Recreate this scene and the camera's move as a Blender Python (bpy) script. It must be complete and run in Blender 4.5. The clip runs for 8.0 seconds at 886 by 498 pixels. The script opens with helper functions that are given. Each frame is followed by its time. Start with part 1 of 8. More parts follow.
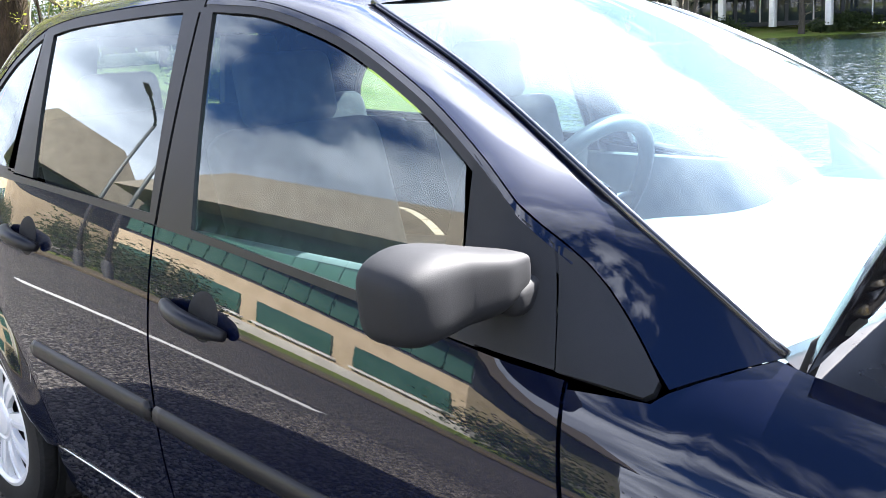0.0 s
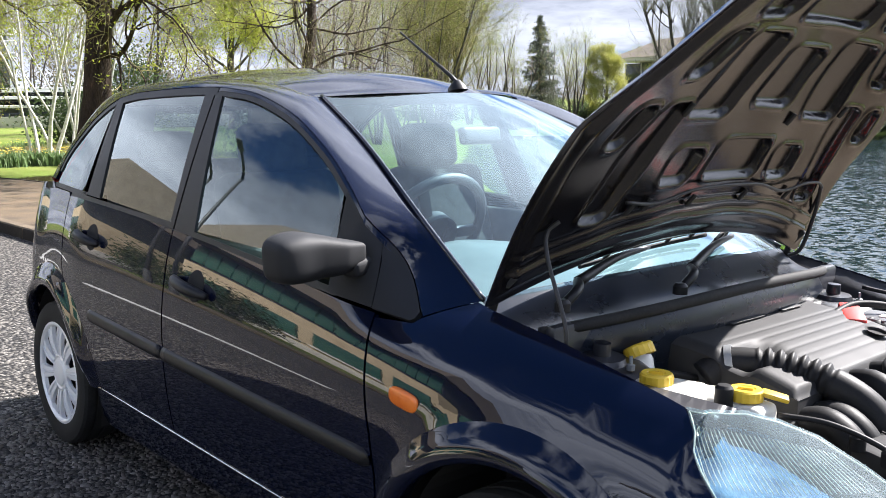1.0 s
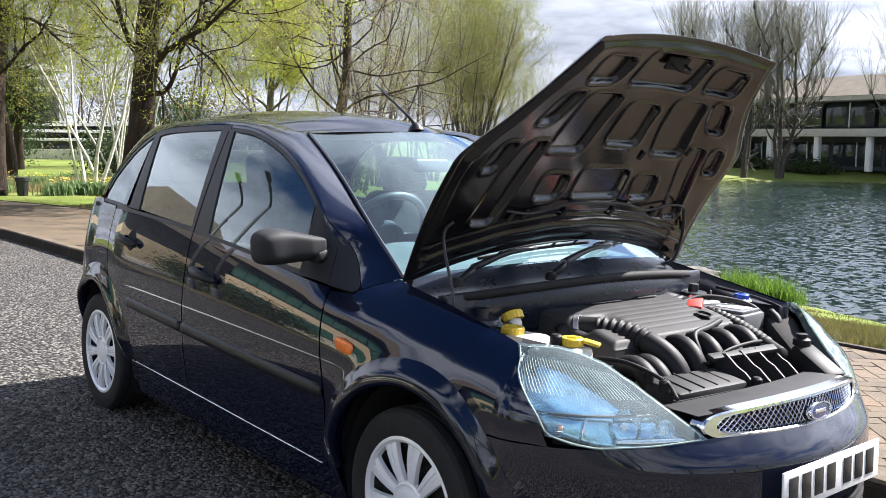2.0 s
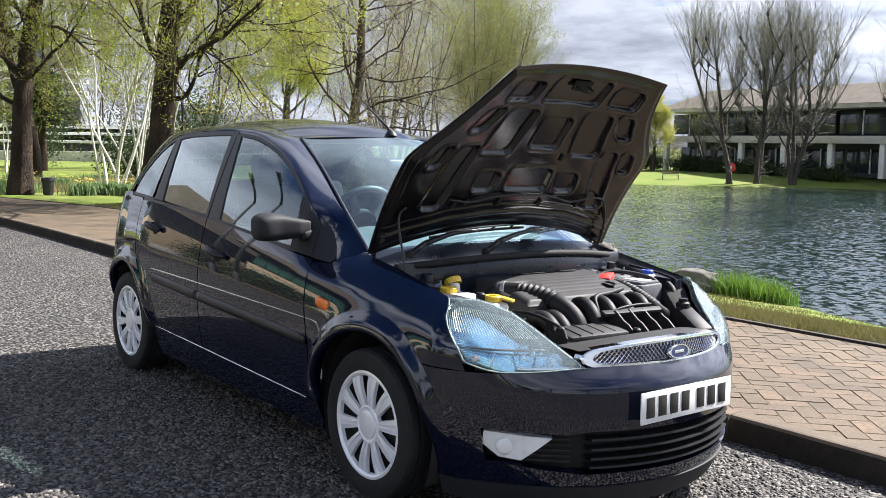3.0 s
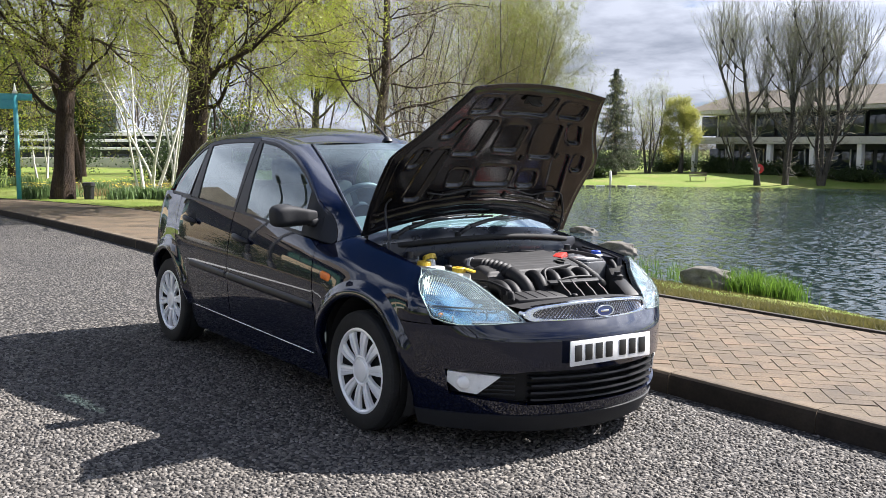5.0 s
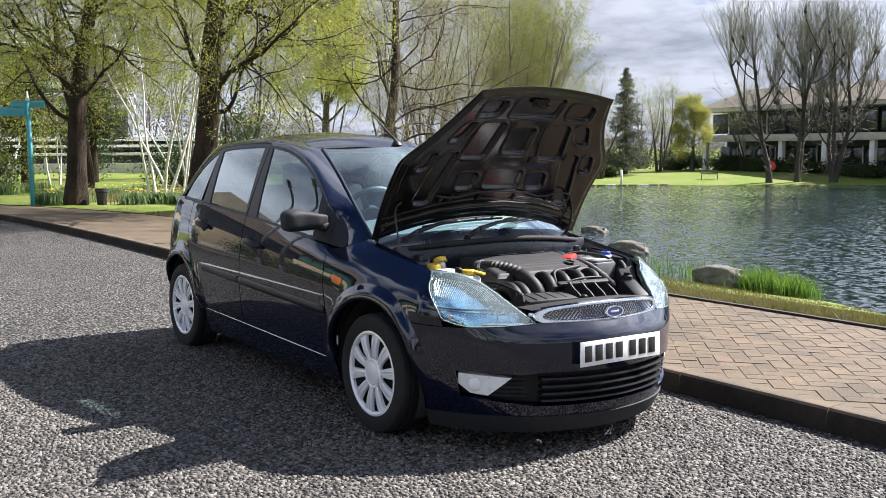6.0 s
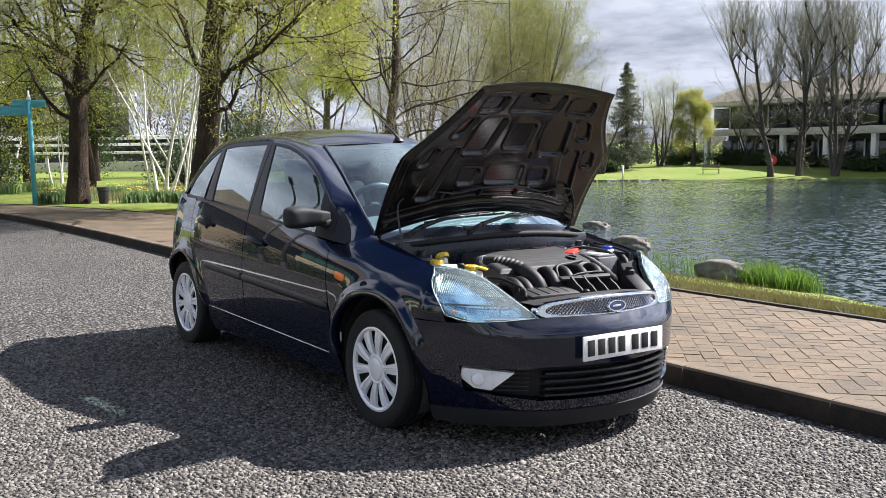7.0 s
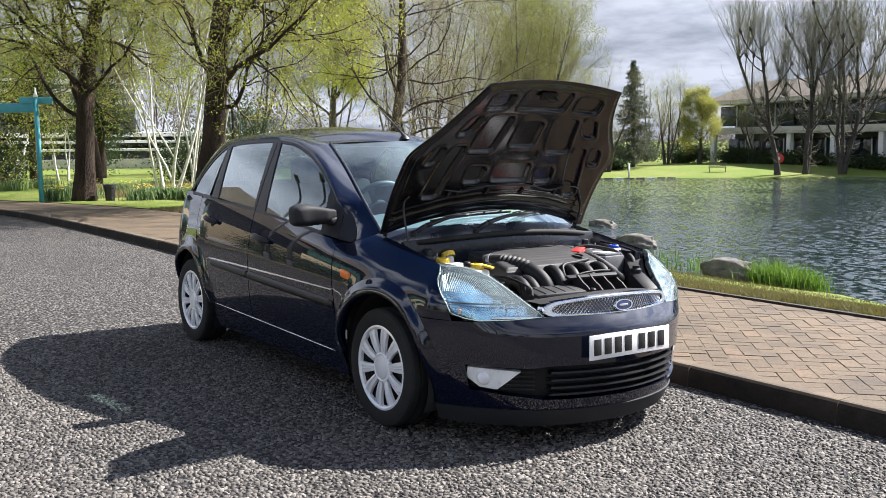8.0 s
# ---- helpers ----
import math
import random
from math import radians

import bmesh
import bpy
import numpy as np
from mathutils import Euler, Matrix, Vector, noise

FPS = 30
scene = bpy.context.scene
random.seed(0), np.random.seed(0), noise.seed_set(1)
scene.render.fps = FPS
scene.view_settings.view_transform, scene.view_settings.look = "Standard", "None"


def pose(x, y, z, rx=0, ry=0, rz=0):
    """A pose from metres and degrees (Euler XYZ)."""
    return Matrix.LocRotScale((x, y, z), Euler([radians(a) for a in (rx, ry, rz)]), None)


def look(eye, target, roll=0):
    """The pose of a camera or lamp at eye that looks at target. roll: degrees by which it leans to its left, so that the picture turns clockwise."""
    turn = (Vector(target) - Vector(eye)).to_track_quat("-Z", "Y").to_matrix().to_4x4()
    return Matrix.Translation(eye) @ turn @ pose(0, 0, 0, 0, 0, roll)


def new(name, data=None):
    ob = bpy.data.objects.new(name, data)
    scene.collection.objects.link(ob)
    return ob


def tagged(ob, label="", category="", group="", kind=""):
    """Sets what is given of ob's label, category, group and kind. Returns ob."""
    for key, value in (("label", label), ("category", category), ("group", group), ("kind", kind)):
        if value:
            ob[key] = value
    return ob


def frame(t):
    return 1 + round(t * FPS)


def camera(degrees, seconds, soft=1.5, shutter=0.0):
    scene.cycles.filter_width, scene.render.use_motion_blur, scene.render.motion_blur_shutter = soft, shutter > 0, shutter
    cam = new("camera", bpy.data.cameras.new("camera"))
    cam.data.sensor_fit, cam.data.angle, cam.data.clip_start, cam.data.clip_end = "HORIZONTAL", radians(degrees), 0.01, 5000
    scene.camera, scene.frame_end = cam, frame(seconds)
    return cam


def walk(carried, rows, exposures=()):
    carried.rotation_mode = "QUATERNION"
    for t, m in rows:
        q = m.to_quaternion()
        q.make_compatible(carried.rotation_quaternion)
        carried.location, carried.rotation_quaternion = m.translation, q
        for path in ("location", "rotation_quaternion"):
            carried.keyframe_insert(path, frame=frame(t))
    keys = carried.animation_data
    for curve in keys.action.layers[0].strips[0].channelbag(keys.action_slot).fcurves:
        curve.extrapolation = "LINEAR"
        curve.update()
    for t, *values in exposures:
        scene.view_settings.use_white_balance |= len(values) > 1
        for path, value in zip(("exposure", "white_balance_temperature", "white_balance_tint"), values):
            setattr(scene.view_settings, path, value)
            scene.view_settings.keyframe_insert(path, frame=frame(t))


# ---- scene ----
cam = camera(51.5, 8.0, soft=0.8)
PATH = [
    (0, (0.197, -1.673, 1.302), (-1.169, -0.284, 0.852), -2.7),
    (0.5, (0.684, -1.832, 1.307), (-0.771, -0.506, 0.954), -0.8),
    (1, (1.178, -2.061, 1.32), (-0.29, -0.733, 1.03), 0.5),
    (1.5, (1.576, -2.279, 1.304), (0.081, -0.974, 1.057), 1.4),
    (2, (2.017, -2.387, 1.302), (0.491, -1.111, 1.097), 1.6),
    (2.2, (2.18, -2.426, 1.304), (0.646, -1.156, 1.11), 1.6),
    (3.3, (3.026, -2.8, 1.292), (1.465, -1.564, 1.099), 2.2),
    (3.5, (3.169, -2.813, 1.284), (1.596, -1.591, 1.099), 2.2),
    (4, (3.404, -2.904, 1.305), (1.826, -1.689, 1.119), 2.1),
    (4.5, (3.593, -3.061, 1.286), (2.01, -1.853, 1.095), 1.9),
    (6, (3.69, -3.1, 1.3), (2.084, -1.923, 1.112), 0.8),
    (6.5, (3.687, -3.102, 1.298), (2.08, -1.928, 1.103), 0.6),
    (7, (3.698, -3.11, 1.298), (2.09, -1.936, 1.102), 0.4),
    (7.5, (3.693, -3.104, 1.299), (2.084, -1.934, 1.102), 0.5),
    (8, (3.687, -3.104, 1.3), (2.073, -1.941, 1.099), 0.5),
]
# the road falls 1.4 degrees towards its kerb; car, road and path share this slope
SLOPE = Matrix.Rotation(radians(-1.4), 4, "X")
walk(cam, [(t, SLOPE @ look(eye, target, roll)) for t, eye, target, roll in PATH],
     exposures=[(0, 3.15, 5950, 15), (0.5, 2.30, 5950, 15), (1.0, 2.06, 5950, 15), (2.0, 1.94, 5950, 15), (3.5, 1.75, 5950, 15), (8.0, 1.69, 5950, 15)])

# ---- light ----
SUN_TO = (SLOPE.to_3x3() @ Vector((0.18, 1.043, 1.0))).normalized()
sun = new("sun", bpy.data.lights.new("sun", "SUN"))
sun.data.energy, sun.data.angle, sun.data.color = 5.0, radians(0.5), (1.0, 0.925, 0.80)
sun.matrix_world = look((0, 0, 30), (-SUN_TO.x * 30, -SUN_TO.y * 30, 30 - SUN_TO.z * 30))

world = bpy.data.worlds.new("world")
scene.world = world
world.use_nodes = True
wn, wl = world.node_tree.nodes, world.node_tree.links
wn.clear()


def wnode(kind, **kw):
    n = wn.new(kind)
    for k, v in kw.items():
        n.inputs[k].default_value = v
    return n


sky = wn.new("ShaderNodeTexSky")
sky.sky_type, sky.sun_disc = "NISHITA", False
sky.sun_elevation = math.asin(SUN_TO.z)
sky.sun_rotation = math.atan2(SUN_TO.x, SUN_TO.y)
sky_gain = wnode("ShaderNodeVectorMath", Vector_001=(0.060, 0.092, 0.140))
sky_gain.operation = "MULTIPLY"
wl.new(sky.outputs[0], sky_gain.inputs[0])
# broken cloud on a flat layer overhead
tc = wn.new("ShaderNodeTexCoord")
sep = wn.new("ShaderNodeSeparateXYZ")
wl.new(tc.outputs["Generated"], sep.inputs[0])
up = wnode("ShaderNodeMath")
up.operation = "MAXIMUM"
up.inputs[1].default_value = 0.0
wl.new(sep.outputs[2], up.inputs[0])
up2 = wnode("ShaderNodeMath")
up2.operation = "ADD"
up2.inputs[1].default_value = 0.16
wl.new(up.outputs[0], up2.inputs[0])
flat = wn.new("ShaderNodeVectorMath")
flat.operation = "DIVIDE"
wl.new(tc.outputs["Generated"], flat.inputs[0])
comb = wn.new("ShaderNodeCombineXYZ")
comb.inputs[2].default_value = 1.0
wl.new(up2.outputs[0], comb.inputs[0])
wl.new(up2.outputs[0], comb.inputs[1])
wl.new(comb.outputs[0], flat.inputs[1])
cl_shape = wnode("ShaderNodeTexNoise", Scale=1.1, Detail=9.0, Roughness=0.56)
drift = wn.new("ShaderNodeVectorMath")
drift.inputs[1].default_value = (-16.77, -4.861, 0.0)
wl.new(flat.outputs[0], drift.inputs[0])
wl.new(drift.outputs[0], cl_shape.inputs["Vector"])
cover = wn.new("ShaderNodeMapRange")
cover.interpolation_type = "SMOOTHSTEP"
cover.inputs[1].default_value, cover.inputs[2].default_value = 0.45, 0.54
# low down, one cloud stands behind another and few gaps are left
low = wn.new("ShaderNodeMapRange")
low.inputs[1].default_value, low.inputs[2].default_value, low.inputs[3].default_value, low.inputs[4].default_value = 0.10, 0.36, 0.20, 0.0
wl.new(sep.outputs[2], low.inputs[0])
thick = wn.new("ShaderNodeMath")
wl.new(cl_shape.outputs[0], thick.inputs[0])
wl.new(low.outputs[0], thick.inputs[1])
# overhead the gaps are wide
high = wn.new("ShaderNodeMapRange")
high.inputs[1].default_value, high.inputs[2].default_value, high.inputs[3].default_value, high.inputs[4].default_value = 0.55, 0.85, 0.0, -0.05
wl.new(sep.outputs[2], high.inputs[0])
thin = wn.new("ShaderNodeMath")
wl.new(thick.outputs[0], thin.inputs[0])
wl.new(high.outputs[0], thin.inputs[1])
wl.new(thin.outputs[0], cover.inputs[0])
cl_tone = wnode("ShaderNodeTexNoise", Scale=1.9, Detail=7.0, Roughness=0.55)
wl.new(flat.outputs[0], cl_tone.inputs["Vector"])
tone = wn.new("ShaderNodeValToRGB")
tone.color_ramp.elements[0].position, tone.color_ramp.elements[0].color = 0.36, (0.43, 0.47, 0.54, 1)
tone.color_ramp.elements[1].position, tone.color_ramp.elements[1].color = 0.60, (1.03, 1.07, 1.13, 1)
wl.new(cl_tone.outputs[0], tone.inputs[0])
# clouds are brighter where the sun lights their faces, away from it
facing = wn.new("ShaderNodeVectorMath")
facing.operation = "DOT_PRODUCT"
facing.inputs[1].default_value = (-SUN_TO.x, -SUN_TO.y, 0.0)
wl.new(tc.outputs["Generated"], facing.inputs[0])
lit = wn.new("ShaderNodeMapRange")
lit.inputs[1].default_value, lit.inputs[2].default_value, lit.inputs[3].default_value, lit.inputs[4].default_value = -0.4, 0.6, 1.04, 2.5
wl.new(facing.outputs["Value"], lit.inputs[0])
# thin cloud and haze glow round the sun itself
near_sun = wn.new("ShaderNodeVectorMath")
near_sun.operation = "DOT_PRODUCT"
near_sun.inputs[1].default_value = SUN_TO
wl.new(tc.outputs["Generated"], near_sun.inputs[0])
forward = wn.new("ShaderNodeMapRange")
forward.inputs[1].default_value, forward.inputs[2].default_value, forward.inputs[3].default_value, forward.inputs[4].default_value = 0.33, 1.0, 0.0, 1.0
wl.new(near_sun.outputs["Value"], forward.inputs[0])
aureole = wnode("ShaderNodeMath")
aureole.operation = "POWER"
aureole.inputs[1].default_value = 3.0
wl.new(forward.outputs[0], aureole.inputs[0])
gain = wn.new("ShaderNodeMath")
gain.operation = "MULTIPLY_ADD"
gain.inputs[1].default_value = 3.6
wl.new(aureole.outputs[0], gain.inputs[0])
wl.new(lit.outputs[0], gain.inputs[2])
glow = wn.new("ShaderNodeVectorMath")
glow.operation = "SCALE"
wl.new(tone.outputs[0], glow.inputs[0])
wl.new(gain.outputs[0], glow.inputs["Scale"])
clouds = wn.new("ShaderNodeMix")
clouds.data_type = "RGBA"
wl.new(cover.outputs[0], clouds.inputs[0])
wl.new(sky_gain.outputs[0], clouds.inputs[6])
wl.new(glow.outputs[0], clouds.inputs[7])
haze = wn.new("ShaderNodeVectorMath")
haze.operation = "SCALE"
haze.inputs[0].default_value = (1.0, 1.08, 1.16)
wl.new(aureole.outputs[0], haze.inputs["Scale"])
whole_sky = wn.new("ShaderNodeVectorMath")
wl.new(clouds.outputs[2], whole_sky.inputs[0])
wl.new(haze.outputs[0], whole_sky.inputs[1])
bg = wnode("ShaderNodeBackground", Strength=0.20)
wl.new(whole_sky.outputs[0], bg.inputs[0])
wout = wn.new("ShaderNodeOutputWorld")
wl.new(bg.outputs[0], wout.inputs[0])

# ---- materials ----
def material(name):
    m = bpy.data.materials.new(name)
    m.use_nodes = True
    nt = m.node_tree
    return m, nt, nt.nodes["Principled BSDF"]


def noise_node(nt, scale, detail=4.0, rough=0.55, coord="Object", stretch=None):
    co = nt.nodes.new("ShaderNodeTexCoord")
    n = nt.nodes.new("ShaderNodeTexNoise")
    n.inputs["Scale"].default_value, n.inputs["Detail"].default_value, n.inputs["Roughness"].default_value = scale, detail, rough
    if stretch:
        mp = nt.nodes.new("ShaderNodeMapping")
        mp.inputs["Scale"].default_value = stretch
        nt.links.new(co.outputs[coord], mp.inputs[0])
        nt.links.new(mp.outputs[0], n.inputs["Vector"])
    else:
        nt.links.new(co.outputs[coord], n.inputs["Vector"])
    return n


def ramp(nt, src, stops):
    r = nt.nodes.new("ShaderNodeValToRGB")
    el = r.color_ramp.elements
    while len(el) < len(stops):
        el.new(0.5)
    for e, (p, c) in zip(el, stops):
        e.position, e.color = p, (*c, 1)
    nt.links.new(src, r.inputs[0])
    return r


def mixc(nt, fac, a, b, mode="MIX"):
    m = nt.nodes.new("ShaderNodeMix")
    m.data_type, m.blend_type = "RGBA", mode
    for sock, v in ((0, fac), (6, a), (7, b)):
        if isinstance(v, (int, float)):
            m.inputs[sock].default_value = v
        elif isinstance(v, tuple):
            m.inputs[sock].default_value = (*v, 1)
        else:
            nt.links.new(v, m.inputs[sock])
    return m.outputs[2]


def bump(nt, bsdf, height, strength, dist):
    b = nt.nodes.new("ShaderNodeBump")
    b.inputs["Strength"].default_value, b.inputs["Distance"].default_value = strength, dist
    nt.links.new(height, b.inputs["Height"])
    nt.links.new(b.outputs[0], bsdf.inputs["Normal"])
    return b


def surf(name, a, b, scale=8.0, rough=0.6, metal=0.0, fine=90.0, bump_s=0.15, bump_d=0.002, spec=0.5, coat=0.0, island=False, stretch=None, rough_var=0.1):
    """A plain surface: colour between a and b over two scales of noise, fine relief, uneven gloss."""
    m, nt, p = material(name)
    n1 = noise_node(nt, scale, 5.0, 0.6, stretch=stretch)
    n2 = noise_node(nt, fine, 3.0, 0.6, stretch=stretch)
    f = nt.nodes.new("ShaderNodeMath")
    f.operation = "MULTIPLY_ADD"
    nt.links.new(n2.outputs[0], f.inputs[0])
    f.inputs[1].default_value = 0.5
    nt.links.new(n1.outputs[0], f.inputs[2])
    r = ramp(nt, f.outputs[0], [(0.5, a), (1.0, b)])
    col = r.outputs[0]
    if island:
        g = nt.nodes.new("ShaderNodeNewGeometry")
        hue = nt.nodes.new("ShaderNodeHueSaturation")
        mr = nt.nodes.new("ShaderNodeMapRange")
        mr.inputs[3].default_value, mr.inputs[4].default_value = 0.65, 1.3
        nt.links.new(g.outputs["Random Per Island"], mr.inputs[0])
        nt.links.new(mr.outputs[0], hue.inputs["Value"])
        nt.links.new(col, hue.inputs["Color"])
        col = hue.outputs[0]
    nt.links.new(col, p.inputs["Base Color"])
    rr = nt.nodes.new("ShaderNodeMapRange")
    rr.inputs[3].default_value, rr.inputs[4].default_value = max(0.0, rough - rough_var), min(1.0, rough + rough_var)
    nt.links.new(n1.outputs[0], rr.inputs[0])
    nt.links.new(rr.outputs[0], p.inputs["Roughness"])
    p.inputs["Metallic"].default_value = metal
    p.inputs["Specular IOR Level"].default_value = spec
    p.inputs["Coat Weight"].default_value = coat
    p.inputs["Coat Roughness"].default_value = 0.03
    if bump_s > 0:
        bump(nt, p, n2.outputs[0], bump_s, bump_d)
    return m


def leaf_material(name, a, b, scale=0.6):
    m, nt, p = material(name)
    n = noise_node(nt, scale, 3.0)
    g = nt.nodes.new("ShaderNodeNewGeometry")
    c = mixc(nt, g.outputs["Random Per Island"], a, b)
    c2 = mixc(nt, 0.35, c, ramp(nt, n.outputs[0], [(0.3, a), (0.7, b)]).outputs[0])
    nt.links.new(c2, p.inputs["Base Color"])
    p.inputs["Roughness"].default_value = 0.6
    tr = nt.nodes.new("ShaderNodeBsdfTranslucent")
    nt.links.new(c2, tr.inputs[0])
    mx = nt.nodes.new("ShaderNodeMixShader")
    mx.inputs[0].default_value = 0.5
    nt.links.new(p.outputs[0], mx.inputs[1])
    nt.links.new(tr.outputs[0], mx.inputs[2])
    nt.links.new(mx.outputs[0], nt.nodes["Material Output"].inputs[0])
    return m


def sheet_gloss(nt, gain):
    """Share of light that a thin sheet of glass mirrors, the same from both of its sides (Schlick)."""
    lw = nt.nodes.new("ShaderNodeLayerWeight")
    lw.inputs[0].default_value = 0.5
    p5, k = nt.nodes.new("ShaderNodeMath"), nt.nodes.new("ShaderNodeMath")
    p5.operation, k.operation, k.use_clamp = "POWER", "MULTIPLY_ADD", True
    p5.inputs[1].default_value = 5.0
    nt.links.new(lw.outputs["Facing"], p5.inputs[0])
    nt.links.new(p5.outputs[0], k.inputs[0])
    k.inputs[1].default_value, k.inputs[2].default_value = 0.96 * gain, 0.042 * gain
    return k.outputs[0]


def glass(name, tint, rough=0.0, gain=2.1, dust=0.0, sheen=(0.93, 1.0, 0.99)):
    """A single sheet of clear glass: it lets light through with a tint, mirrors by its Fresnel gloss and carries a film of dust."""
    m, nt, p = material(name)
    nt.nodes.remove(p)
    tr, gl, mx = (nt.nodes.new("ShaderNode" + k) for k in ("BsdfTransparent", "BsdfGlossy", "MixShader"))
    tr.inputs[0].default_value = (*tint, 1)
    gl.inputs["Color"].default_value = (*sheen, 1)
    gl.inputs["Roughness"].default_value = rough
    nt.links.new(sheet_gloss(nt, gain), mx.inputs[0])
    df, film = nt.nodes.new("ShaderNodeBsdfDiffuse"), nt.nodes.new("ShaderNodeMixShader")
    df.inputs[0].default_value = (0.60, 0.66, 0.63, 1)
    streak = ramp(nt, noise_node(nt, 6.0, 5.0).outputs[0], [(0.3, (dust * 0.5,) * 3), (0.7, (dust * 1.4,) * 3)])
    nt.links.new(streak.outputs[0], film.inputs[0])
    nt.links.new(tr.outputs[0], film.inputs[1])
    nt.links.new(df.outputs[0], film.inputs[2])
    nt.links.new(film.outputs[0], mx.inputs[1])
    nt.links.new(gl.outputs[0], mx.inputs[2])
    nt.links.new(mx.outputs[0], nt.nodes["Material Output"].inputs[0])
    return m


# ---- mesh helpers ----
def mesh_of(name, verts, faces, mat=None, smooth=False, normals=None):
    me = bpy.data.meshes.new(name)
    me.from_pydata([tuple(map(float, v)) for v in verts], [], [tuple(map(int, f)) for f in faces])
    if mat:
        me.materials.append(mat)
    if smooth or normals is not None:
        me.polygons.foreach_set("use_smooth", [True] * len(me.polygons))
    if normals is not None:
        me.normals_split_custom_set_from_vertices([tuple(map(float, n)) for n in normals])
    me.update()
    return me


def bm_mesh(name, bm, mat=None, smooth=None):
    """Bmesh to mesh; smooth: the angle in degrees below which edges shade smoothly."""
    bmesh.ops.recalc_face_normals(bm, faces=bm.faces)
    me = bpy.data.meshes.new(name)
    if smooth is not None:
        for f in bm.faces:
            f.smooth = True
        lim = radians(smooth)
        for e in bm.edges:
            e.smooth = len(e.link_faces) == 2 and e.calc_face_angle(0) < lim
    bm.to_mesh(me)
    bm.free()
    if mat:
        me.materials.append(mat)
    return me


def part(name, me, parent, label="", m=None):
    ob = new(name, me)
    ob.parent = parent
    if m is not None:
        ob.matrix_basis = m
    if label:
        ob["label"] = label
    return ob


def thing(name, label, category, at=(0, 0, 0), rz=0.0, group="", kind="", me=None):
    ob = new(name, me)
    ob.matrix_basis = pose(*at, 0, 0, rz)
    return tagged(ob, label, category, group, kind)


def box_bm(bm, size, m=None, bevel=0.0, seg=2):
    r = bmesh.ops.create_cube(bm, size=1.0)
    vs = r["verts"]
    bmesh.ops.scale(bm, vec=size, verts=vs)
    if bevel > 0:
        es = list({e for v in vs for e in v.link_edges})
        r2 = bmesh.ops.bevel(bm, geom=es, offset=bevel, segments=seg, profile=0.5, affect="EDGES")
        vs = list({v for f in r2["faces"] for v in f.verts} | {v for v in vs if v.is_valid})
    if m is not None:
        bmesh.ops.transform(bm, matrix=m, verts=vs)
    return vs


def box(name, size, mat, m=None, bevel=0.004, seg=2):
    bm = bmesh.new()
    box_bm(bm, size, m, bevel, seg)
    return bm_mesh(name, bm, mat, 40)


def tube(points, radii, sides=8, cap=True, flat_up=None):
    """Vertices and faces of a tube along points."""
    P = np.array(points, float)
    n = len(P)
    R = np.broadcast_to(np.array(radii, float), (n,)) if np.ndim(radii) < 2 else radii
    T = np.gradient(P, axis=0)
    T /= np.maximum(np.linalg.norm(T, axis=1, keepdims=True), 1e-9)
    ref = np.array((0, 0, 1.0)) if abs(T[0][2]) < 0.9 else np.array((1.0, 0, 0))
    V = []
    a = ref - T[0] * ref.dot(T[0])
    for i in range(n):
        a = a - T[i] * a.dot(T[i])
        a /= max(np.linalg.norm(a), 1e-9)
        b = np.cross(T[i], a)
        for k in range(sides):
            w = 2 * math.pi * k / sides
            V.append(P[i] + R[i] * (math.cos(w) * a + math.sin(w) * b))
    F = []
    for i in range(n - 1):
        for k in range(sides):
            k2 = (k + 1) % sides
            F.append((i * sides + k, i * sides + k2, (i + 1) * sides + k2, (i + 1) * sides + k))
    if cap:
        F.append(tuple(range(sides))[::-1])
        F.append(tuple((n - 1) * sides + k for k in range(sides)))
    return V, F


def tube_mesh(name, points, radii, mat, sides=10, smooth=True):
    V, F = tube(points, radii, sides)
    return mesh_of(name, V, F, mat, smooth)


def lathe(name, prof, mat, seg=32, axis="y", m=None, smooth=35):
    """A turned body: prof is (radius, height) pairs along the axis."""
    bm = bmesh.new()
    rings = []
    for r, h in prof:
        if r < 1e-6:
            rings.append([bm.verts.new((0, 0, h))])
        else:
            rings.append([bm.verts.new((r * math.cos(2 * math.pi * k / seg), r * math.sin(2 * math.pi * k / seg), h)) for k in range(seg)])
    for a, b in zip(rings, rings[1:]):
        for k in range(seg):
            k2 = (k + 1) % seg
            if len(a) == 1 and len(b) == 1:
                continue
            if len(a) == 1:
                bm.faces.new((a[0], b[k], b[k2]))
            elif len(b) == 1:
                bm.faces.new((a[k], a[k2], b[0]))
            else:
                bm.faces.new((a[k], a[k2], b[k2], b[k]))
    turn = {"z": Matrix(), "y": pose(0, 0, 0, 90, 0, 0), "x": pose(0, 0, 0, 0, 90, 0)}[axis]
    bmesh.ops.transform(bm, matrix=(m or Matrix()) @ turn, verts=bm.verts)
    return bm_mesh(name, bm, mat, smooth)


def joined(name, pieces, mat, smooth=None):
    """One mesh from several (verts, faces)."""
    V, F, o = [], [], 0
    for v, f in pieces:
        V.extend(v)
        F.extend([tuple(i + o for i in q) for q in f])
        o += len(v)
    me = mesh_of(name, V, F, mat, smooth is not None)
    if smooth is not None:
        me.set_sharp_from_angle(angle=radians(smooth))
    return me


def smooth01(x, a, b):
    t = np.clip((np.asarray(x, float) - a) / (b - a), 0, 1)
    return t * t * (3 - 2 * t)


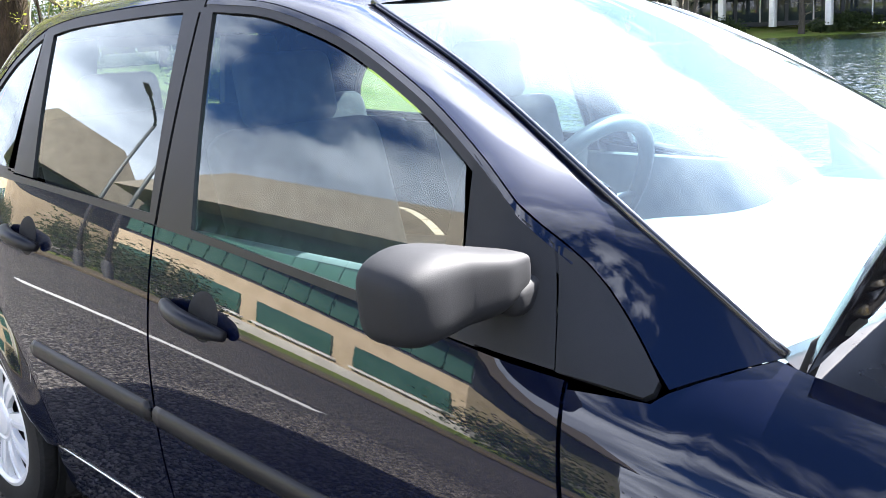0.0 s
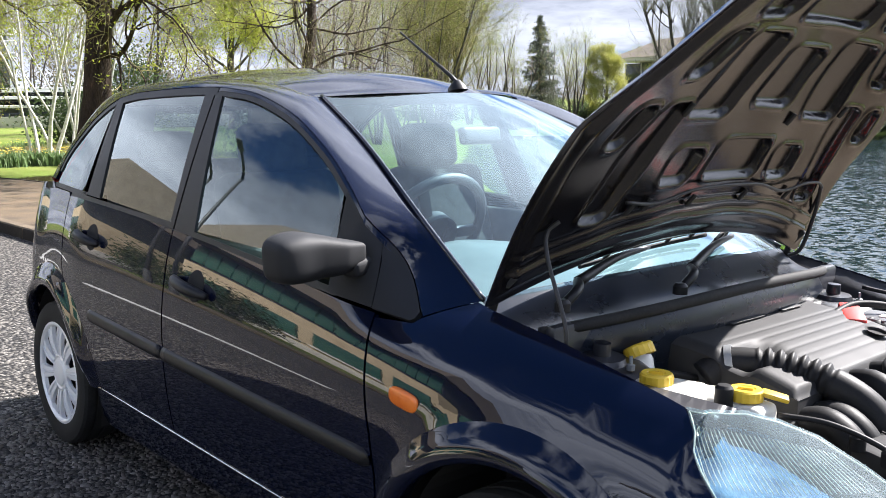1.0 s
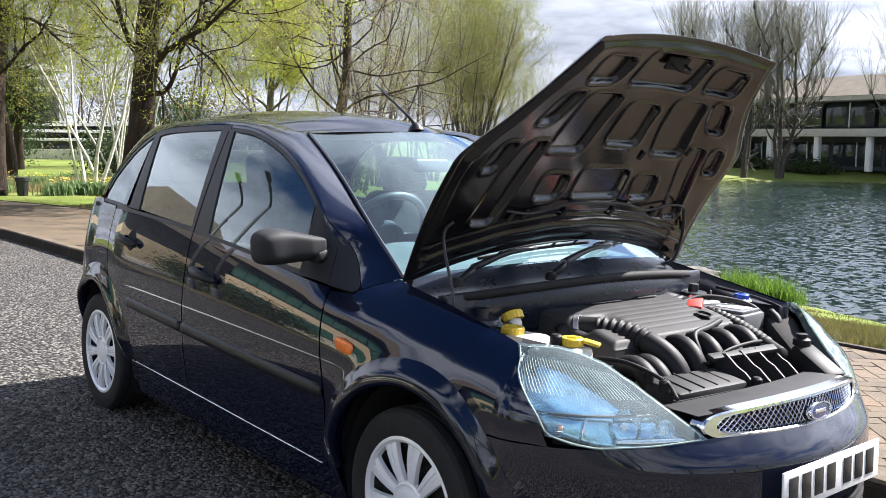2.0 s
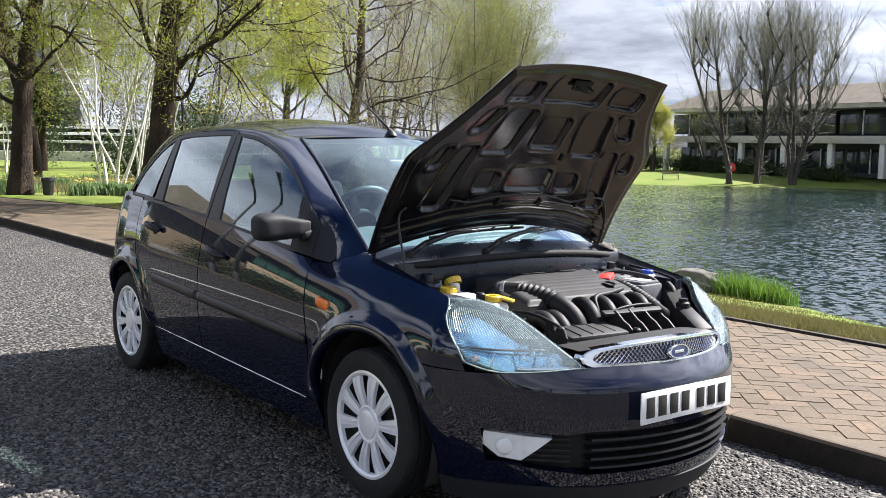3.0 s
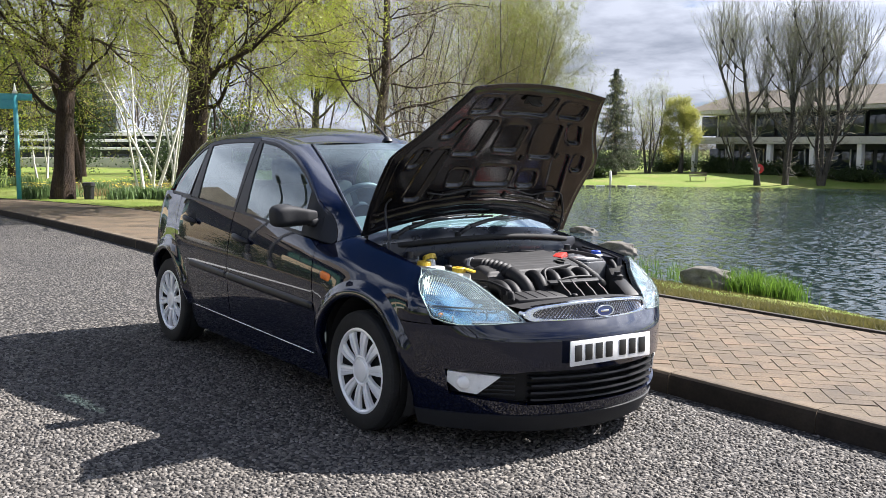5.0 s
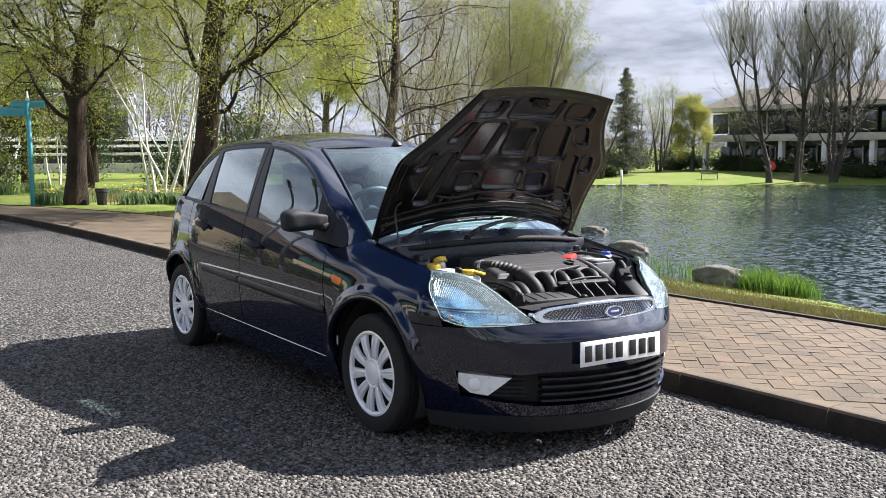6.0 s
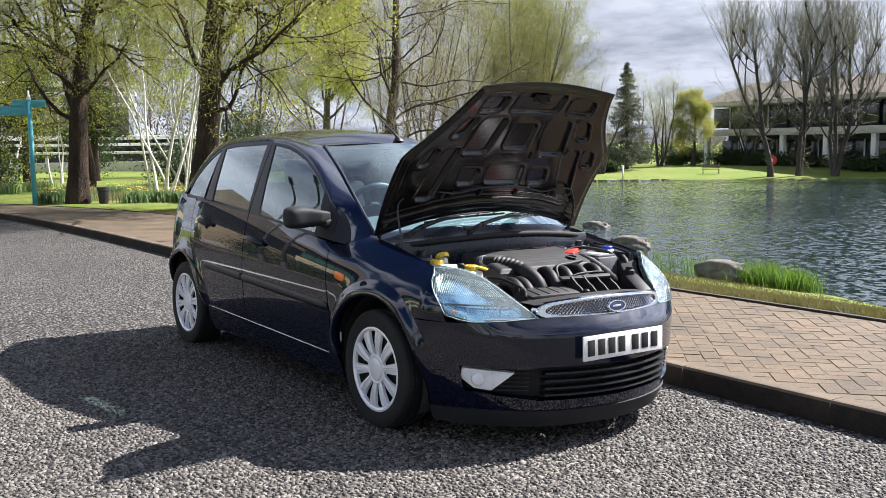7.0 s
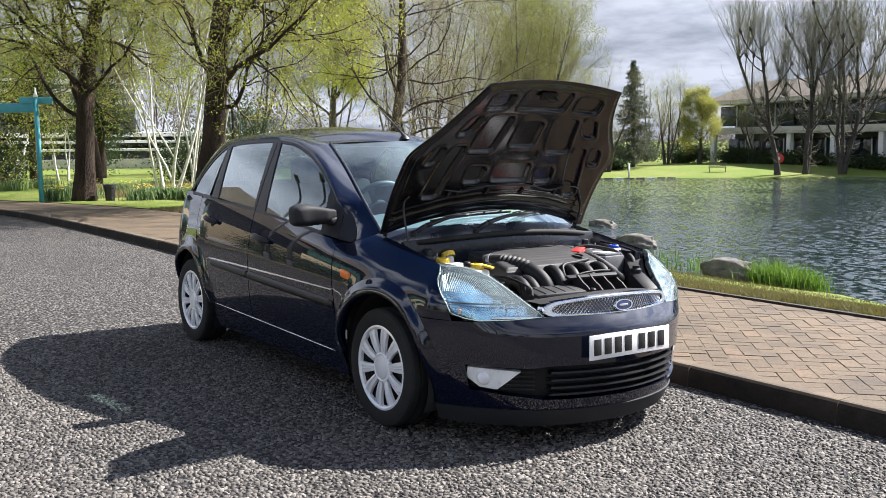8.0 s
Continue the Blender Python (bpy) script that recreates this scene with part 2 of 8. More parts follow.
def resample(P, n):
    P = np.array(P, float)
    s = np.concatenate([[0], np.cumsum(np.linalg.norm(np.diff(P, axis=0), axis=1))])
    u = np.linspace(0, s[-1], n)
    return np.stack([np.interp(u, s, P[:, k]) for k in range(P.shape[1])], -1)


def spline(P, n):
    """A smooth curve (Catmull-Rom) through a few points, resampled evenly."""
    P = np.array(P, float)
    E = np.vstack([2 * P[0] - P[1], P, 2 * P[-1] - P[-2]])
    out = []
    for i in range(1, len(E) - 2):
        for t in np.linspace(0, 1, 16, endpoint=False):
            a, b, c, d = E[i - 1], E[i], E[i + 1], E[i + 2]
            out.append(0.5 * (2 * b + (c - a) * t + (2 * a - 5 * b + 4 * c - d) * t * t + (3 * b - a - 3 * c + d) * t ** 3))
    out.append(P[-1])
    return resample(out, n)



# ---- the materials of the place ----
def asphalt_material():
    """Bitumen with pale stone chips pressed into it."""
    m, nt, p = material("asphalt")
    co = nt.nodes.new("ShaderNodeTexCoord")
    v = nt.nodes.new("ShaderNodeTexVoronoi")
    v.inputs["Scale"].default_value = 44.0
    v.inputs["Randomness"].default_value = 1.0
    warp = noise_node(nt, 30.0, 2.0)
    ad = nt.nodes.new("ShaderNodeMix")
    ad.data_type = "VECTOR"
    ad.inputs[0].default_value = 0.014
    nt.links.new(co.outputs["Object"], ad.inputs[4])
    nt.links.new(warp.outputs["Color"], ad.inputs[5])
    nt.links.new(ad.outputs[1], v.inputs["Vector"])
    cell = nt.nodes.new("ShaderNodeSeparateColor")
    nt.links.new(v.outputs["Color"], cell.inputs[0])
    chips = ramp(nt, cell.outputs[0], [(0.0, (0.042, 0.039, 0.036)), (0.30, (0.105, 0.098, 0.088)), (0.75, (0.172, 0.161, 0.146)), (1.0, (0.25, 0.236, 0.214))])
    # black bitumen gaps, darkened further to paint in the chips' shadows
    gap = ramp(nt, v.outputs["Distance"], [(0.36, (1, 1, 1)), (0.60, (0, 0, 0))])
    c = mixc(nt, gap.outputs[0], (0.016, 0.0155, 0.016), chips.outputs[0])
    big = noise_node(nt, 0.7, 5.0)
    c = mixc(nt, 0.6, c, ramp(nt, big.outputs[0], [(0.3, (0.62, 0.62, 0.64)), (0.7, (1.05, 1.02, 0.97))]).outputs[0], "MULTIPLY")
    nt.links.new(c, p.inputs["Base Color"])
    p.inputs["Roughness"].default_value = 0.82
    p.inputs["Specular IOR Level"].default_value = 0.3
    h = nt.nodes.new("ShaderNodeMath")
    h.operation = "MULTIPLY_ADD"
    nt.links.new(v.outputs["Distance"], h.inputs[0])
    h.inputs[1].default_value = -1.0
    nt.links.new(cell.outputs[1], h.inputs[2])
    bump(nt, p, h.outputs[0], 1.0, 0.012)
    return m


def chip_material():
    m, nt, p = material("stone_chip")
    g = nt.nodes.new("ShaderNodeNewGeometry")
    c = ramp(nt, g.outputs["Random Per Island"], [(0.0, (0.040, 0.037, 0.034)), (0.25, (0.088, 0.081, 0.073)), (0.7, (0.156, 0.144, 0.129)), (0.92, (0.205, 0.190, 0.167)), (1.0, (0.26, 0.245, 0.225))])
    n = noise_node(nt, 160.0, 3.0)
    big = noise_node(nt, 0.7, 5.0)
    c2 = mixc(nt, 0.5, c.outputs[0], ramp(nt, n.outputs[0], [(0.3, (0.55, 0.55, 0.55)), (0.7, (1.2, 1.2, 1.2))]).outputs[0], "MULTIPLY")
    c2 = mixc(nt, 0.6, c2, ramp(nt, big.outputs[0], [(0.3, (0.62, 0.62, 0.64)), (0.7, (1.05, 1.02, 0.97))]).outputs[0], "MULTIPLY")
    nt.links.new(c2, p.inputs["Base Color"])
    p.inputs["Roughness"].default_value = 0.8
    p.inputs["Specular IOR Level"].default_value = 0.3
    bump(nt, p, n.outputs[0], 0.4, 0.003)
    return m


def water_material():
    """Dark water under a breeze: every ripple tilts the mirror a little, more in the wind-ruffled patches."""
    m, nt, p = material("lake_water")
    p.inputs["Base Color"].default_value = (0.012, 0.024, 0.026, 1)
    p.inputs["Roughness"].default_value = 0.06
    p.inputs["IOR"].default_value = 1.33
    a = noise_node(nt, 4.2, 2.0, 0.55)
    patch = ramp(nt, noise_node(nt, 0.11, 3.0, 0.5).outputs[0], [(0.36, (0.35, 0.35, 0.35)), (0.62, (1, 1, 1))])
    lean = nt.nodes.new("ShaderNodeVectorMath")
    lean.operation = "SUBTRACT"
    nt.links.new(a.outputs["Color"], lean.inputs[0])
    lean.inputs[1].default_value = (0.5, 0.5, 0.5)
    ruffle = nt.nodes.new("ShaderNodeVectorMath")
    ruffle.operation = "MULTIPLY"
    nt.links.new(lean.outputs[0], ruffle.inputs[0])
    nt.links.new(patch.outputs[0], ruffle.inputs[1])
    up_axis = nt.nodes.new("ShaderNodeVectorMath")
    up_axis.operation = "MULTIPLY_ADD"
    nt.links.new(ruffle.outputs[0], up_axis.inputs[0])
    up_axis.inputs[1].default_value = (1.3, 1.3, 0.0)
    up_axis.inputs[2].default_value = (0.0, 0.0, 1.0)
    unit_n = nt.nodes.new("ShaderNodeVectorMath")
    unit_n.operation = "NORMALIZE"
    nt.links.new(up_axis.outputs[0], unit_n.inputs[0])
    nt.links.new(unit_n.outputs[0], p.inputs["Normal"])
    return m


def grass_ground_material():
    m, nt, p = material("lawn")
    a = noise_node(nt, 0.35, 5.0)
    b = noise_node(nt, 25.0, 4.0)
    c = mixc(nt, b.outputs[0], (0.075, 0.115, 0.018), (0.18, 0.245, 0.040))
    c = mixc(nt, ramp(nt, a.outputs[0], [(0.45, (0, 0, 0)), (0.75, (1, 1, 1))]).outputs[0], c, (0.20, 0.195, 0.065))
    nt.links.new(c, p.inputs["Base Color"])
    p.inputs["Roughness"].default_value = 0.9
    p.inputs["Specular IOR Level"].default_value = 0.15
    bump(nt, p, b.outputs[0], 0.8, 0.04)
    return m


def brick_material():
    m, nt, p = material("clay_paver")
    oi = nt.nodes.new("ShaderNodeObjectInfo")
    g = nt.nodes.new("ShaderNodeNewGeometry")
    s = nt.nodes.new("ShaderNodeMath")
    s.operation = "ADD"
    nt.links.new(oi.outputs["Random"], s.inputs[0])
    nt.links.new(g.outputs["Random Per Island"], s.inputs[1])
    fr = nt.nodes.new("ShaderNodeMath")
    fr.operation = "FRACT"
    nt.links.new(s.outputs[0], fr.inputs[0])
    c = ramp(nt, fr.outputs[0], [(0.0, (0.088, 0.062, 0.036)), (0.35, (0.102, 0.073, 0.042)), (0.75, (0.110, 0.079, 0.046)), (1.0, (0.128, 0.086, 0.050))]).outputs[0]
    co = nt.nodes.new("ShaderNodeNewGeometry")
    n = nt.nodes.new("ShaderNodeTexNoise")
    n.inputs["Scale"].default_value, n.inputs["Detail"].default_value = 2.2, 6.0
    nt.links.new(co.outputs["Position"], n.inputs["Vector"])
    n2 = nt.nodes.new("ShaderNodeTexNoise")
    n2.inputs["Scale"].default_value, n2.inputs["Detail"].default_value = 75.0, 5.0
    nt.links.new(co.outputs["Position"], n2.inputs["Vector"])
    c = mixc(nt, 0.85, c, ramp(nt, n.outputs[0], [(0.30, (0.55, 0.56, 0.57)), (0.5, (0.95, 0.95, 0.93)), (0.68, (1.2, 1.15, 1.08))]).outputs[0], "MULTIPLY")
    c = mixc(nt, 0.8, c, ramp(nt, n2.outputs[0], [(0.32, (0.55, 0.54, 0.53)), (0.66, (1.18, 1.17, 1.15))]).outputs[0], "MULTIPLY")
    nt.links.new(c, p.inputs["Base Color"])
    p.inputs["Roughness"].default_value = 0.85
    bump(nt, p, n2.outputs[0], 0.5, 0.004)
    return m


def bark_material(name, a, b, scale=9.0):
    return surf(name, a, b, scale, 0.9, fine=45.0, bump_s=1.0, bump_d=0.07, spec=0.2, stretch=(1, 1, 0.25))


M_ASPHALT = asphalt_material()
M_CHIP = chip_material()
M_WATER = water_material()
M_LAWN = grass_ground_material()
M_BRICK = brick_material()
M_SAND = surf("joint_sand", (0.058, 0.046, 0.024), (0.108, 0.084, 0.046), 12.0, 0.95)
M_KERB = surf("kerb_concrete", (0.062, 0.046, 0.029), (0.138, 0.104, 0.066), 5.0, 0.9, fine=70.0, bump_s=0.5, bump_d=0.004)
# darker copy of the kerb concrete: its shaded face plus gutter grime
M_KERB_SHADE_GRIME = surf("kerb_shade_and_grime", (0.014, 0.012, 0.010), (0.042, 0.035, 0.027), 4.0, 0.95, fine=60.0, bump_s=0.6, bump_d=0.004, spec=0.2)
M_LINE = surf("road_paint", (0.55, 0.55, 0.53), (0.78, 0.78, 0.76), 14.0, 0.7)
M_STONE = surf("boulder", (0.055, 0.050, 0.043), (0.19, 0.175, 0.15), 5.0, 0.9, fine=40.0, bump_s=0.9, bump_d=0.02)
M_BARK = bark_material("bark_dark", (0.014, 0.010, 0.008), (0.078, 0.054, 0.038), 6.0)
M_BARK2 = bark_material("bark_brown", (0.034, 0.031, 0.027), (0.115, 0.104, 0.088))
M_TWIG = surf("twig", (0.11, 0.088, 0.055), (0.24, 0.195, 0.13), 3.0, 0.85, bump_s=0)
M_TWIG_GREY = surf("twig_grey", (0.12, 0.115, 0.080), (0.26, 0.245, 0.18), 3.0, 0.85, bump_s=0)
M_TWIG_OLIVE = surf("twig_olive", (0.12, 0.105, 0.035), (0.27, 0.235, 0.08), 3.0, 0.85, bump_s=0)
M_BIRCH = surf("birch_bark", (0.30, 0.28, 0.25), (0.74, 0.72, 0.68), 7.0, 0.7, fine=25.0, bump_s=0.3, stretch=(1, 1, 3))
M_LEAF_SPRING = leaf_material("leaf_spring", (0.20, 0.255, 0.022), (0.37, 0.40, 0.050))
M_LEAF_WILLOW = leaf_material("leaf_willow", (0.26, 0.31, 0.025), (0.44, 0.46, 0.06))
M_LEAF_YELLOW = leaf_material("leaf_yellow", (0.25, 0.27, 0.045), (0.40, 0.39, 0.10))
M_LEAF_PALE = leaf_material("leaf_pale", (0.17, 0.215, 0.035), (0.33, 0.36, 0.080))
M_NEEDLE = leaf_material("needles", (0.042, 0.056, 0.036), (0.11, 0.12, 0.078))
M_SHRUB = leaf_material("shrub_leaf", (0.025, 0.045, 0.015), (0.07, 0.10, 0.03))
M_THICKET = leaf_material("thicket_twigs", (0.055, 0.048, 0.026), (0.15, 0.13, 0.07))
M_REED = leaf_material("reed_blade", (0.045, 0.105, 0.012), (0.15, 0.25, 0.03))
M_BLADE = leaf_material("grass_blade", (0.050, 0.052, 0.012), (0.155, 0.130, 0.046))
M_STRAW = leaf_material("dry_sedge", (0.16, 0.125, 0.05), (0.34, 0.27, 0.13))
M_DAFF = leaf_material("daffodil_leaf", (0.08, 0.14, 0.045), (0.20, 0.28, 0.12))
M_PETAL = surf("yellow_petal", (0.65, 0.48, 0.03), (0.80, 0.66, 0.10), 9.0, 0.7, bump_s=0)
M_WHITE = surf("white_panel", (0.62, 0.62, 0.60), (0.80, 0.80, 0.78), 1.2, 0.6, bump_s=0.05)
M_STONEWALL = surf("pale_concrete", (0.42, 0.40, 0.36), (0.58, 0.56, 0.51), 1.0, 0.85, bump_s=0.2)
M_ROOF = surf("brown_roof", (0.09, 0.075, 0.055), (0.18, 0.15, 0.115), 1.5, 0.9, bump_s=0.3)
M_DARKWALL = surf("dark_cladding", (0.03, 0.035, 0.042), (0.065, 0.07, 0.08), 1.5, 0.7, bump_s=0.1)
M_WINDOW = surf("office_glazing", (0.012, 0.018, 0.022), (0.03, 0.04, 0.045), 0.6, 0.08, bump_s=0, rough_var=0.03)
M_GREYGLASS = surf("grey_glazing", (0.10, 0.115, 0.125), (0.20, 0.22, 0.23), 0.5, 0.2, bump_s=0, rough_var=0.05)
M_TAN = surf("tan_stone", (0.42, 0.33, 0.20), (0.60, 0.49, 0.33), 1.3, 0.85, bump_s=0.1)
M_GREENGLASS = surf("green_glazing", (0.02, 0.07, 0.05), (0.07, 0.16, 0.12), 0.5, 0.12, bump_s=0, rough_var=0.04)
M_TURQ = surf("turquoise_paint", (0.05, 0.30, 0.36), (0.09, 0.40, 0.47), 6.0, 0.45, bump_s=0.05)
M_LAMPPOST = surf("dark_lamp_paint", (0.03, 0.033, 0.036), (0.055, 0.058, 0.06), 6.0, 0.5, bump_s=0.05)
M_STEEL = surf("grey_steel", (0.20, 0.21, 0.22), (0.32, 0.33, 0.34), 6.0, 0.5, metal=0.6, bump_s=0.05)
M_BLACK = surf("black_plastic", (0.012, 0.012, 0.013), (0.026, 0.026, 0.028), 20.0, 0.5, fine=350.0, bump_s=0.12, bump_d=0.001)
M_RED = surf("red_plastic", (0.50, 0.02, 0.015), (0.65, 0.045, 0.03), 10.0, 0.45, bump_s=0.05)
M_EDGING = surf("dark_edging", (0.016, 0.013, 0.010), (0.045, 0.036, 0.027), 6.0, 0.9, stretch=(1, 6, 6), bump_s=0.4)
M_WOOD = surf("weathered_wood", (0.09, 0.07, 0.05), (0.20, 0.16, 0.12), 6.0, 0.85, stretch=(1, 6, 6), bump_s=0.4)

# ---- ground, road, pavement, lake ----
def kerb_y(x):
    x = np.asarray(x, float)
    return 1.05 - 0.0042 * np.minimum(0, x + 8) ** 2 - 0.02 * np.minimum(0, x + 15) ** 2 * (x > -30) - (x <= -30) * (4.5 + 0.6 * (-30 - x))


def path_y(x):
    x = np.maximum(np.asarray(x, float), -60.0)
    return 3.56 - 0.035 * np.minimum(0, np.maximum(x, -27) + 13) ** 2 + 0.95 * np.minimum(0, x + 27)


LAKE = np.array([(60, 15.4), (-5.6, 15.1), (-7.6, 15.7), (-10, 16.0), (-13, 15.6), (-17.3, 18.4), (-23.5, 22.4), (-34, 30.5), (-46, 43), (-57, 53),
                 (-59, 60), (-55, 65), (-49, 69.5), (-41, 77.5), (-25, 88), (0, 98), (60, 104)], float)


def lake_distance(x, y):
    """Signed distance to the shore, positive on land."""
    P = np.stack([x, y], -1)[..., None, :]
    A, B = LAKE, np.roll(LAKE, -1, 0)
    d = B - A
    t = np.clip(((P - A) * d).sum(-1) / (d * d).sum(-1), 0, 1)
    near = np.sqrt((((P - A) - t[..., None] * d) ** 2).sum(-1)).min(-1)
    px, py = P[..., 0], P[..., 1]
    cross = ((A[:, 1] > py) != (B[:, 1] > py)) & (px < (B[:, 0] - A[:, 0]) * (py - A[:, 1]) / (B[:, 1] - A[:, 1] + 1e-12) + A[:, 0])
    return np.where(cross.sum(-1) % 2 == 1, -near, near)


WATER_Z = -2.13


def land_z(x, y):
    """Height of the lawn: level beside the road, a long bank down to the lake, a low far shore."""
    d = lake_distance(x, y)
    wig = 0.25 * np.sin(1.1 * x + 0.6 * y) + 0.18 * np.sin(2.3 * x - 1.1 * y)
    top = 0.02 - 1.35 * smooth01(y, 14, 52)
    t = np.clip((d + wig * smooth01(-d, -3, 0)) / 11.6, 0, 1)
    z = WATER_Z + 0.02 + (top - WATER_Z) * t + 0.03 * np.sin(0.9 * x) * np.sin(0.7 * y) * t - 0.9 * smooth01(-d, 0, 4)
    paved = smooth01(path_y(x) + 0.02 - y, -0.02, 0.0)
    return z * (1 - paved) + (-0.0244 * y - 0.06) * paved


gx = np.unique(np.concatenate([np.linspace(-2500, -120, 8), np.linspace(-120, -32, 45), np.linspace(-32, -10, 45), np.linspace(-10, 6, 65), np.linspace(6, 60, 20), np.linspace(60, 2500, 8)]))
gy = np.unique(np.concatenate([np.linspace(-2500, -40, 8), np.linspace(-40, -1, 14), np.linspace(-1, 3.3, 12), np.linspace(3.3, 8, 40), np.linspace(8, 30, 60), np.linspace(30, 140, 60), np.linspace(140, 2500, 8)]))
GX, GY = np.meshgrid(gx, gy, indexing="ij")
GZ = land_z(GX, GY)
nx, ny = GX.shape
idx = np.arange(nx * ny).reshape(nx, ny)
gf = np.stack([idx[:-1, :-1], idx[1:, :-1], idx[1:, 1:], idx[:-1, 1:]], -1).reshape(-1, 4)
tagged(new("ground", mesh_of("ground", np.stack([GX, GY, GZ], -1).reshape(-1, 3), gf, M_LAWN, True)), "spring lawn rolling down to the lake shore", "ground", kind="structure")

water = new("water", mesh_of("water", [(-80, 12, WATER_Z), (80, 12, WATER_Z), (80, 120, WATER_Z), (-80, 120, WATER_Z)], [(0, 1, 2, 3)], M_WATER))
tagged(water, "dark rippled lake water reflecting the sky", "lake", kind="structure")


def strip(name, xs, ya, yb, z, mat):
    V = [(x, a, z) for x, a in zip(xs, ya)] + [(x, b, z) for x, b in zip(xs, yb)]
    n = len(xs)
    return mesh_of(name, V, [(i, i + 1, n + i + 1, n + i) for i in range(n - 1)], mat)


rx = np.concatenate([np.linspace(-70, -32, 20), np.linspace(-31, -8, 40), np.linspace(-7, 70, 12)])[::-1]
road = tagged(new("road", strip("road", rx, kerb_y(rx), kerb_y(rx) - 8.6, 0.0, M_ASPHALT)), "coarse grey chipped asphalt road", "road", kind="structure")
pave = tagged(new("pavement", strip("pavement", rx, path_y(rx) - 0.06, kerb_y(rx) + 0.05, 0.1065, M_SAND)), "footpath of tan clay pavers in a herringbone bond", "pavement", kind="structure")



def chippings(x0, x1, y0, y1, pitch, seed):
    """Angular stone chips lying proud of the bitumen, each its own little five-sided frustum."""
    rng = np.random.default_rng(seed)
    gx, gy = np.meshgrid(np.arange(x0, x1, pitch), np.arange(y0, y1, pitch * 0.866), indexing="ij")
    gx = gx + (np.arange(gx.shape[1]) % 2)[None, :] * pitch * 0.5
    x, y = (gx + rng.normal(0, pitch * 0.20, gx.shape)).ravel(), (gy + rng.normal(0, pitch * 0.20, gy.shape)).ravel()
    # thinner towards the ends of the stretch, and none on the painted dashes
    edge = np.minimum(np.minimum(x - x0, x1 - x), y - y0)
    line = np.abs(y - (kerb_y(x) - 4.05)) > 0.06
    ok = (rng.uniform(0, 1, len(x)) < np.clip(edge / 0.8, 0.0, 0.93) * np.clip((kerb_y(x) - y - 0.02) / 0.24, 0.05, 1.0)) & (y < kerb_y(x) - 0.012) & line
    x, y = x[ok], y[ok]
    n, k = len(x), 5
    a = (np.arange(k) / k * 2 * np.pi)[None] + rng.uniform(0, 2 * np.pi, (n, 1)) + rng.normal(0, 0.22, (n, k))
    r = pitch * rng.uniform(0.34, 0.66, (n, 1)) * rng.uniform(0.62, 1.25, (n, k))
    el, ea = rng.uniform(0.48, 1.0, (n, 1)), rng.uniform(0, np.pi, (n, 1))
    px, py = r * np.cos(a), r * np.sin(a) * el
    px, py = px * np.cos(ea) - py * np.sin(ea), px * np.sin(ea) + py * np.cos(ea)
    h = rng.uniform(0.0015, 0.0065, (n, 1))
    tx, ty = rng.normal(0, 0.24, (n, 1)), rng.normal(0, 0.24, (n, 1))
    top = np.stack([x[:, None] + 0.84 * px, y[:, None] + 0.84 * py, h + 0.84 * (tx * px + ty * py)], -1)
    bot = np.stack([x[:, None] + px, y[:, None] + py, np.full_like(px, -0.001)], -1)
    V = np.concatenate([top, bot], 1).reshape(-1, 3)
    base = np.arange(n)[:, None] * 2 * k
    i = np.arange(k)
    j = (i + 1) % k
    Q = np.stack([base + i, base + k + i, base + k + j, base + j], -1).reshape(-1, 4)
    T = base + i
    me = bpy.data.meshes.new("chipping")
    me.vertices.add(len(V))
    me.vertices.foreach_set("co", V.ravel())
    me.loops.add(T.size + Q.size)
    me.loops.foreach_set("vertex_index", np.concatenate([T.ravel(), Q.ravel()]).astype(np.int32))
    me.polygons.add(len(T) + len(Q))
    me.polygons.foreach_set("loop_start", np.concatenate([np.arange(0, T.size, k), T.size + np.arange(0, Q.size, 4)]).astype(np.int32))
    me.update(calc_edges=True)
    me.materials.append(M_CHIP)
    return me


tagged(part("chipping", chippings(-3.4, 3.0, -3.2, 1.04, 0.0235, 21), road), kind="stuff")

# road markings: long white dashes along the middle
for x0 in (-22.6, -15.1, -7.6, 5.4):
    d = tagged(new("road_line", strip("road_line", np.linspace(x0 + 4.2, x0, 6), kerb_y(np.linspace(x0 + 4.2, x0, 6)) - 4.0, kerb_y(np.linspace(x0 + 4.2, x0, 6)) - 4.12, 0.004, M_LINE)),
               "worn white dash painted on the asphalt", "road marking", group="road markings", kind="structure")
    d.matrix_basis = SLOPE
road.matrix_basis = SLOPE
pave.matrix_basis = SLOPE

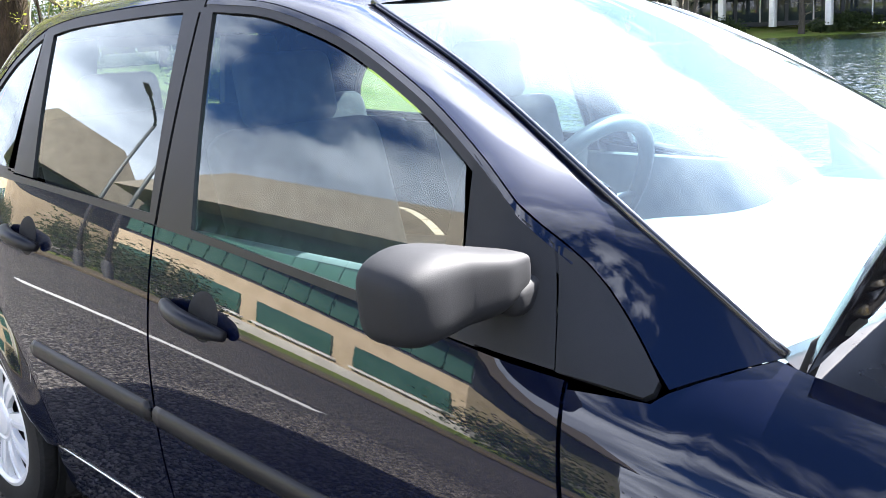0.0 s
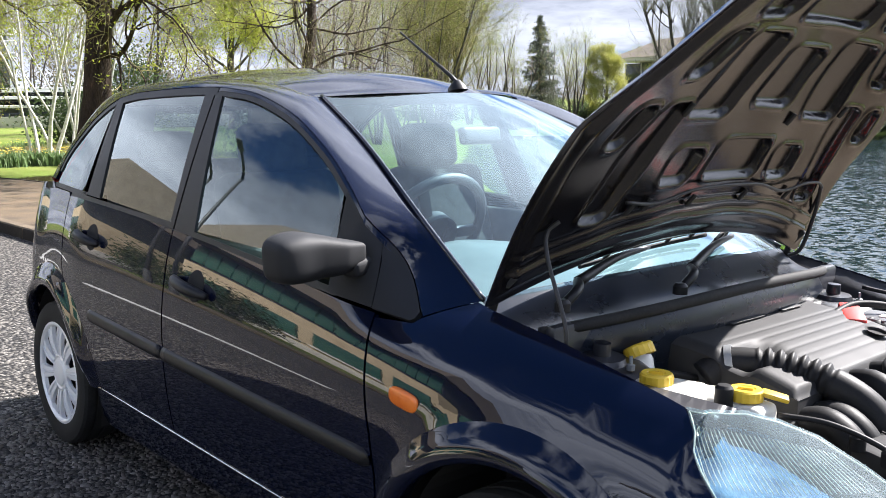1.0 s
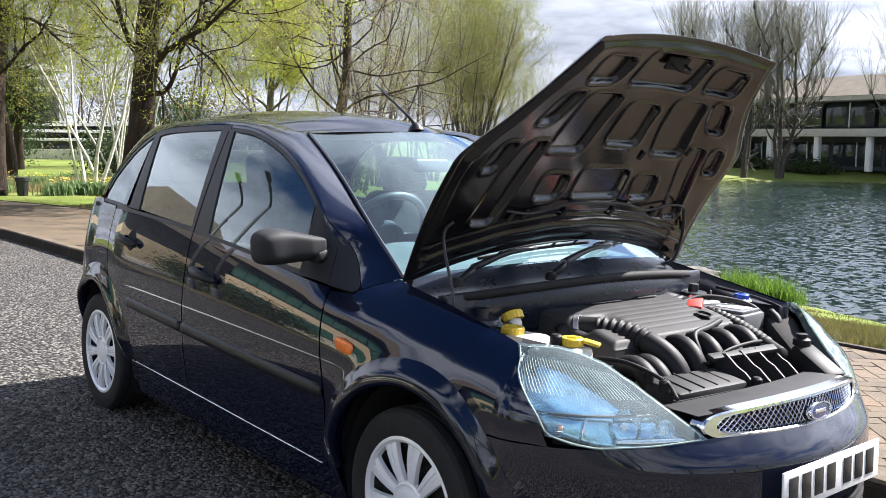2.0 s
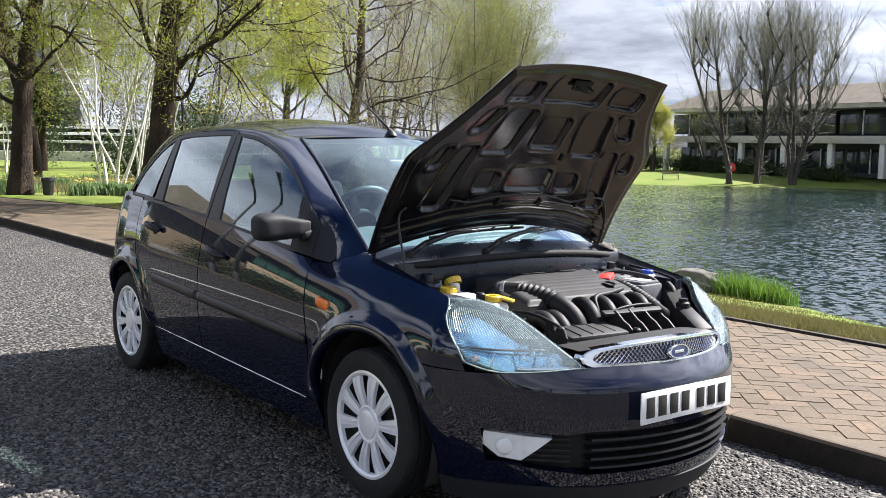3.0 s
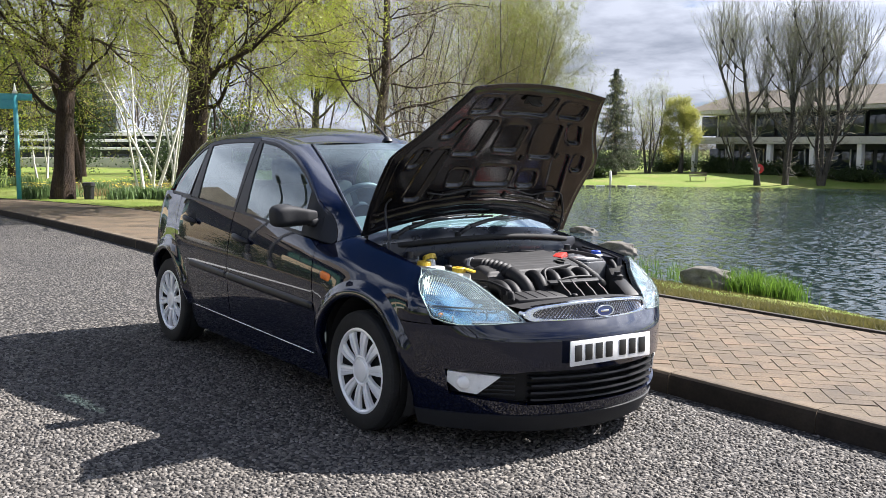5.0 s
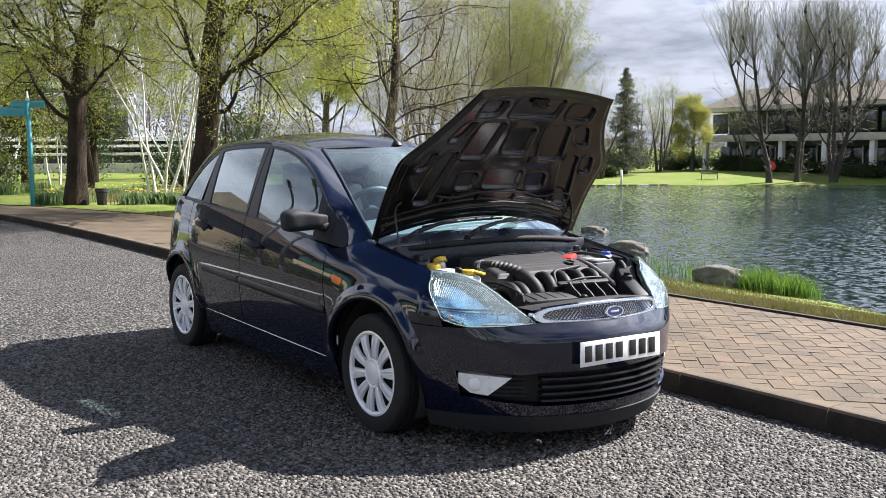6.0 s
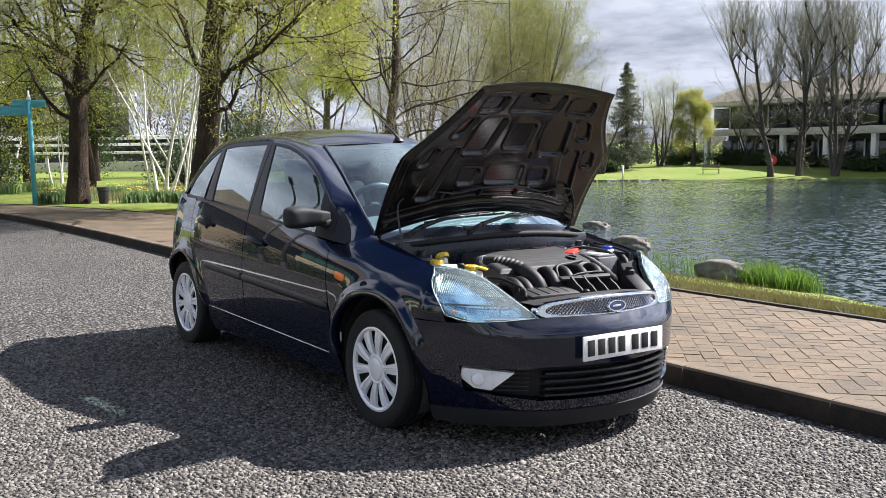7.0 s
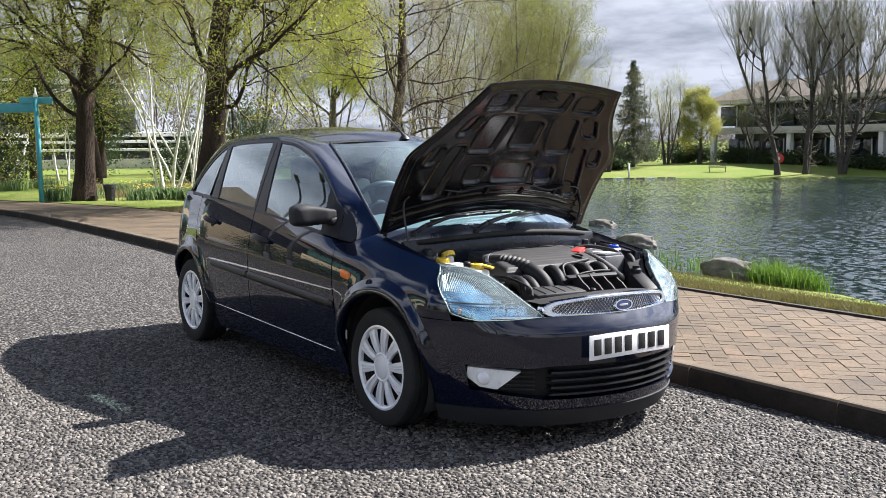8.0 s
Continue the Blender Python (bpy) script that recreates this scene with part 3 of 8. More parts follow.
# ---- trees and plants ----
def grow(rng, P):
    """Branches of a tree: arrays of segments (start, end, radius, radius) and the twig points that carry leaves."""
    segs, tips = [], []

    def unit(v):
        return v / max(np.linalg.norm(v), 1e-9)

    def run(p, d, length, r, level):
        n = P["steps"][level]
        last = level == len(P["steps"]) - 1
        r_end = r * (P["taper"][level])
        pts = []
        for k in range(n):
            d = unit(d + rng.normal(0, P["wobble"][level], 3) + np.array((0, 0, P["lift"][level])))
            q = p + d * (length / n)
            ra, rb = r + (r_end - r) * k / n, r + (r_end - r) * (k + 1) / n
            segs.append((p, q, ra, rb, level))
            p = q
            pts.append((p, d, rb, (k + 1) / n))
            if last or level == len(P["steps"]) - 2:
                tips.append(p)
        if last:
            return
        kids = P["kids"][level]
        for i in range(kids):
            f = P["bare"][level] + (1 - P["bare"][level]) * (i + rng.uniform(0.2, 0.9)) / kids
            k = min(n - 1, int(f * n))
            q, dd, rb, _ = pts[k]
            a = rng.uniform(0, 2 * math.pi)
            side = unit(np.cross(dd, np.array((math.cos(a), math.sin(a), 0.3))))
            spread = radians(P["angle"][level] + rng.normal(0, 10))
            nd = unit(dd * math.cos(spread) + side * math.sin(spread))
            run(q, nd, length * P["ratio"][level] * (1.15 - 0.6 * f) * rng.uniform(0.7, 1.2), max(rb * P["thin"][level], 0.003), level + 1)

    for base, d, ln, r in P["stems"]:
        run(np.array(base, float), unit(np.array(d, float)), ln, r, 0)
    return segs, np.array(tips)


def branch_mesh(name, segs, mat, sides=(14, 7, 4, 3, 3), flare=True):
    """Tapered prisms for all the segments of some levels."""
    Vs, Fs, o = [], [], 0
    for lev in sorted({s[4] for s in segs}):
        S = [s for s in segs if s[4] == lev]
        k = sides[min(lev, len(sides) - 1)]
        A, B = np.array([s[0] for s in S]), np.array([s[1] for s in S])
        ra, rb = np.array([s[2] for s in S]), np.array([s[3] for s in S])
        d = B - A
        d /= np.maximum(np.linalg.norm(d, axis=1, keepdims=True), 1e-9)
        ref = np.where(np.abs(d[:, 2:3]) < 0.9, np.array((0, 0, 1.0)), np.array((1.0, 0, 0)))
        u = np.cross(d, ref)
        u /= np.linalg.norm(u, axis=1, keepdims=True)
        v = np.cross(d, u)
        if lev == 0 and flare:
            ra = ra * (1 + 0.28 * np.exp(-np.maximum(A[:, 2], 0) / 0.35))
            rb = rb * (1 + 0.28 * np.exp(-np.maximum(B[:, 2], 0) / 0.35))
        w = 2 * np.pi * np.arange(k) / k
        ring = u[:, None] * np.cos(w)[None, :, None] + v[:, None] * np.sin(w)[None, :, None]
        V = np.concatenate([A[:, None] + ring * ra[:, None, None], B[:, None] + d[:, None] * rb[:, None, None] * 0.3 + ring * rb[:, None, None]], 1).reshape(-1, 3)
        base = o + np.arange(len(S))[:, None] * 2 * k
        i = np.arange(k)
        j = (i + 1) % k
        F = np.stack([base + i, base + j, base + k + j, base + k + i], -1).reshape(-1, 4)
        Vs.append(V)
        Fs.append(F)
        o += len(V)
    V, F = np.concatenate(Vs), np.concatenate(Fs)
    me = bpy.data.meshes.new(name)
    me.vertices.add(len(V))
    me.vertices.foreach_set("co", V.ravel())
    me.loops.add(F.size)
    me.loops.foreach_set("vertex_index", F.ravel().astype(np.int32))
    me.polygons.add(len(F))
    me.polygons.foreach_set("loop_start", np.arange(0, F.size, 4, dtype=np.int32))
    me.polygons.foreach_set("use_smooth", np.ones(len(F), bool))
    me.update(calc_edges=True)
    me.materials.append(mat)
    return me


def leaf_mesh(name, pts, size, mat, rng, hang=0.0, width=0.5):
    """A separate small folded leaf at each point."""
    n = len(pts)
    a = rng.normal(0, 1, (n, 3))
    a[:, 2] -= hang
    a /= np.linalg.norm(a, axis=1, keepdims=True)
    b = np.cross(a, rng.normal(0, 1, (n, 3)))
    b /= np.maximum(np.linalg.norm(b, axis=1, keepdims=True), 1e-9)
    s = size * rng.uniform(0.6, 1.3, (n, 1))
    V = np.stack([pts, pts + a * s * 0.5 + b * s * width * 0.5, pts + a * s, pts + a * s * 0.5 - b * s * width * 0.5], 1).reshape(-1, 3)
    F = np.arange(4 * n).reshape(n, 4)
    me = bpy.data.meshes.new(name)
    me.vertices.add(len(V))
    me.vertices.foreach_set("co", V.ravel())
    me.loops.add(F.size)
    me.loops.foreach_set("vertex_index", F.ravel().astype(np.int32))
    me.polygons.add(n)
    me.polygons.foreach_set("loop_start", np.arange(0, F.size, 4, dtype=np.int32))
    me.update(calc_edges=True)
    me.materials.append(mat)
    return me


def around(tips, count, radius, rng):
    return tips[rng.integers(0, len(tips), count)] + rng.normal(0, radius, (count, 3))


def gz(x, y):
    return float(land_z(np.array([float(x)]), np.array([float(y)]))[0])


def tree(name, label, at, P, seed, bark, twig, leaf=None, leaves=0, leaf_size=0.06, leaf_r=0.12, hang=0.0, split=2, group="", width=0.5):
    rng = np.random.default_rng(seed)
    t = thing(name, label, "tree", (at[0], at[1], gz(*at) - 0.05), group=group)
    segs, tips = grow(rng, P) if isinstance(P, dict) else P
    part("trunk", branch_mesh("trunk", [s for s in segs if s[4] < split], bark), t, "dark ridged bark" if bark is not M_BIRCH else "white peeling bark")
    part("twig_work", branch_mesh("twig_work", [s for s in segs if s[4] >= split], twig), t)
    if leaf:
        part("crown", leaf_mesh("crown", around(tips, leaves, leaf_r, rng), leaf_size, leaf, rng, hang, width), t, "thin young leaves")
    return t


def spreading(h, r, lean=(0, 0, 1), kids=(20, 9, 6, 4)):
    """A broad parkland tree in early leaf, limbs from two metres up."""
    return dict(stems=[((0, 0, 0), lean, h, r)], steps=[10, 9, 6, 4, 2], taper=[0.35, 0.30, 0.4, 0.45, 0.5], wobble=[0.085, 0.20, 0.22, 0.22, 0.25], lift=[0.07, 0.045, 0.0, -0.03, -0.06],
                kids=list(kids), bare=[0.20, 0.10, 0.10, 0.1], angle=[74, 52, 52, 48], ratio=[0.58, 0.46, 0.5, 0.5], thin=[0.27, 0.5, 0.5, 0.55])


def open_grown(h, r, lean=(0, 0, 1)):
    """A park tree with wide level limbs from two metres up, finely twigged to the tips."""
    return dict(stems=[((0, 0, 0), lean, h, r)], steps=[14, 10, 7, 5, 3], taper=[0.28, 0.22, 0.35, 0.45, 0.6], wobble=[0.065, 0.20, 0.22, 0.24, 0.26], lift=[0.05, 0.05, 0.015, -0.02, -0.05],
                kids=[36, 13, 8, 5], bare=[0.18, 0.10, 0.08, 0.1], angle=[76, 50, 50, 48], ratio=[0.46, 0.46, 0.50, 0.55], thin=[0.25, 0.50, 0.5, 0.55])


def pollard(h, stems, rng):
    """Limbs cut back years ago to knobbly heads, each head now a sheaf of long upright shoots."""
    unit = lambda v: v / np.linalg.norm(v)
    segs, heads = [], []

    def limb(p, d, length, r0, r1, n, lift):
        for k in range(n):
            d = unit(d + rng.normal(0, 0.07, 3) + np.array((0, 0, lift)))
            q = p + d * length / n
            segs.append((p, q, r0 + (r1 - r0) * k / n, r0 + (r1 - r0) * (k + 1) / n, 0))
            p = q
            yield p, d, r0 + (r1 - r0) * (k + 1) / n

    for lean in stems:
        top = None
        for k, (p, d, r) in enumerate(limb(np.array((lean[0] * 1.2, lean[1] * 1.2, 0.0)), unit(np.array((lean[0], lean[1], 1.0))), h * rng.uniform(0.56, 0.70), 0.21, 0.11, 12, 0.05)):
            top = (p, d)
            if k > 2 and rng.uniform() < 0.82:
                a = rng.uniform(0, 2 * np.pi)
                sd = unit(np.array((math.cos(a), math.sin(a), rng.uniform(0.25, 0.9))))
                for e in limb(p, sd, h * rng.uniform(0.09, 0.26), r * 0.45, 0.05, 5, 0.20):
                    end = e
                heads.append((end[0], end[1], 0.6))
        heads.append((*top, 1.0))
    shoots = []
    for p, d, w in heads:
        segs.append((p - d * 0.12, p + d * 0.10, 0.08 + 0.07 * w, 0.09 + 0.08 * w, 0))
        segs.append((p + d * 0.10, p + d * 0.32, 0.09 + 0.08 * w, 0.03, 0))
        for k in range(int(23 * w)):
            a = rng.uniform(0, 2 * np.pi)
            sp = rng.uniform(0.05, 1.15)
            dd = unit(np.array((math.cos(a) * sp, math.sin(a) * sp, 1.0)) + 0.3 * d)
            q, ln, r = p + rng.normal(0, 0.10, 3), h * rng.uniform(0.14, 0.34) * (0.7 + 0.3 * w), 0.022
            for j in range(5):
                dd = unit(dd + rng.normal(0, 0.045, 3) + np.array((0, 0, 0.06)))
                q2 = q + dd * ln / 5
                segs.append((q, q2, r, r * 0.8, 2))
                shoots.append(q2)
                for _ in range(2 if j else 0):
                    td = unit(dd + rng.normal(0, 0.42, 3))
                    t1 = q2 + td * rng.uniform(0.4, 1.1)
                    segs += [(q2, t1, 0.009, 0.006, 3), (t1, t1 + unit(td + np.array((0, 0, 0.3))) * rng.uniform(0.2, 0.6), 0.006, 0.004, 3)]
                    shoots.append(t1)
                q, r = q2, r * 0.8
    # short tangled growth low on the stems
    low = [s for s in segs if s[4] == 0 and s[0][2] < h * 0.35]
    for k in range(len(low) * 3):
        p = low[int(rng.integers(0, len(low)))][1]
        dd = unit(rng.normal(0, 1, 3) * np.array((1, 1, 0.5)) + np.array((0, 0, 0.2)))
        for j in range(4):
            dd = unit(dd + rng.normal(0, 0.3, 3) + np.array((0, 0, 0.08)))
            q2 = p + dd * rng.uniform(0.25, 0.5)
            segs.append((p, q2, 0.018, 0.010, 3))
            p = q2
    return segs, np.array(shoots)


def many_stem(h, r, n, rng, fan=0.35, kids=(12, 9, 6), wob=0.05):
    st = []
    for k in range(n):
        a = 2 * math.pi * k / n + rng.uniform(-0.4, 0.4)
        st.append(((0.25 * math.cos(a), 0.25 * math.sin(a), 0), (fan * math.cos(a), fan * math.sin(a), 1), h * rng.uniform(0.8, 1.1), r * rng.uniform(0.7, 1.1)))
    return dict(stems=st, steps=[9, 6, 4, 2], taper=[0.15, 0.35, 0.4, 0.5], wobble=[wob, 0.13, 0.18, 0.2], lift=[0.04, 0.12, 0.08, 0.05],
                kids=list(kids), bare=[0.25, 0.15, 0.1], angle=[34, 36, 36], ratio=[0.34, 0.5, 0.5], thin=[0.36, 0.5, 0.6])


def weeping(h, r, kids=(13, 9, 8)):
    return dict(stems=[((0, 0, 0), (0.05, 0, 1), h, r)], steps=[8, 7, 7, 7], taper=[0.25, 0.3, 0.4, 0.5], wobble=[0.06, 0.14, 0.16, 0.10], lift=[0.06, 0.06, -0.10, -0.30],
                kids=list(kids), bare=[0.22, 0.25, 0.1], angle=[50, 45, 50], ratio=[0.48, 0.5, 0.62], thin=[0.4, 0.45, 0.5])


r0 = np.random.default_rng(3)
SP = "broad parkland tree in thin yellow-green spring leaf"
tree("tree", SP, (-19.85, 2.95), open_grown(9.5, 0.25), 11, M_BARK, M_TWIG_OLIVE, M_LEAF_SPRING, 70000, 0.060, 0.05, split=3, group="parkland trees")
tree("tree", SP, (-16.0, 4.6), open_grown(10.5, 0.28, (0.0, 0.01, 1)), 12, M_BARK, M_TWIG_OLIVE, M_LEAF_SPRING, 70000, 0.055, 0.05, split=3, group="parkland trees")
tree("tree", "slender dark tree, mostly bare twigs", (-23.9, 14.95), open_grown(11, 0.23), 14, M_BARK, M_TWIG, M_LEAF_SPRING, 9000, 0.055, 0.08, split=3, group="parkland trees")
tree("tree", SP, (-30, -1.5), spreading(9, 0.30), 16, M_BARK, M_TWIG_OLIVE, M_LEAF_SPRING, 20000, 0.08, 0.16, group="parkland trees")
tree("tree", SP, (-27, 5.2), spreading(8, 0.16), 17, M_BARK, M_TWIG_OLIVE, M_LEAF_SPRING, 22000, 0.07, 0.16, group="parkland trees")
# white birches, several stems each
BI = "white-stemmed birch with fine bare twigs"
for k, (x, y, h, n) in enumerate([(-21.8, 5.7, 8.5, 4), (-21.6, 6.2, 8, 3), (-27.1, 8.8, 8, 4), (-35.2, 6.2, 7, 3), (-37.5, 4.8, 7.5, 3), (-33.5, 11.0, 7, 3), (-29.0, 9.2, 8, 3)]):
    rg = np.random.default_rng(40 + k)
    tree("birch_tree", BI, (x, y), many_stem(h, 0.042, n, rg, 0.30, (12, 7, 5), 0.09), 50 + k, M_BIRCH, M_TWIG, M_LEAF_SPRING, 3500, 0.055, 0.14, split=1, group="birches")
# willows and thicket behind the car
for k, (x, y, h, lf, cnt) in enumerate([(-47.5, 25.4, 8.8, M_LEAF_WILLOW, 42000)]):
    tree("willow_tree", "weeping willow in fresh yellow-green leaf", (x, y), weeping(h, 0.3), 60 + k, M_BARK2, M_TWIG_OLIVE, lf, cnt, 0.13, 0.26, hang=1.6, group="willows", width=0.35)
for k, (x, y, h) in enumerate([(-34, 22.5, 12), (-39, 27.0, 13), (-45, 34, 13), (-50, 40, 13), (-38, 15.5, 9), (-54, 29, 11), (-62, 44, 11), (-60, 18, 10)]):
    rg = np.random.default_rng(80 + k)
    tree("bare_tree", "leafless brown tree of many upright stems", (x, y), many_stem(h, 0.085, 5, rg, 0.26, (14, 9, 6)), 90 + k, M_BARK2, M_TWIG, M_LEAF_PALE, 7000, 0.07, 0.3, split=1, group="bare trees")
for k, (x, y, h) in enumerate([(-53.5, 47.0, 16), (-55.5, 49.0, 15), (-58.0, 51.5, 15), (-52.0, 45.0, 14)]):
    rg = np.random.default_rng(110 + k)
    tree("poplar_tree", "tall poplar with fine upright twigs in pale leaf", (x, y), many_stem(h, 0.16, 6, rg, 0.20, (20, 13, 7)), 120 + k, M_BARK2, M_TWIG_OLIVE, M_LEAF_PALE, 26000, 0.11, 0.12, split=1, group="poplars", width=0.3)
# pollarded poplars on the far bank
for k, (x, y, h, st) in enumerate([(-48.2, 73.0, 18, ((-0.13, -0.02), (-0.03, 0.05))), (-46.9, 75.4, 18.5, ((-0.02, -0.06), (0.03, 0.05), (0.06, -0.03))), (-44.5, 77.4, 18.5, ((-0.05, 0.05), (0.05, -0.04), (0.17, 0.03), (0.10, 0.08))),
                                   (-36.0, 83.0, 18, ((-0.05, 0.0), (0.06, 0.03))), (-29, 87, 19, ((-0.06, 0.02), (0.05, -0.03), (0.12, 0.04)))]):
    tree("poplar_tree", "leafless grey poplar with knobbly upright limbs", (x, y), pollard(h, st, np.random.default_rng(140 + k)), 150 + k, M_BARK2, M_TWIG_GREY, M_LEAF_PALE, 4000, 0.09, 0.10, split=1, group="poplars")
for k, (x, y, h) in enumerate([(-62.5, 65, 8), (-66, 78, 8), (-70, 84, 9), (-70, 66, 9), (-60, 86, 7), (-78, 66, 11), (-84, 82, 11), (-76, 54, 12), (-72, 46, 12), (-68, 58, 10), (-82, 94, 10), (-74, 74, 10)]):
    rg = np.random.default_rng(170 + k)
    tree("bare_tree", "leafless brown tree of many upright stems", (x, y), many_stem(h, 0.13, 4, rg, 0.25, (12, 8, 5)), 180 + k, M_BARK2, M_TWIG, M_LEAF_PALE, 2500, 0.10, 0.3, split=1, group="bare trees")
tree("willow_tree", "bright yellow-green willow on the far bank", (-63.6, 80.8), weeping(6.6, 0.25, (18, 11, 8)), 200, M_BARK2, M_TWIG_OLIVE, M_LEAF_YELLOW, 26000, 0.16, 0.22, hang=0.4, group="willows", width=0.45)


def fir(at, h, seed):
    rng = np.random.default_rng(seed)
    t = thing("fir_tree", "dark green conical fir tree", "tree", (at[0], at[1], gz(*at)), group="firs")
    segs, pts = [], []
    segs.append((np.array((0, 0, 0.0)), np.array((0, 0, h * 0.5)), 0.20, 0.11, 0))
    segs.append((np.array((0, 0, h * 0.5)), np.array((0, 0, h)), 0.11, 0.01, 0))
    for k in range(190):
        f = (k / 190) ** 0.85
        z = 1.0 + (h - 1.15) * f
        L = (1 - f) ** 0.85 * h * 0.25 * rng.uniform(0.75, 1.15) + 0.12
        a = rng.uniform(0, 2 * math.pi)
        d = np.array((math.cos(a), math.sin(a), 0))
        p0 = np.array((0, 0, z))
        p1 = p0 + d * L * 0.6 + np.array((0, 0, -0.16 * L))
        p2 = p0 + d * L + np.array((0, 0, -0.12 * L))
        segs += [(p0, p1, 0.025, 0.015, 1), (p1, p2, 0.015, 0.006, 1)]
        n = int(16 + 52 * L)
        q = rng.uniform(0.1, 1, n)[:, None]
        base = p0 + (p2 - p0) * q + np.array((0, 0, -0.10)) * L * np.sin(np.pi * q)
        pts.append(base + rng.normal(0, 1, (n, 3)) * np.array((0.14, 0.14, 0.07)) * (0.5 + L * 0.35))
    part("trunk", branch_mesh("trunk", segs, M_BARK2), t)
    part("crown", leaf_mesh("crown", np.concatenate(pts), 0.22, M_NEEDLE, rng, 0.5, 0.35), t, "dark drooping needles")


fir((-64.0, 70.4), 11.3, 7)


def bush(name, label, at, size, n, mat, seed, leaf=0.12, group="", cat="bush"):
    """A shrub of leaves on a stubby framework, with an uneven outline."""
    rng = np.random.default_rng(seed)
    t = thing(name, label, cat, (at[0], at[1], gz(at[0], at[1])), group=group)
    lumps = rng.normal(0, 1, (26, 3))
    lumps /= np.linalg.norm(lumps, axis=1, keepdims=True)
    lumps = lumps * np.array(size) * rng.uniform(0.35, 0.8, (26, 1)) + np.array((0, 0, size[2] * 0.7))
    p = lumps[rng.integers(0, 26, n)] + rng.normal(0, 0.24, (n, 3)) * np.array(size)
    p = p[p[:, 2] > 0.02]
    part("foliage", leaf_mesh("foliage", p, leaf, mat, rng, 0.2, 0.6), t)
    segs = [(np.array((0.0, 0, 0)), q * 0.9, 0.03, 0.01, 1) for q in lumps]
    part("framework", branch_mesh("framework", segs, M_BARK2), t)
    return t


def pine(at, h, seed):
    """A dark spreading conifer: clouds of needles on level boughs."""
    rng = np.random.default_rng(seed)
    t = thing("pine_tree", "dark spreading pine with level boughs", "tree", (at[0], at[1], gz(*at) - 0.05), group="pines")
    segs, pts = [(np.array((0, 0, 0.0)), np.array((0.1, 0, h * 0.6)), 0.16, 0.11, 0), (np.array((0.1, 0, h * 0.6)), np.array((0, 0.1, h)), 0.11, 0.03, 0)], []
    for k in range(46):
        z = h * rng.uniform(0.42, 1.0)
        a, L = rng.uniform(0, 2 * math.pi), h * 0.42 * (1.15 - 0.75 * z / h) * rng.uniform(0.6, 1.2)
        p0, p1 = np.array((0.05, 0.05, z)), np.array((L * math.cos(a), L * math.sin(a), z + rng.uniform(-0.2, 0.3)))
        segs.append((p0, p1, 0.04, 0.012, 1))
        q = rng.uniform(0.25, 1.0, (150, 1))
        pts.append(p0 + (p1 - p0) * q + rng.normal(0, 1, (150, 3)) * np.array((0.24, 0.24, 0.12)))
    part("trunk", branch_mesh("trunk", segs, M_BARK), t)
    part("crown", leaf_mesh("crown", np.concatenate(pts), 0.16, M_SHRUB, rng, 0.0, 0.3), t, "dark green needles")


pine((-33.0, 4.6), 4.6, 31)
pine((-36.5, 8.0), 4.2, 32)

for k, (x, y, sx_, sy_, sz_) in enumerate([(-68, 84, 4, 3, 1.3), (-62, 85.5, 5, 2, 1.1), (-72, 77, 4, 3, 1.5), (-52, 84.0, 6, 2, 0.9), (-45, 83.5, 5, 2, 0.8), (-64, 67, 3, 2, 0.8), (-33, 85, 6, 2.5, 1.0), (-57, 84.5, 4, 2, 0.9)]):
    bush("bush", "dark evergreen shrub clipped round", (x, y), (sx_ * 0.6, sy_ * 0.6, sz_), 3500, M_SHRUB, 300 + k, 0.25, "far shrubs")
for k, (x, y, sz_) in enumerate([(-30, 9.5, 1.2), (-33, 3.5, 1.3), (-36, 14, 2.2), (-42, 9, 2.4), (-26, 15, 1.3), (-29, 18, 1.6), (-33, 20.5, 1.8), (-41, 17, 2.5)]):
    bush("bush", "loose dark green shrub", (x, y), (1.6, 1.6, sz_), 3500, M_SHRUB, 330 + k, 0.12, "lawn shrubs")


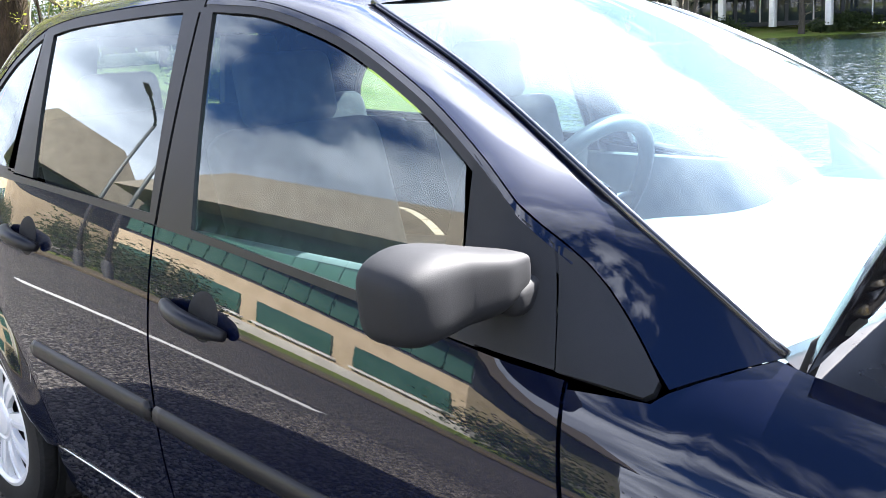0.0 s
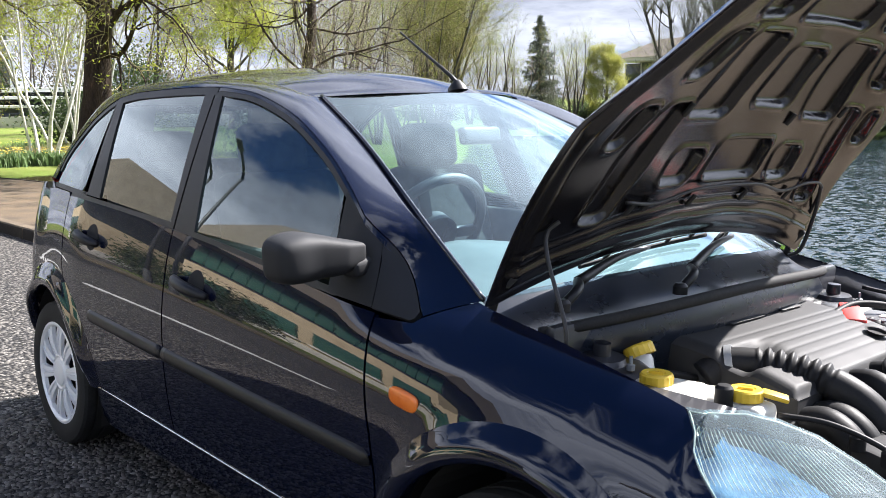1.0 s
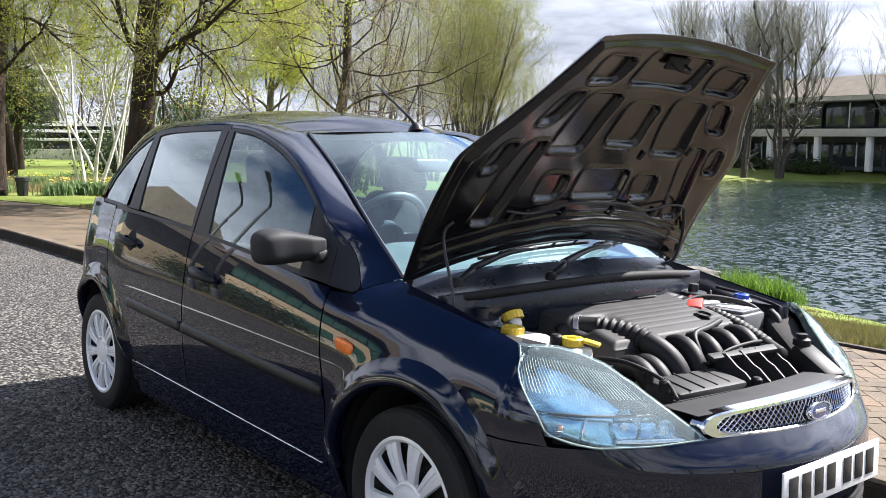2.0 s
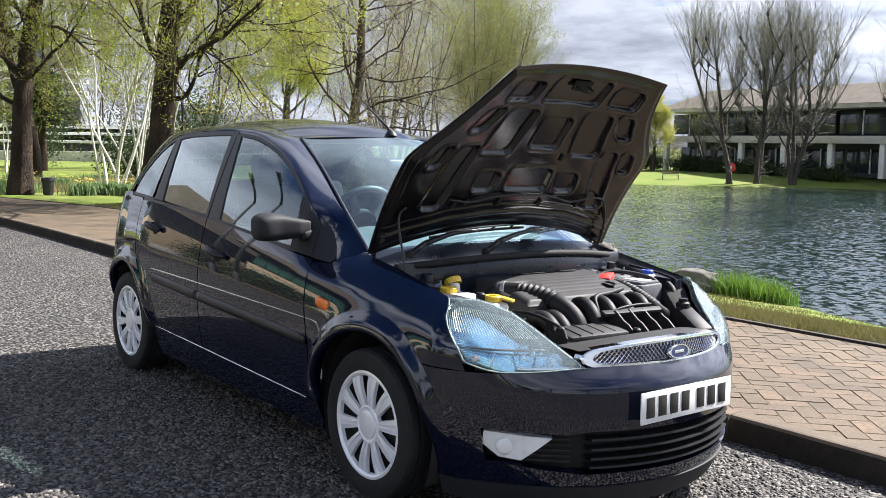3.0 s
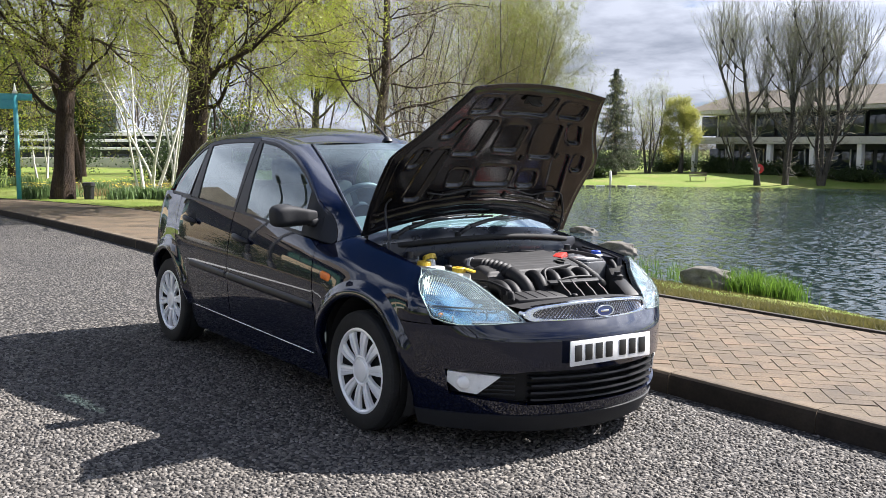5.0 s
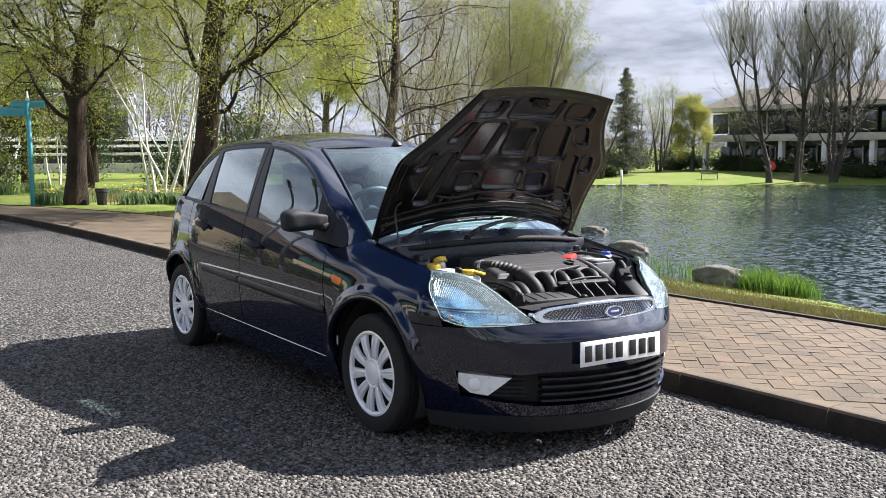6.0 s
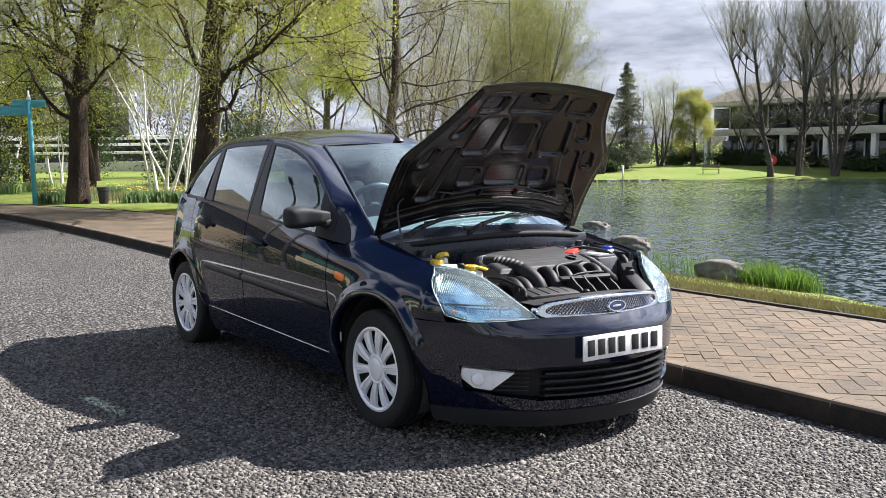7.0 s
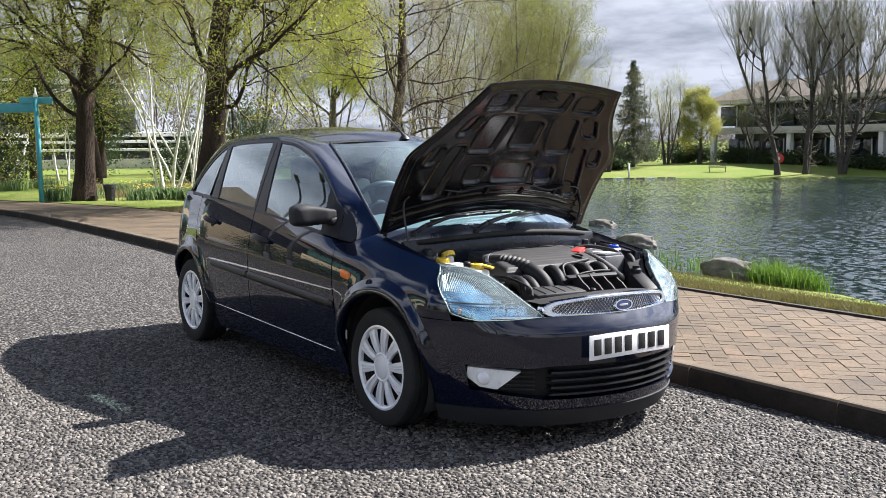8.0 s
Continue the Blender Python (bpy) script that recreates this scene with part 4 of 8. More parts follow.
def daffodils(at, r, n, seed, flowers=40):
    """A clump of strap leaves with a few yellow heads."""
    rng = np.random.default_rng(seed)
    t = thing("daffodil_clump", "clump of daffodils with green strap leaves", "flowers", (at[0], at[1], gz(*at)), group="daffodil clumps")
    b = rng.normal(0, r * 0.5, (n, 2))
    d = rng.normal(0, 0.35, (n, 2))
    h = rng.uniform(0.18, 0.38, n)
    w = 0.012
    z = np.zeros(n)
    side = np.stack([-d[:, 1], d[:, 0]], -1)
    side /= np.maximum(np.linalg.norm(side, axis=1, keepdims=True), 1e-6)
    p0, p1, p2 = (np.concatenate([b + d * h[:, None] * q, (h * f)[:, None]], 1) for q, f in ((0, 0), (0.35, 0.7), (0.9, 1.0)))
    S = np.concatenate([side * w, z[:, None]], 1)
    V = np.stack([p0 - S, p0 + S, p1 + S, p1 - S, p2], 1).reshape(-1, 3)
    F = []
    for i in range(n):
        o = 5 * i
        F += [(o, o + 1, o + 2, o + 3), (o + 3, o + 2, o + 4)]
    tagged(part("leaf_mass", mesh_of("leaf_mass", V, F, M_DAFF), t), kind="stuff")
    V, F = [], []
    for i in range(flowers):
        c = np.array((*rng.normal(0, r * 0.5, 2), rng.uniform(0.28, 0.4)))
        for k in range(6):
            a = 2 * math.pi * k / 6
            e = np.array((math.cos(a), math.sin(a), 0.25))
            o = len(V)
            V += [c, c + 0.03 * e + np.array((-0.012 * math.sin(a), 0.012 * math.cos(a), 0)), c + 0.045 * e, c + 0.03 * e - np.array((-0.012 * math.sin(a), 0.012 * math.cos(a), 0))]
            F.append((o, o + 1, o + 2, o + 3))
    tagged(part("bloom", mesh_of("bloom", V, F, M_PETAL), t, "yellow flower heads"), kind="stuff")


for k, (x, y, r) in enumerate([(-20.6, 2.65, 0.5), (-20.9, 3.3, 0.55), (-20.4, 2.35, 0.4), (-19.3, 4.15, 0.45), (-19.5, 4.6, 0.5), (-19.3, 5.0, 0.5), (-19.0, 5.4, 0.55), (-18.8, 5.9, 0.5), (-22.5, 4.6, 0.6), (-24.5, 6.2, 0.7), (-27, 2.6, 0.6), (-25.5, 4.4, 0.6), (-29, 4.0, 0.7), (-18.4, 5.3, 0.5), (-18.2, 6.3, 0.5)]):
    daffodils((x, y), r * 0.68, 240, 400 + k, 20)


def reeds(at, sx_, sy_, n, hgt, seed, label, name="reed_bed"):
    rng = np.random.default_rng(seed)
    t = thing(name, label, "reeds", (at[0], at[1], gz(*at)), kind="")
    x, y = rng.normal(0, sx_, n), rng.normal(0, sy_, n)
    z = land_z(at[0] + x, at[1] + y) - gz(*at)
    z = np.maximum(z, WATER_Z - 0.05 - gz(*at))
    b = np.stack([x, y, z], -1)
    d = rng.normal(0, 0.16, (n, 3)) + np.array((0, 0, 1))
    h = hgt * rng.uniform(0.55, 1.15, (n, 1))
    a = rng.uniform(0, 2 * np.pi, n)
    S = np.stack([np.cos(a), np.sin(a), 0 * a], -1) * 0.009
    bend = rng.normal(0, 0.18, (n, 3)) * np.array((1, 1, 0))
    p1, p2 = b + d * h * 0.6, b + d * h + bend * h
    V = np.stack([b - S, b + S, p1 + S * 0.8, p1 - S * 0.8, p2], 1).reshape(-1, 3)
    F = []
    for i in range(n):
        o = 5 * i
        F += [(o, o + 1, o + 2, o + 3), (o + 3, o + 2, o + 4)]
    tagged(part("blade_mass", mesh_of("blade_mass", V, F, M_REED), t), kind="stuff")


reeds((-9.25, 15.85), 0.42, 0.22, 1300, 0.56, 500, "bright green iris reeds at the water's edge")
reeds((-8.35, 15.70), 0.26, 0.20, 700, 0.44, 502, "bright green iris reeds at the water's edge")
reeds((-12.2, 17.0), 0.6, 0.3, 120, 0.42, 501, "sparse young reeds in the shallows")
reeds((-14.5, 18.2), 1.1, 0.5, 130, 0.28, 503, "sparse young reeds in the shallows")


def sedge(at, r, n, seed):
    """A low tuft of dry straw-coloured sedge."""
    rng = np.random.default_rng(seed)
    t = thing("sedge_tuft", "low tuft of dry straw-coloured sedge", "grass tuft", (at[0], at[1], gz(*at)), group="sedge tufts")
    b = np.concatenate([rng.normal(0, r * 0.5, (n, 2)), np.zeros((n, 1))], 1)
    d = rng.normal(0, 0.5, (n, 3)) * np.array((1, 1, 0)) + np.array((0, 0, 1))
    h = rng.uniform(0.12, 0.28, (n, 1))
    a = rng.uniform(0, 2 * np.pi, n)
    S = np.stack([np.cos(a), np.sin(a), 0 * a], -1) * 0.008
    V = np.stack([b - S, b + S, b + d * h], 1).reshape(-1, 3)
    tagged(part("blade_mass", mesh_of("blade_mass", V, np.arange(len(V)).reshape(-1, 3), M_STRAW), t), kind="stuff")


for k, (x, y) in enumerate([(-24.4, 5.6), (-23.9, 6.1), (-23.4, 6.5), (-24.9, 5.1), (-22.9, 7.0), (-25.4, 4.6), (-21.2, 4.3), (-22.2, 7.6)]):
    sedge((x, y), 0.55, 420, 520 + k)


def boulder(at, size, rz, seed, sink=0.3):
    bm = bmesh.new()
    bmesh.ops.create_icosphere(bm, subdivisions=4, radius=1.0)
    noise.seed_set(seed)
    for v in bm.verts:
        k = 1 + 0.24 * noise.noise(v.co * 1.3) + 0.14 * noise.noise(v.co * 3.1) + 0.07 * noise.noise(v.co * 7.0)
        v.co = Vector((v.co.x * size[0], v.co.y * size[1], v.co.z * size[2])) * k
    t = thing("boulder", "grey weathered boulder half sunk at the shore", "rock", (at[0], at[1], at[2]), rz, group="shore boulders", me=bm_mesh("boulder", bm, M_STONE, 60))
    return t


boulder((-10.4, 15.75, WATER_Z + 0.24), (0.72, 0.46, 0.36), 12, 1)
boulder((-17.3, 20.0, WATER_Z + 0.05), (0.72, 0.48, 0.36), 20, 2)
boulder((-23.5, 24.7, WATER_Z - 0.02), (0.66, 0.45, 0.27), 0, 3)

# rough grass along the bank and the lawn's edge
rng = np.random.default_rng(9)
n = 190000
x = rng.uniform(-16, 3.0, n)
y = path_y(x) + 0.01 + rng.exponential(4.2, n)
ok = (lake_distance(x, y) > 0.05) & (y < 16)
x, y = x[ok], y[ok]
z = land_z(x, y)
b = np.stack([x, y, z], -1)
h = rng.uniform(0.03, 0.08, (len(x), 1))
d = rng.normal(0, 0.4, (len(x), 3)) * np.array((1, 1, 0)) + np.array((0, 0, 1))
S = np.stack([np.cos(7 * x), np.sin(7 * x), 0 * x], -1) * 0.005
V = np.stack([b - S, b + S, b + d * h], 1).reshape(-1, 3)
tagged(new("grass", mesh_of("grass", V, np.arange(len(V)).reshape(-1, 3), M_BLADE)), "short rough grass along the lake bank", "grass", kind="stuff")

# ---- buildings and street furniture ----
def far_office(at, rz, bays, bay, label):
    """Two-storey concrete office: columns, set-back glazing, pale floor band, brown hipped roof."""
    t = thing("office_building", label, "building", (*at, -1.3), rz)
    L = bays * bay
    part("floor_band", box("floor_band", (L, 9.0, 0.75), M_STONEWALL, pose(L / 2, 4.5, 3.7), 0.03), t, "pale concrete floor band")
    part("eaves_band", box("eaves_band", (L + 1.0, 10.0, 0.5), M_STONEWALL, pose(L / 2, 4.5, 7.0), 0.03), t)
    part("core", box("core", (L - 2, 6.0, 6.9), M_DARKWALL, pose(L / 2, 6.0, 3.45), 0.02), t, "dark recessed wall")
    V = [(-0.6, -0.6, 7.2), (L + 0.6, -0.6, 7.2), (L + 0.6, 9.6, 7.2), (-0.6, 9.6, 7.2), (3.5, 4.0, 9.4), (L - 3.5, 4.0, 9.4), (L - 3.5, 5.0, 9.4), (3.5, 5.0, 9.4)]
    part("roof", mesh_of("roof", V, [(0, 1, 5, 4), (1, 2, 6, 5), (2, 3, 7, 6), (3, 0, 4, 7), (4, 5, 6, 7), (3, 2, 1, 0)], M_ROOF), t, "brown hipped roof")
    col = box("column", (0.55, 0.55, 3.4), M_WHITE, pose(0, 0, 1.7), 0.03)
    win = box("window", (bay * 0.44, 0.08, 2.3), M_WINDOW, None, 0.01)
    mull = box("mullion", (0.10, 0.14, 2.4), M_WHITE, None, 0.01)
    for k in range(bays + 1):
        part("column", col, t, m=pose(k * bay * 0.999, 0.6, 0))
    for k in range(bays):
        for z, dep in ((1.6, 2.9), (5.4, 1.4)):
            for h in (0.26, 0.74):
                part("window", win, t, m=pose((k + h) * bay, dep, z))
            part("mullion", mull, t, m=pose((k + 0.5) * bay, dep - 0.05, z))
    return t


far_office((-67.3, 87.3), -6.7, 9, 5.6, "long two-storey concrete office with white columns beyond the lake")


def terrace_office(at, rz, L):
    """Low white office of stacked terraces behind the lawn."""
    t = thing("terraced_office", "low white office with long stacked balcony bands", "building", (*at, gz(*at) - 0.2), rz)
    for k, (z, dep, hgt) in enumerate(((1.35, 0.0, 0.16), (1.85, 0.5, 0.16), (2.3, 1.0, 0.26), (4.7, 9.0, 0.22), (5.5, 9.2, 0.22), (6.2, 9.4, 0.34), (9.0, 9.5, 0.3))):
        run = L if k < 3 else L * 0.62
        part("white_band", box("white_band", (run, 1.2, hgt), M_WHITE, pose(run / 2, dep + 0.6, z), 0.03), t, "long white horizontal band")
    part("lower_wall", box("lower_wall", (L - 0.4, 8.0, 1.3), M_DARKWALL, pose(L / 2, 4.8, 0.65), 0.02), t)
    part("middle_wall", box("middle_wall", (L - 1.0, 6.0, 0.95), M_DARKWALL, pose(L / 2, 5.0, 1.75), 0.02), t)
    part("upper_wall", box("upper_wall", (L * 0.62 - 1.0, 5.0, 2.8), M_GREYGLASS, pose(L * 0.31, 13.0, 7.6), 0.02), t)
    part("upper_base", box("upper_base", (L * 0.62 - 1.4, 4.0, 5.8), M_GREYGLASS, pose(L * 0.31, 13.5, 3.2), 0.02), t)
    win = box("window", (1.5, 0.06, 0.8), M_WINDOW, None, 0.01)
    post = box("post", (0.10, 0.10, 1.1), M_WHITE, None, 0.01)
    for k in range(int(L / 2)):
        part("window", win, t, m=pose(1 + 2 * k, 0.78, 0.6))
        part("post", post, t, m=pose(2 * k, 0.45, 0.55))
        if k % 2 == 0:
            part("window", win, t, m=pose(1 + 2 * k, 1.97, 1.75))
    part("plinth_wall", box("plinth_wall", (L * 0.6, 0.25, 0.7), M_STONEWALL, pose(L * 0.7, -1.5, 0.45), 0.02), t, "grey low wall")


terrace_office((-64.0, -8.0), 68, 40)


def street_office(at, rz, bays, bay):
    """Tan stone and green glass office across the road."""
    t = thing("glass_office", "tan stone office with bands of green glass", "building", (*at, 0.35), rz)
    t.scale = (1, 1, 1.3)
    L = bays * bay
    part("body", box("body", (L, 10, 3.9), M_TAN, pose(L / 2, -5.2, 1.95), 0.03), t, "tan stone wall")
    part("plinth", box("plinth", (L + 0.2, 10.2, 0.7), M_STONEWALL, pose(L / 2, -5.2, 0.35), 0.02), t)
    part("upper_wall", box("upper_wall", (L, 9.6, 2.9), M_DARKWALL, pose(L / 2, -5.4, 5.3), 0.02), t, "dark upper wall")
    V = [(-0.9, 0.9, 6.5), (L + 0.9, 0.9, 6.5), (L + 0.9, -10.8, 6.5), (-0.9, -10.8, 6.5), (1.0, -3.0, 9.6), (L - 1.0, -3.0, 9.6), (L - 1.0, -7.5, 9.6), (1.0, -7.5, 9.6)]
    part("roof", mesh_of("roof", V, [(0, 4, 5, 1), (1, 5, 6, 2), (2, 6, 7, 3), (3, 7, 4, 0), (4, 7, 6, 5), (0, 1, 2, 3)], M_ROOF), t, "brown sloping roof")
    low = box("window", (bay * 0.78, 0.2, 1.55), M_GREENGLASS, None, 0.01)
    pane = box("pane", (bay * 0.235, 0.2, 2.0), M_GREENGLASS, None, 0.01)
    sill = box("sill", (bay * 0.84, 0.3, 0.18), M_WHITE, None, 0.02)
    for k in range(bays):
        part("window", low, t, m=pose((k + 0.5) * bay, -0.16, 1.95))
        part("sill", sill, t, m=pose((k + 0.5) * bay, -0.10, 1.02))
        for j in range(4):
            part("pane", pane, t, m=pose((k + 0.125 + 0.25 * j) * bay, -0.56, 5.2))


street_office((-34.0, -18.5), 0, 4, 5.0)
street_office((-62.0, -16.0), 8, 4, 5.0)
tagged(new("far_footway", box("far_footway", (140, 3.2, 0.12), M_SAND, pose(0, -9.6, 0.24), 0.02)), "brown paved footway across the road", "footway", kind="structure")
# bushes from x = -8 on are unseen, added to darken the car's reflections
for k, (x, y) in enumerate([(-19.5, -12.4), (-22.3, -12.8), (-25.0, -12.6), (-42, -12.5), (-38.5, -12.0), (-36, -12.5), (-8, -13), (-4, -14), (0, -14), (5, -13), (11, -14), (18, -12), (26, -13)]):
    bush("hedge", "dense dark green hedge bush across the road", (x, y), (2.2, 1.3, 1.7), 3000, M_SHRUB, 360 + k, 0.16, "hedge", "hedge")
# unseen trees added out of view, a dark horizon for the car to mirror
for k, (x, y) in enumerate([(14, -19), (24, -20), (34, -14), (42, -4), (44, 8), (36, 14), (0, -24)]):
    tree("tree", SP, (x, y), spreading(10, 0.28, kids=(14, 6, 5, 3)), 210 + k, M_BARK, M_TWIG_OLIVE, M_LEAF_SPRING, 7000, 0.10, 0.2, group="parkland trees")


def street_lamp(at, rz):
    t = thing("street_lamp", "dark grey street lamp with a short cranked head", "street lamp", (*at, 0.18), rz, group="street lamps")
    part("pole", tube_mesh("pole", [(0, 0, 0), (0, 0, 4.0), (0, 0, 7.2)], [0.08, 0.06, 0.045], M_LAMPPOST, 14), t)
    part("arm", tube_mesh("arm", spline([(0, 0, 7.1), (0.15, 0, 7.28), (0.7, 0, 7.5), (1.2, 0, 7.62)], 16), 0.04, M_LAMPPOST, 10), t)
    part("lamp_head", box("lamp_head", (0.55, 0.18, 0.09), M_LAMPPOST, pose(1.35, 0, 7.66, 0, -10, 0), 0.05, 3), t)
    part("base", lathe("base", [(0.13, 0), (0.13, 0.9), (0.09, 1.0)], M_LAMPPOST, 20, "z"), t)


street_lamp((-17.0, -9.2), 60)
street_lamp((-19.0, -9.5), 60)
street_lamp((9.0, -8.9), 90)


def sign_post(at, rz):
    t = thing("sign_post", "turquoise metal finger post with flat sign arms", "sign post", (*at, gz(*at) - 0.05), rz)
    part("post", tube_mesh("post", [(0, 0, 0), (0, 0, 2.55)], 0.055, M_TURQ, 14), t)
    part("finial", lathe("finial", [(0.055, 0), (0.06, 0.03), (0.03, 0.10), (0.012, 0.22), (0, 0.24)], M_WHITE, 14, "z", pose(0, 0, 2.55)), t, "pale pointed finial")
    part("sign_arm", box("sign_arm", (0.9, 0.05, 0.22), M_TURQ, pose(-0.5, 0, 2.30), 0.02), t)
    part("sign_arm", box("sign_arm", (0.75, 0.05, 0.16), M_TURQ, pose(0.0, 0.0, 2.47, 0, 0, 8), 0.02), t)


sign_post((-19.9, 1.98), 60)

t = thing("ground_light", "black floodlight standing on the grass by a trunk", "light", (-19.4, 3.45, gz(-19.4, 3.45) - 0.02))
part("body", lathe("body", [(0.10, 0), (0.11, 0.05), (0.13, 0.32), (0.15, 0.34), (0.15, 0.42), (0.12, 0.43), (0.0, 0.43)], M_BLACK, 24, "z"), t)
part("bracket", box("bracket", (0.30, 0.04, 0.10), M_BLACK, pose(0, 0, 0.05), 0.01), t)


def bench(at, rz):
    t = thing("park_bench", "dark wooden park bench on the far bank", "bench", (*at, gz(*at)), rz)
    slat = box("slat", (1.7, 0.09, 0.04), M_WOOD, None, 0.008)
    for k in range(4):
        part("slat", slat, t, m=pose(0, -0.18 + 0.12 * k, 0.45))
    for k in range(3):
        part("slat", slat, t, m=pose(0, 0.25 + 0.03 * k, 0.58 + 0.13 * k, 75, 0, 0))
    leg = box("leg", (0.07, 0.07, 0.45), M_WOOD, pose(0, 0, 0.225), 0.008)
    for x in (-0.75, 0.75):
        for y in (-0.2, 0.22):
            part("leg", leg, t, m=pose(x, y, 0))


bench((-54.2, 71.8), 40)
t = thing("lifebuoy_stand", "red lifebuoy housing on a post by the water", "lifebuoy", (-48.6, 73.6, gz(-48.6, 73.6)), 40)
part("post", tube_mesh("post", [(0, 0, 0), (0, 0, 1.5)], 0.06, M_WOOD, 10), t)
part("housing", lathe("housing", [(0.16, -0.08), (0.40, -0.10), (0.46, -0.04), (0.46, 0.06), (0.36, 0.10), (0.15, 0.08)], M_RED, 26, "y", pose(0, -0.1, 1.5)), t, "round red lifebuoy housing")
part("notice", box("notice", (0.22, 0.02, 0.30), M_WHITE, pose(0, -0.22, 1.5), 0.004), t, "white notice")
t = thing("depth_post", "white marker post at the waterline", "post", (-57.3, 62.6, WATER_Z - 0.2), 0)
part("post", tube_mesh("post", [(0, 0, 0), (0, 0, 1.5)], 0.10, M_WHITE, 12), t)
part("cap", lathe("cap", [(0.13, 0), (0.13, 0.08), (0, 0.12)], M_WHITE, 14, "z", pose(0, 0, 1.5)), t)
# low timber wall along the far bank
tb = thing("bank_wall", "low timber wall along the far bank", "wall", (-58.8, 58.6, WATER_Z - 0.1), 56)
for k in range(9):
    part("pile", box("pile", (0.8, 0.2, 0.20), M_WOOD if k % 3 else M_WHITE, pose(1.0 * k, 0, 0.06), 0.02), tb)
t = thing("picnic_slab", "flat grey stone slab on the lawn", "slab", (-30.5, 0.6, gz(-30.5, 0.6)), 20)
part("slab", box("slab", (2.4, 1.2, 0.22), M_STONE, pose(0, 0, 0.12), 0.04), t)
part("base", box("base", (2.0, 0.9, 0.1), M_STONE, pose(0, 0, 0.02), 0.02), t)
for k, (x, y) in enumerate([(-76, 86), (-73, 88), (-70, 90), (-79, 83), (-82, 80), (-85, 77), (-88, 73)]):
    bush("hedge", "dark clipped hedge beyond the far lawn", (x, y), (2.6, 1.6, 1.5), 1800, M_SHRUB, 420 + k, 0.24, "far hedge", "hedge")
for k, (x, y, h) in enumerate([(-74, 4, 5.0), (-78, 12, 5.5), (-76, 20, 5.0), (-80, 27, 5.5), (-74, 33, 4.5), (-82, 40, 5.0), (-95, 98, 3.2), (-90, 102, 3.0), (-86, 105, 3.4), (-81, 108, 3.0), (-76, 111, 3.2)]):
    bush("thicket", "tall tangled thicket of bare brown twigs", (x, y), (4.2, 3.2, h), 3200, M_THICKET, 440 + k, 0.22, "thickets", "thicket")

# ---- the car: surfaces ----
# The car stands with its nose to +x; the front axle is at x = 0, the rear axle at x = -2.486.
CAR = Vector((-1.13, 0.0, 0.0))
car = thing("hatchback_car", "glossy dark blue five-door hatchback with its bonnet propped open", "car", CAR)


car.matrix_basis = SLOPE @ Matrix.Translation(CAR)


def cpart(name, me, label="", parent=None):
    """A part of the car from a mesh given in the place's own coordinates."""
    me.transform(Matrix.Translation(-CAR))
    return part(name, me, parent or car, label)


def curve1(xs, ys):
    """A smooth curve through a few points (monotone cubic)."""
    xs, ys = np.array(xs, float), np.array(ys, float)
    h, dl = np.diff(xs), np.diff(ys) / np.diff(xs)
    m = np.zeros_like(xs)
    m[0], m[-1] = dl[0], dl[-1]
    for i in range(1, len(xs) - 1):
        m[i] = 0 if dl[i - 1] * dl[i] <= 0 else 2 * dl[i - 1] * dl[i] / (dl[i - 1] + dl[i])

    def f(x):
        x = np.clip(np.asarray(x, float), xs[0], xs[-1])
        i = np.clip(np.searchsorted(xs, x, side="right") - 1, 0, len(xs) - 2)
        t = (x - xs[i]) / h[i]
        return ys[i] * (1 + 2 * t) * (1 - t) ** 2 + ys[i + 1] * t * t * (3 - 2 * t) + h[i] * (m[i] * t * (1 - t) ** 2 + m[i + 1] * t * t * (t - 1))

    return f


def plan_outline():
    """Half of the car's outline seen from above, nose to tail, for the right-hand flank (y < 0)."""
    th = np.linspace(0, math.pi / 2, 260)[:-1]
    y = 0.80 * np.sin(th)
    front = np.stack([0.35 + 0.495 * np.maximum(0, 1 - (y / 0.80) ** 2) ** (1 / 1.4), y], -1)
    x = np.linspace(0.35, -2.70, 300)
    side = np.stack([x, 0.80 + 0.04 * smooth01(-x, -0.35, 0.35) - 0.03 * smooth01(-x, 2.15, 2.7)], -1)
    th = np.linspace(math.pi / 2, 0, 200)[1:]
    y = 0.81 * np.sin(th)
    rear = np.stack([-2.70 - 0.38 * np.maximum(0, 1 - (y / 0.81) ** 2.6) ** 0.5, y], -1)
    P = np.concatenate([front, side, rear])
    for _ in range(30):
        P[1:-1] = 0.25 * P[:-2] + 0.5 * P[1:-1] + 0.25 * P[2:]
    s = np.concatenate([[0], np.cumsum(np.linalg.norm(np.diff(P, axis=0), axis=1))])
    u = np.linspace(0, s[-1], 1500)
    return u, np.stack([np.interp(u, s, P[:, 0]), np.interp(u, s, P[:, 1])], -1)


U, PO = plan_outline()
TO = np.gradient(PO, U, axis=0)
for _ in range(12):
    TO[1:-1] = 0.25 * TO[:-2] + 0.5 * TO[1:-1] + 0.25 * TO[2:]
TO /= np.linalg.norm(TO, axis=1, keepdims=True)


def s_of_x(x):
    return np.interp(-np.asarray(x, float), -PO[:, 0], U)


NF = np.argmax(PO[:, 1] > 0.799)


def s_of_y(y):
    """Arc length on the nose at |y|."""
    return np.interp(np.asarray(y, float), PO[:NF, 1], U[:NF])


def belt(x):
    q = np.asarray(x, float) + 1.49
    return 0.962 - 0.0738 * q - 0.0243 * q * q


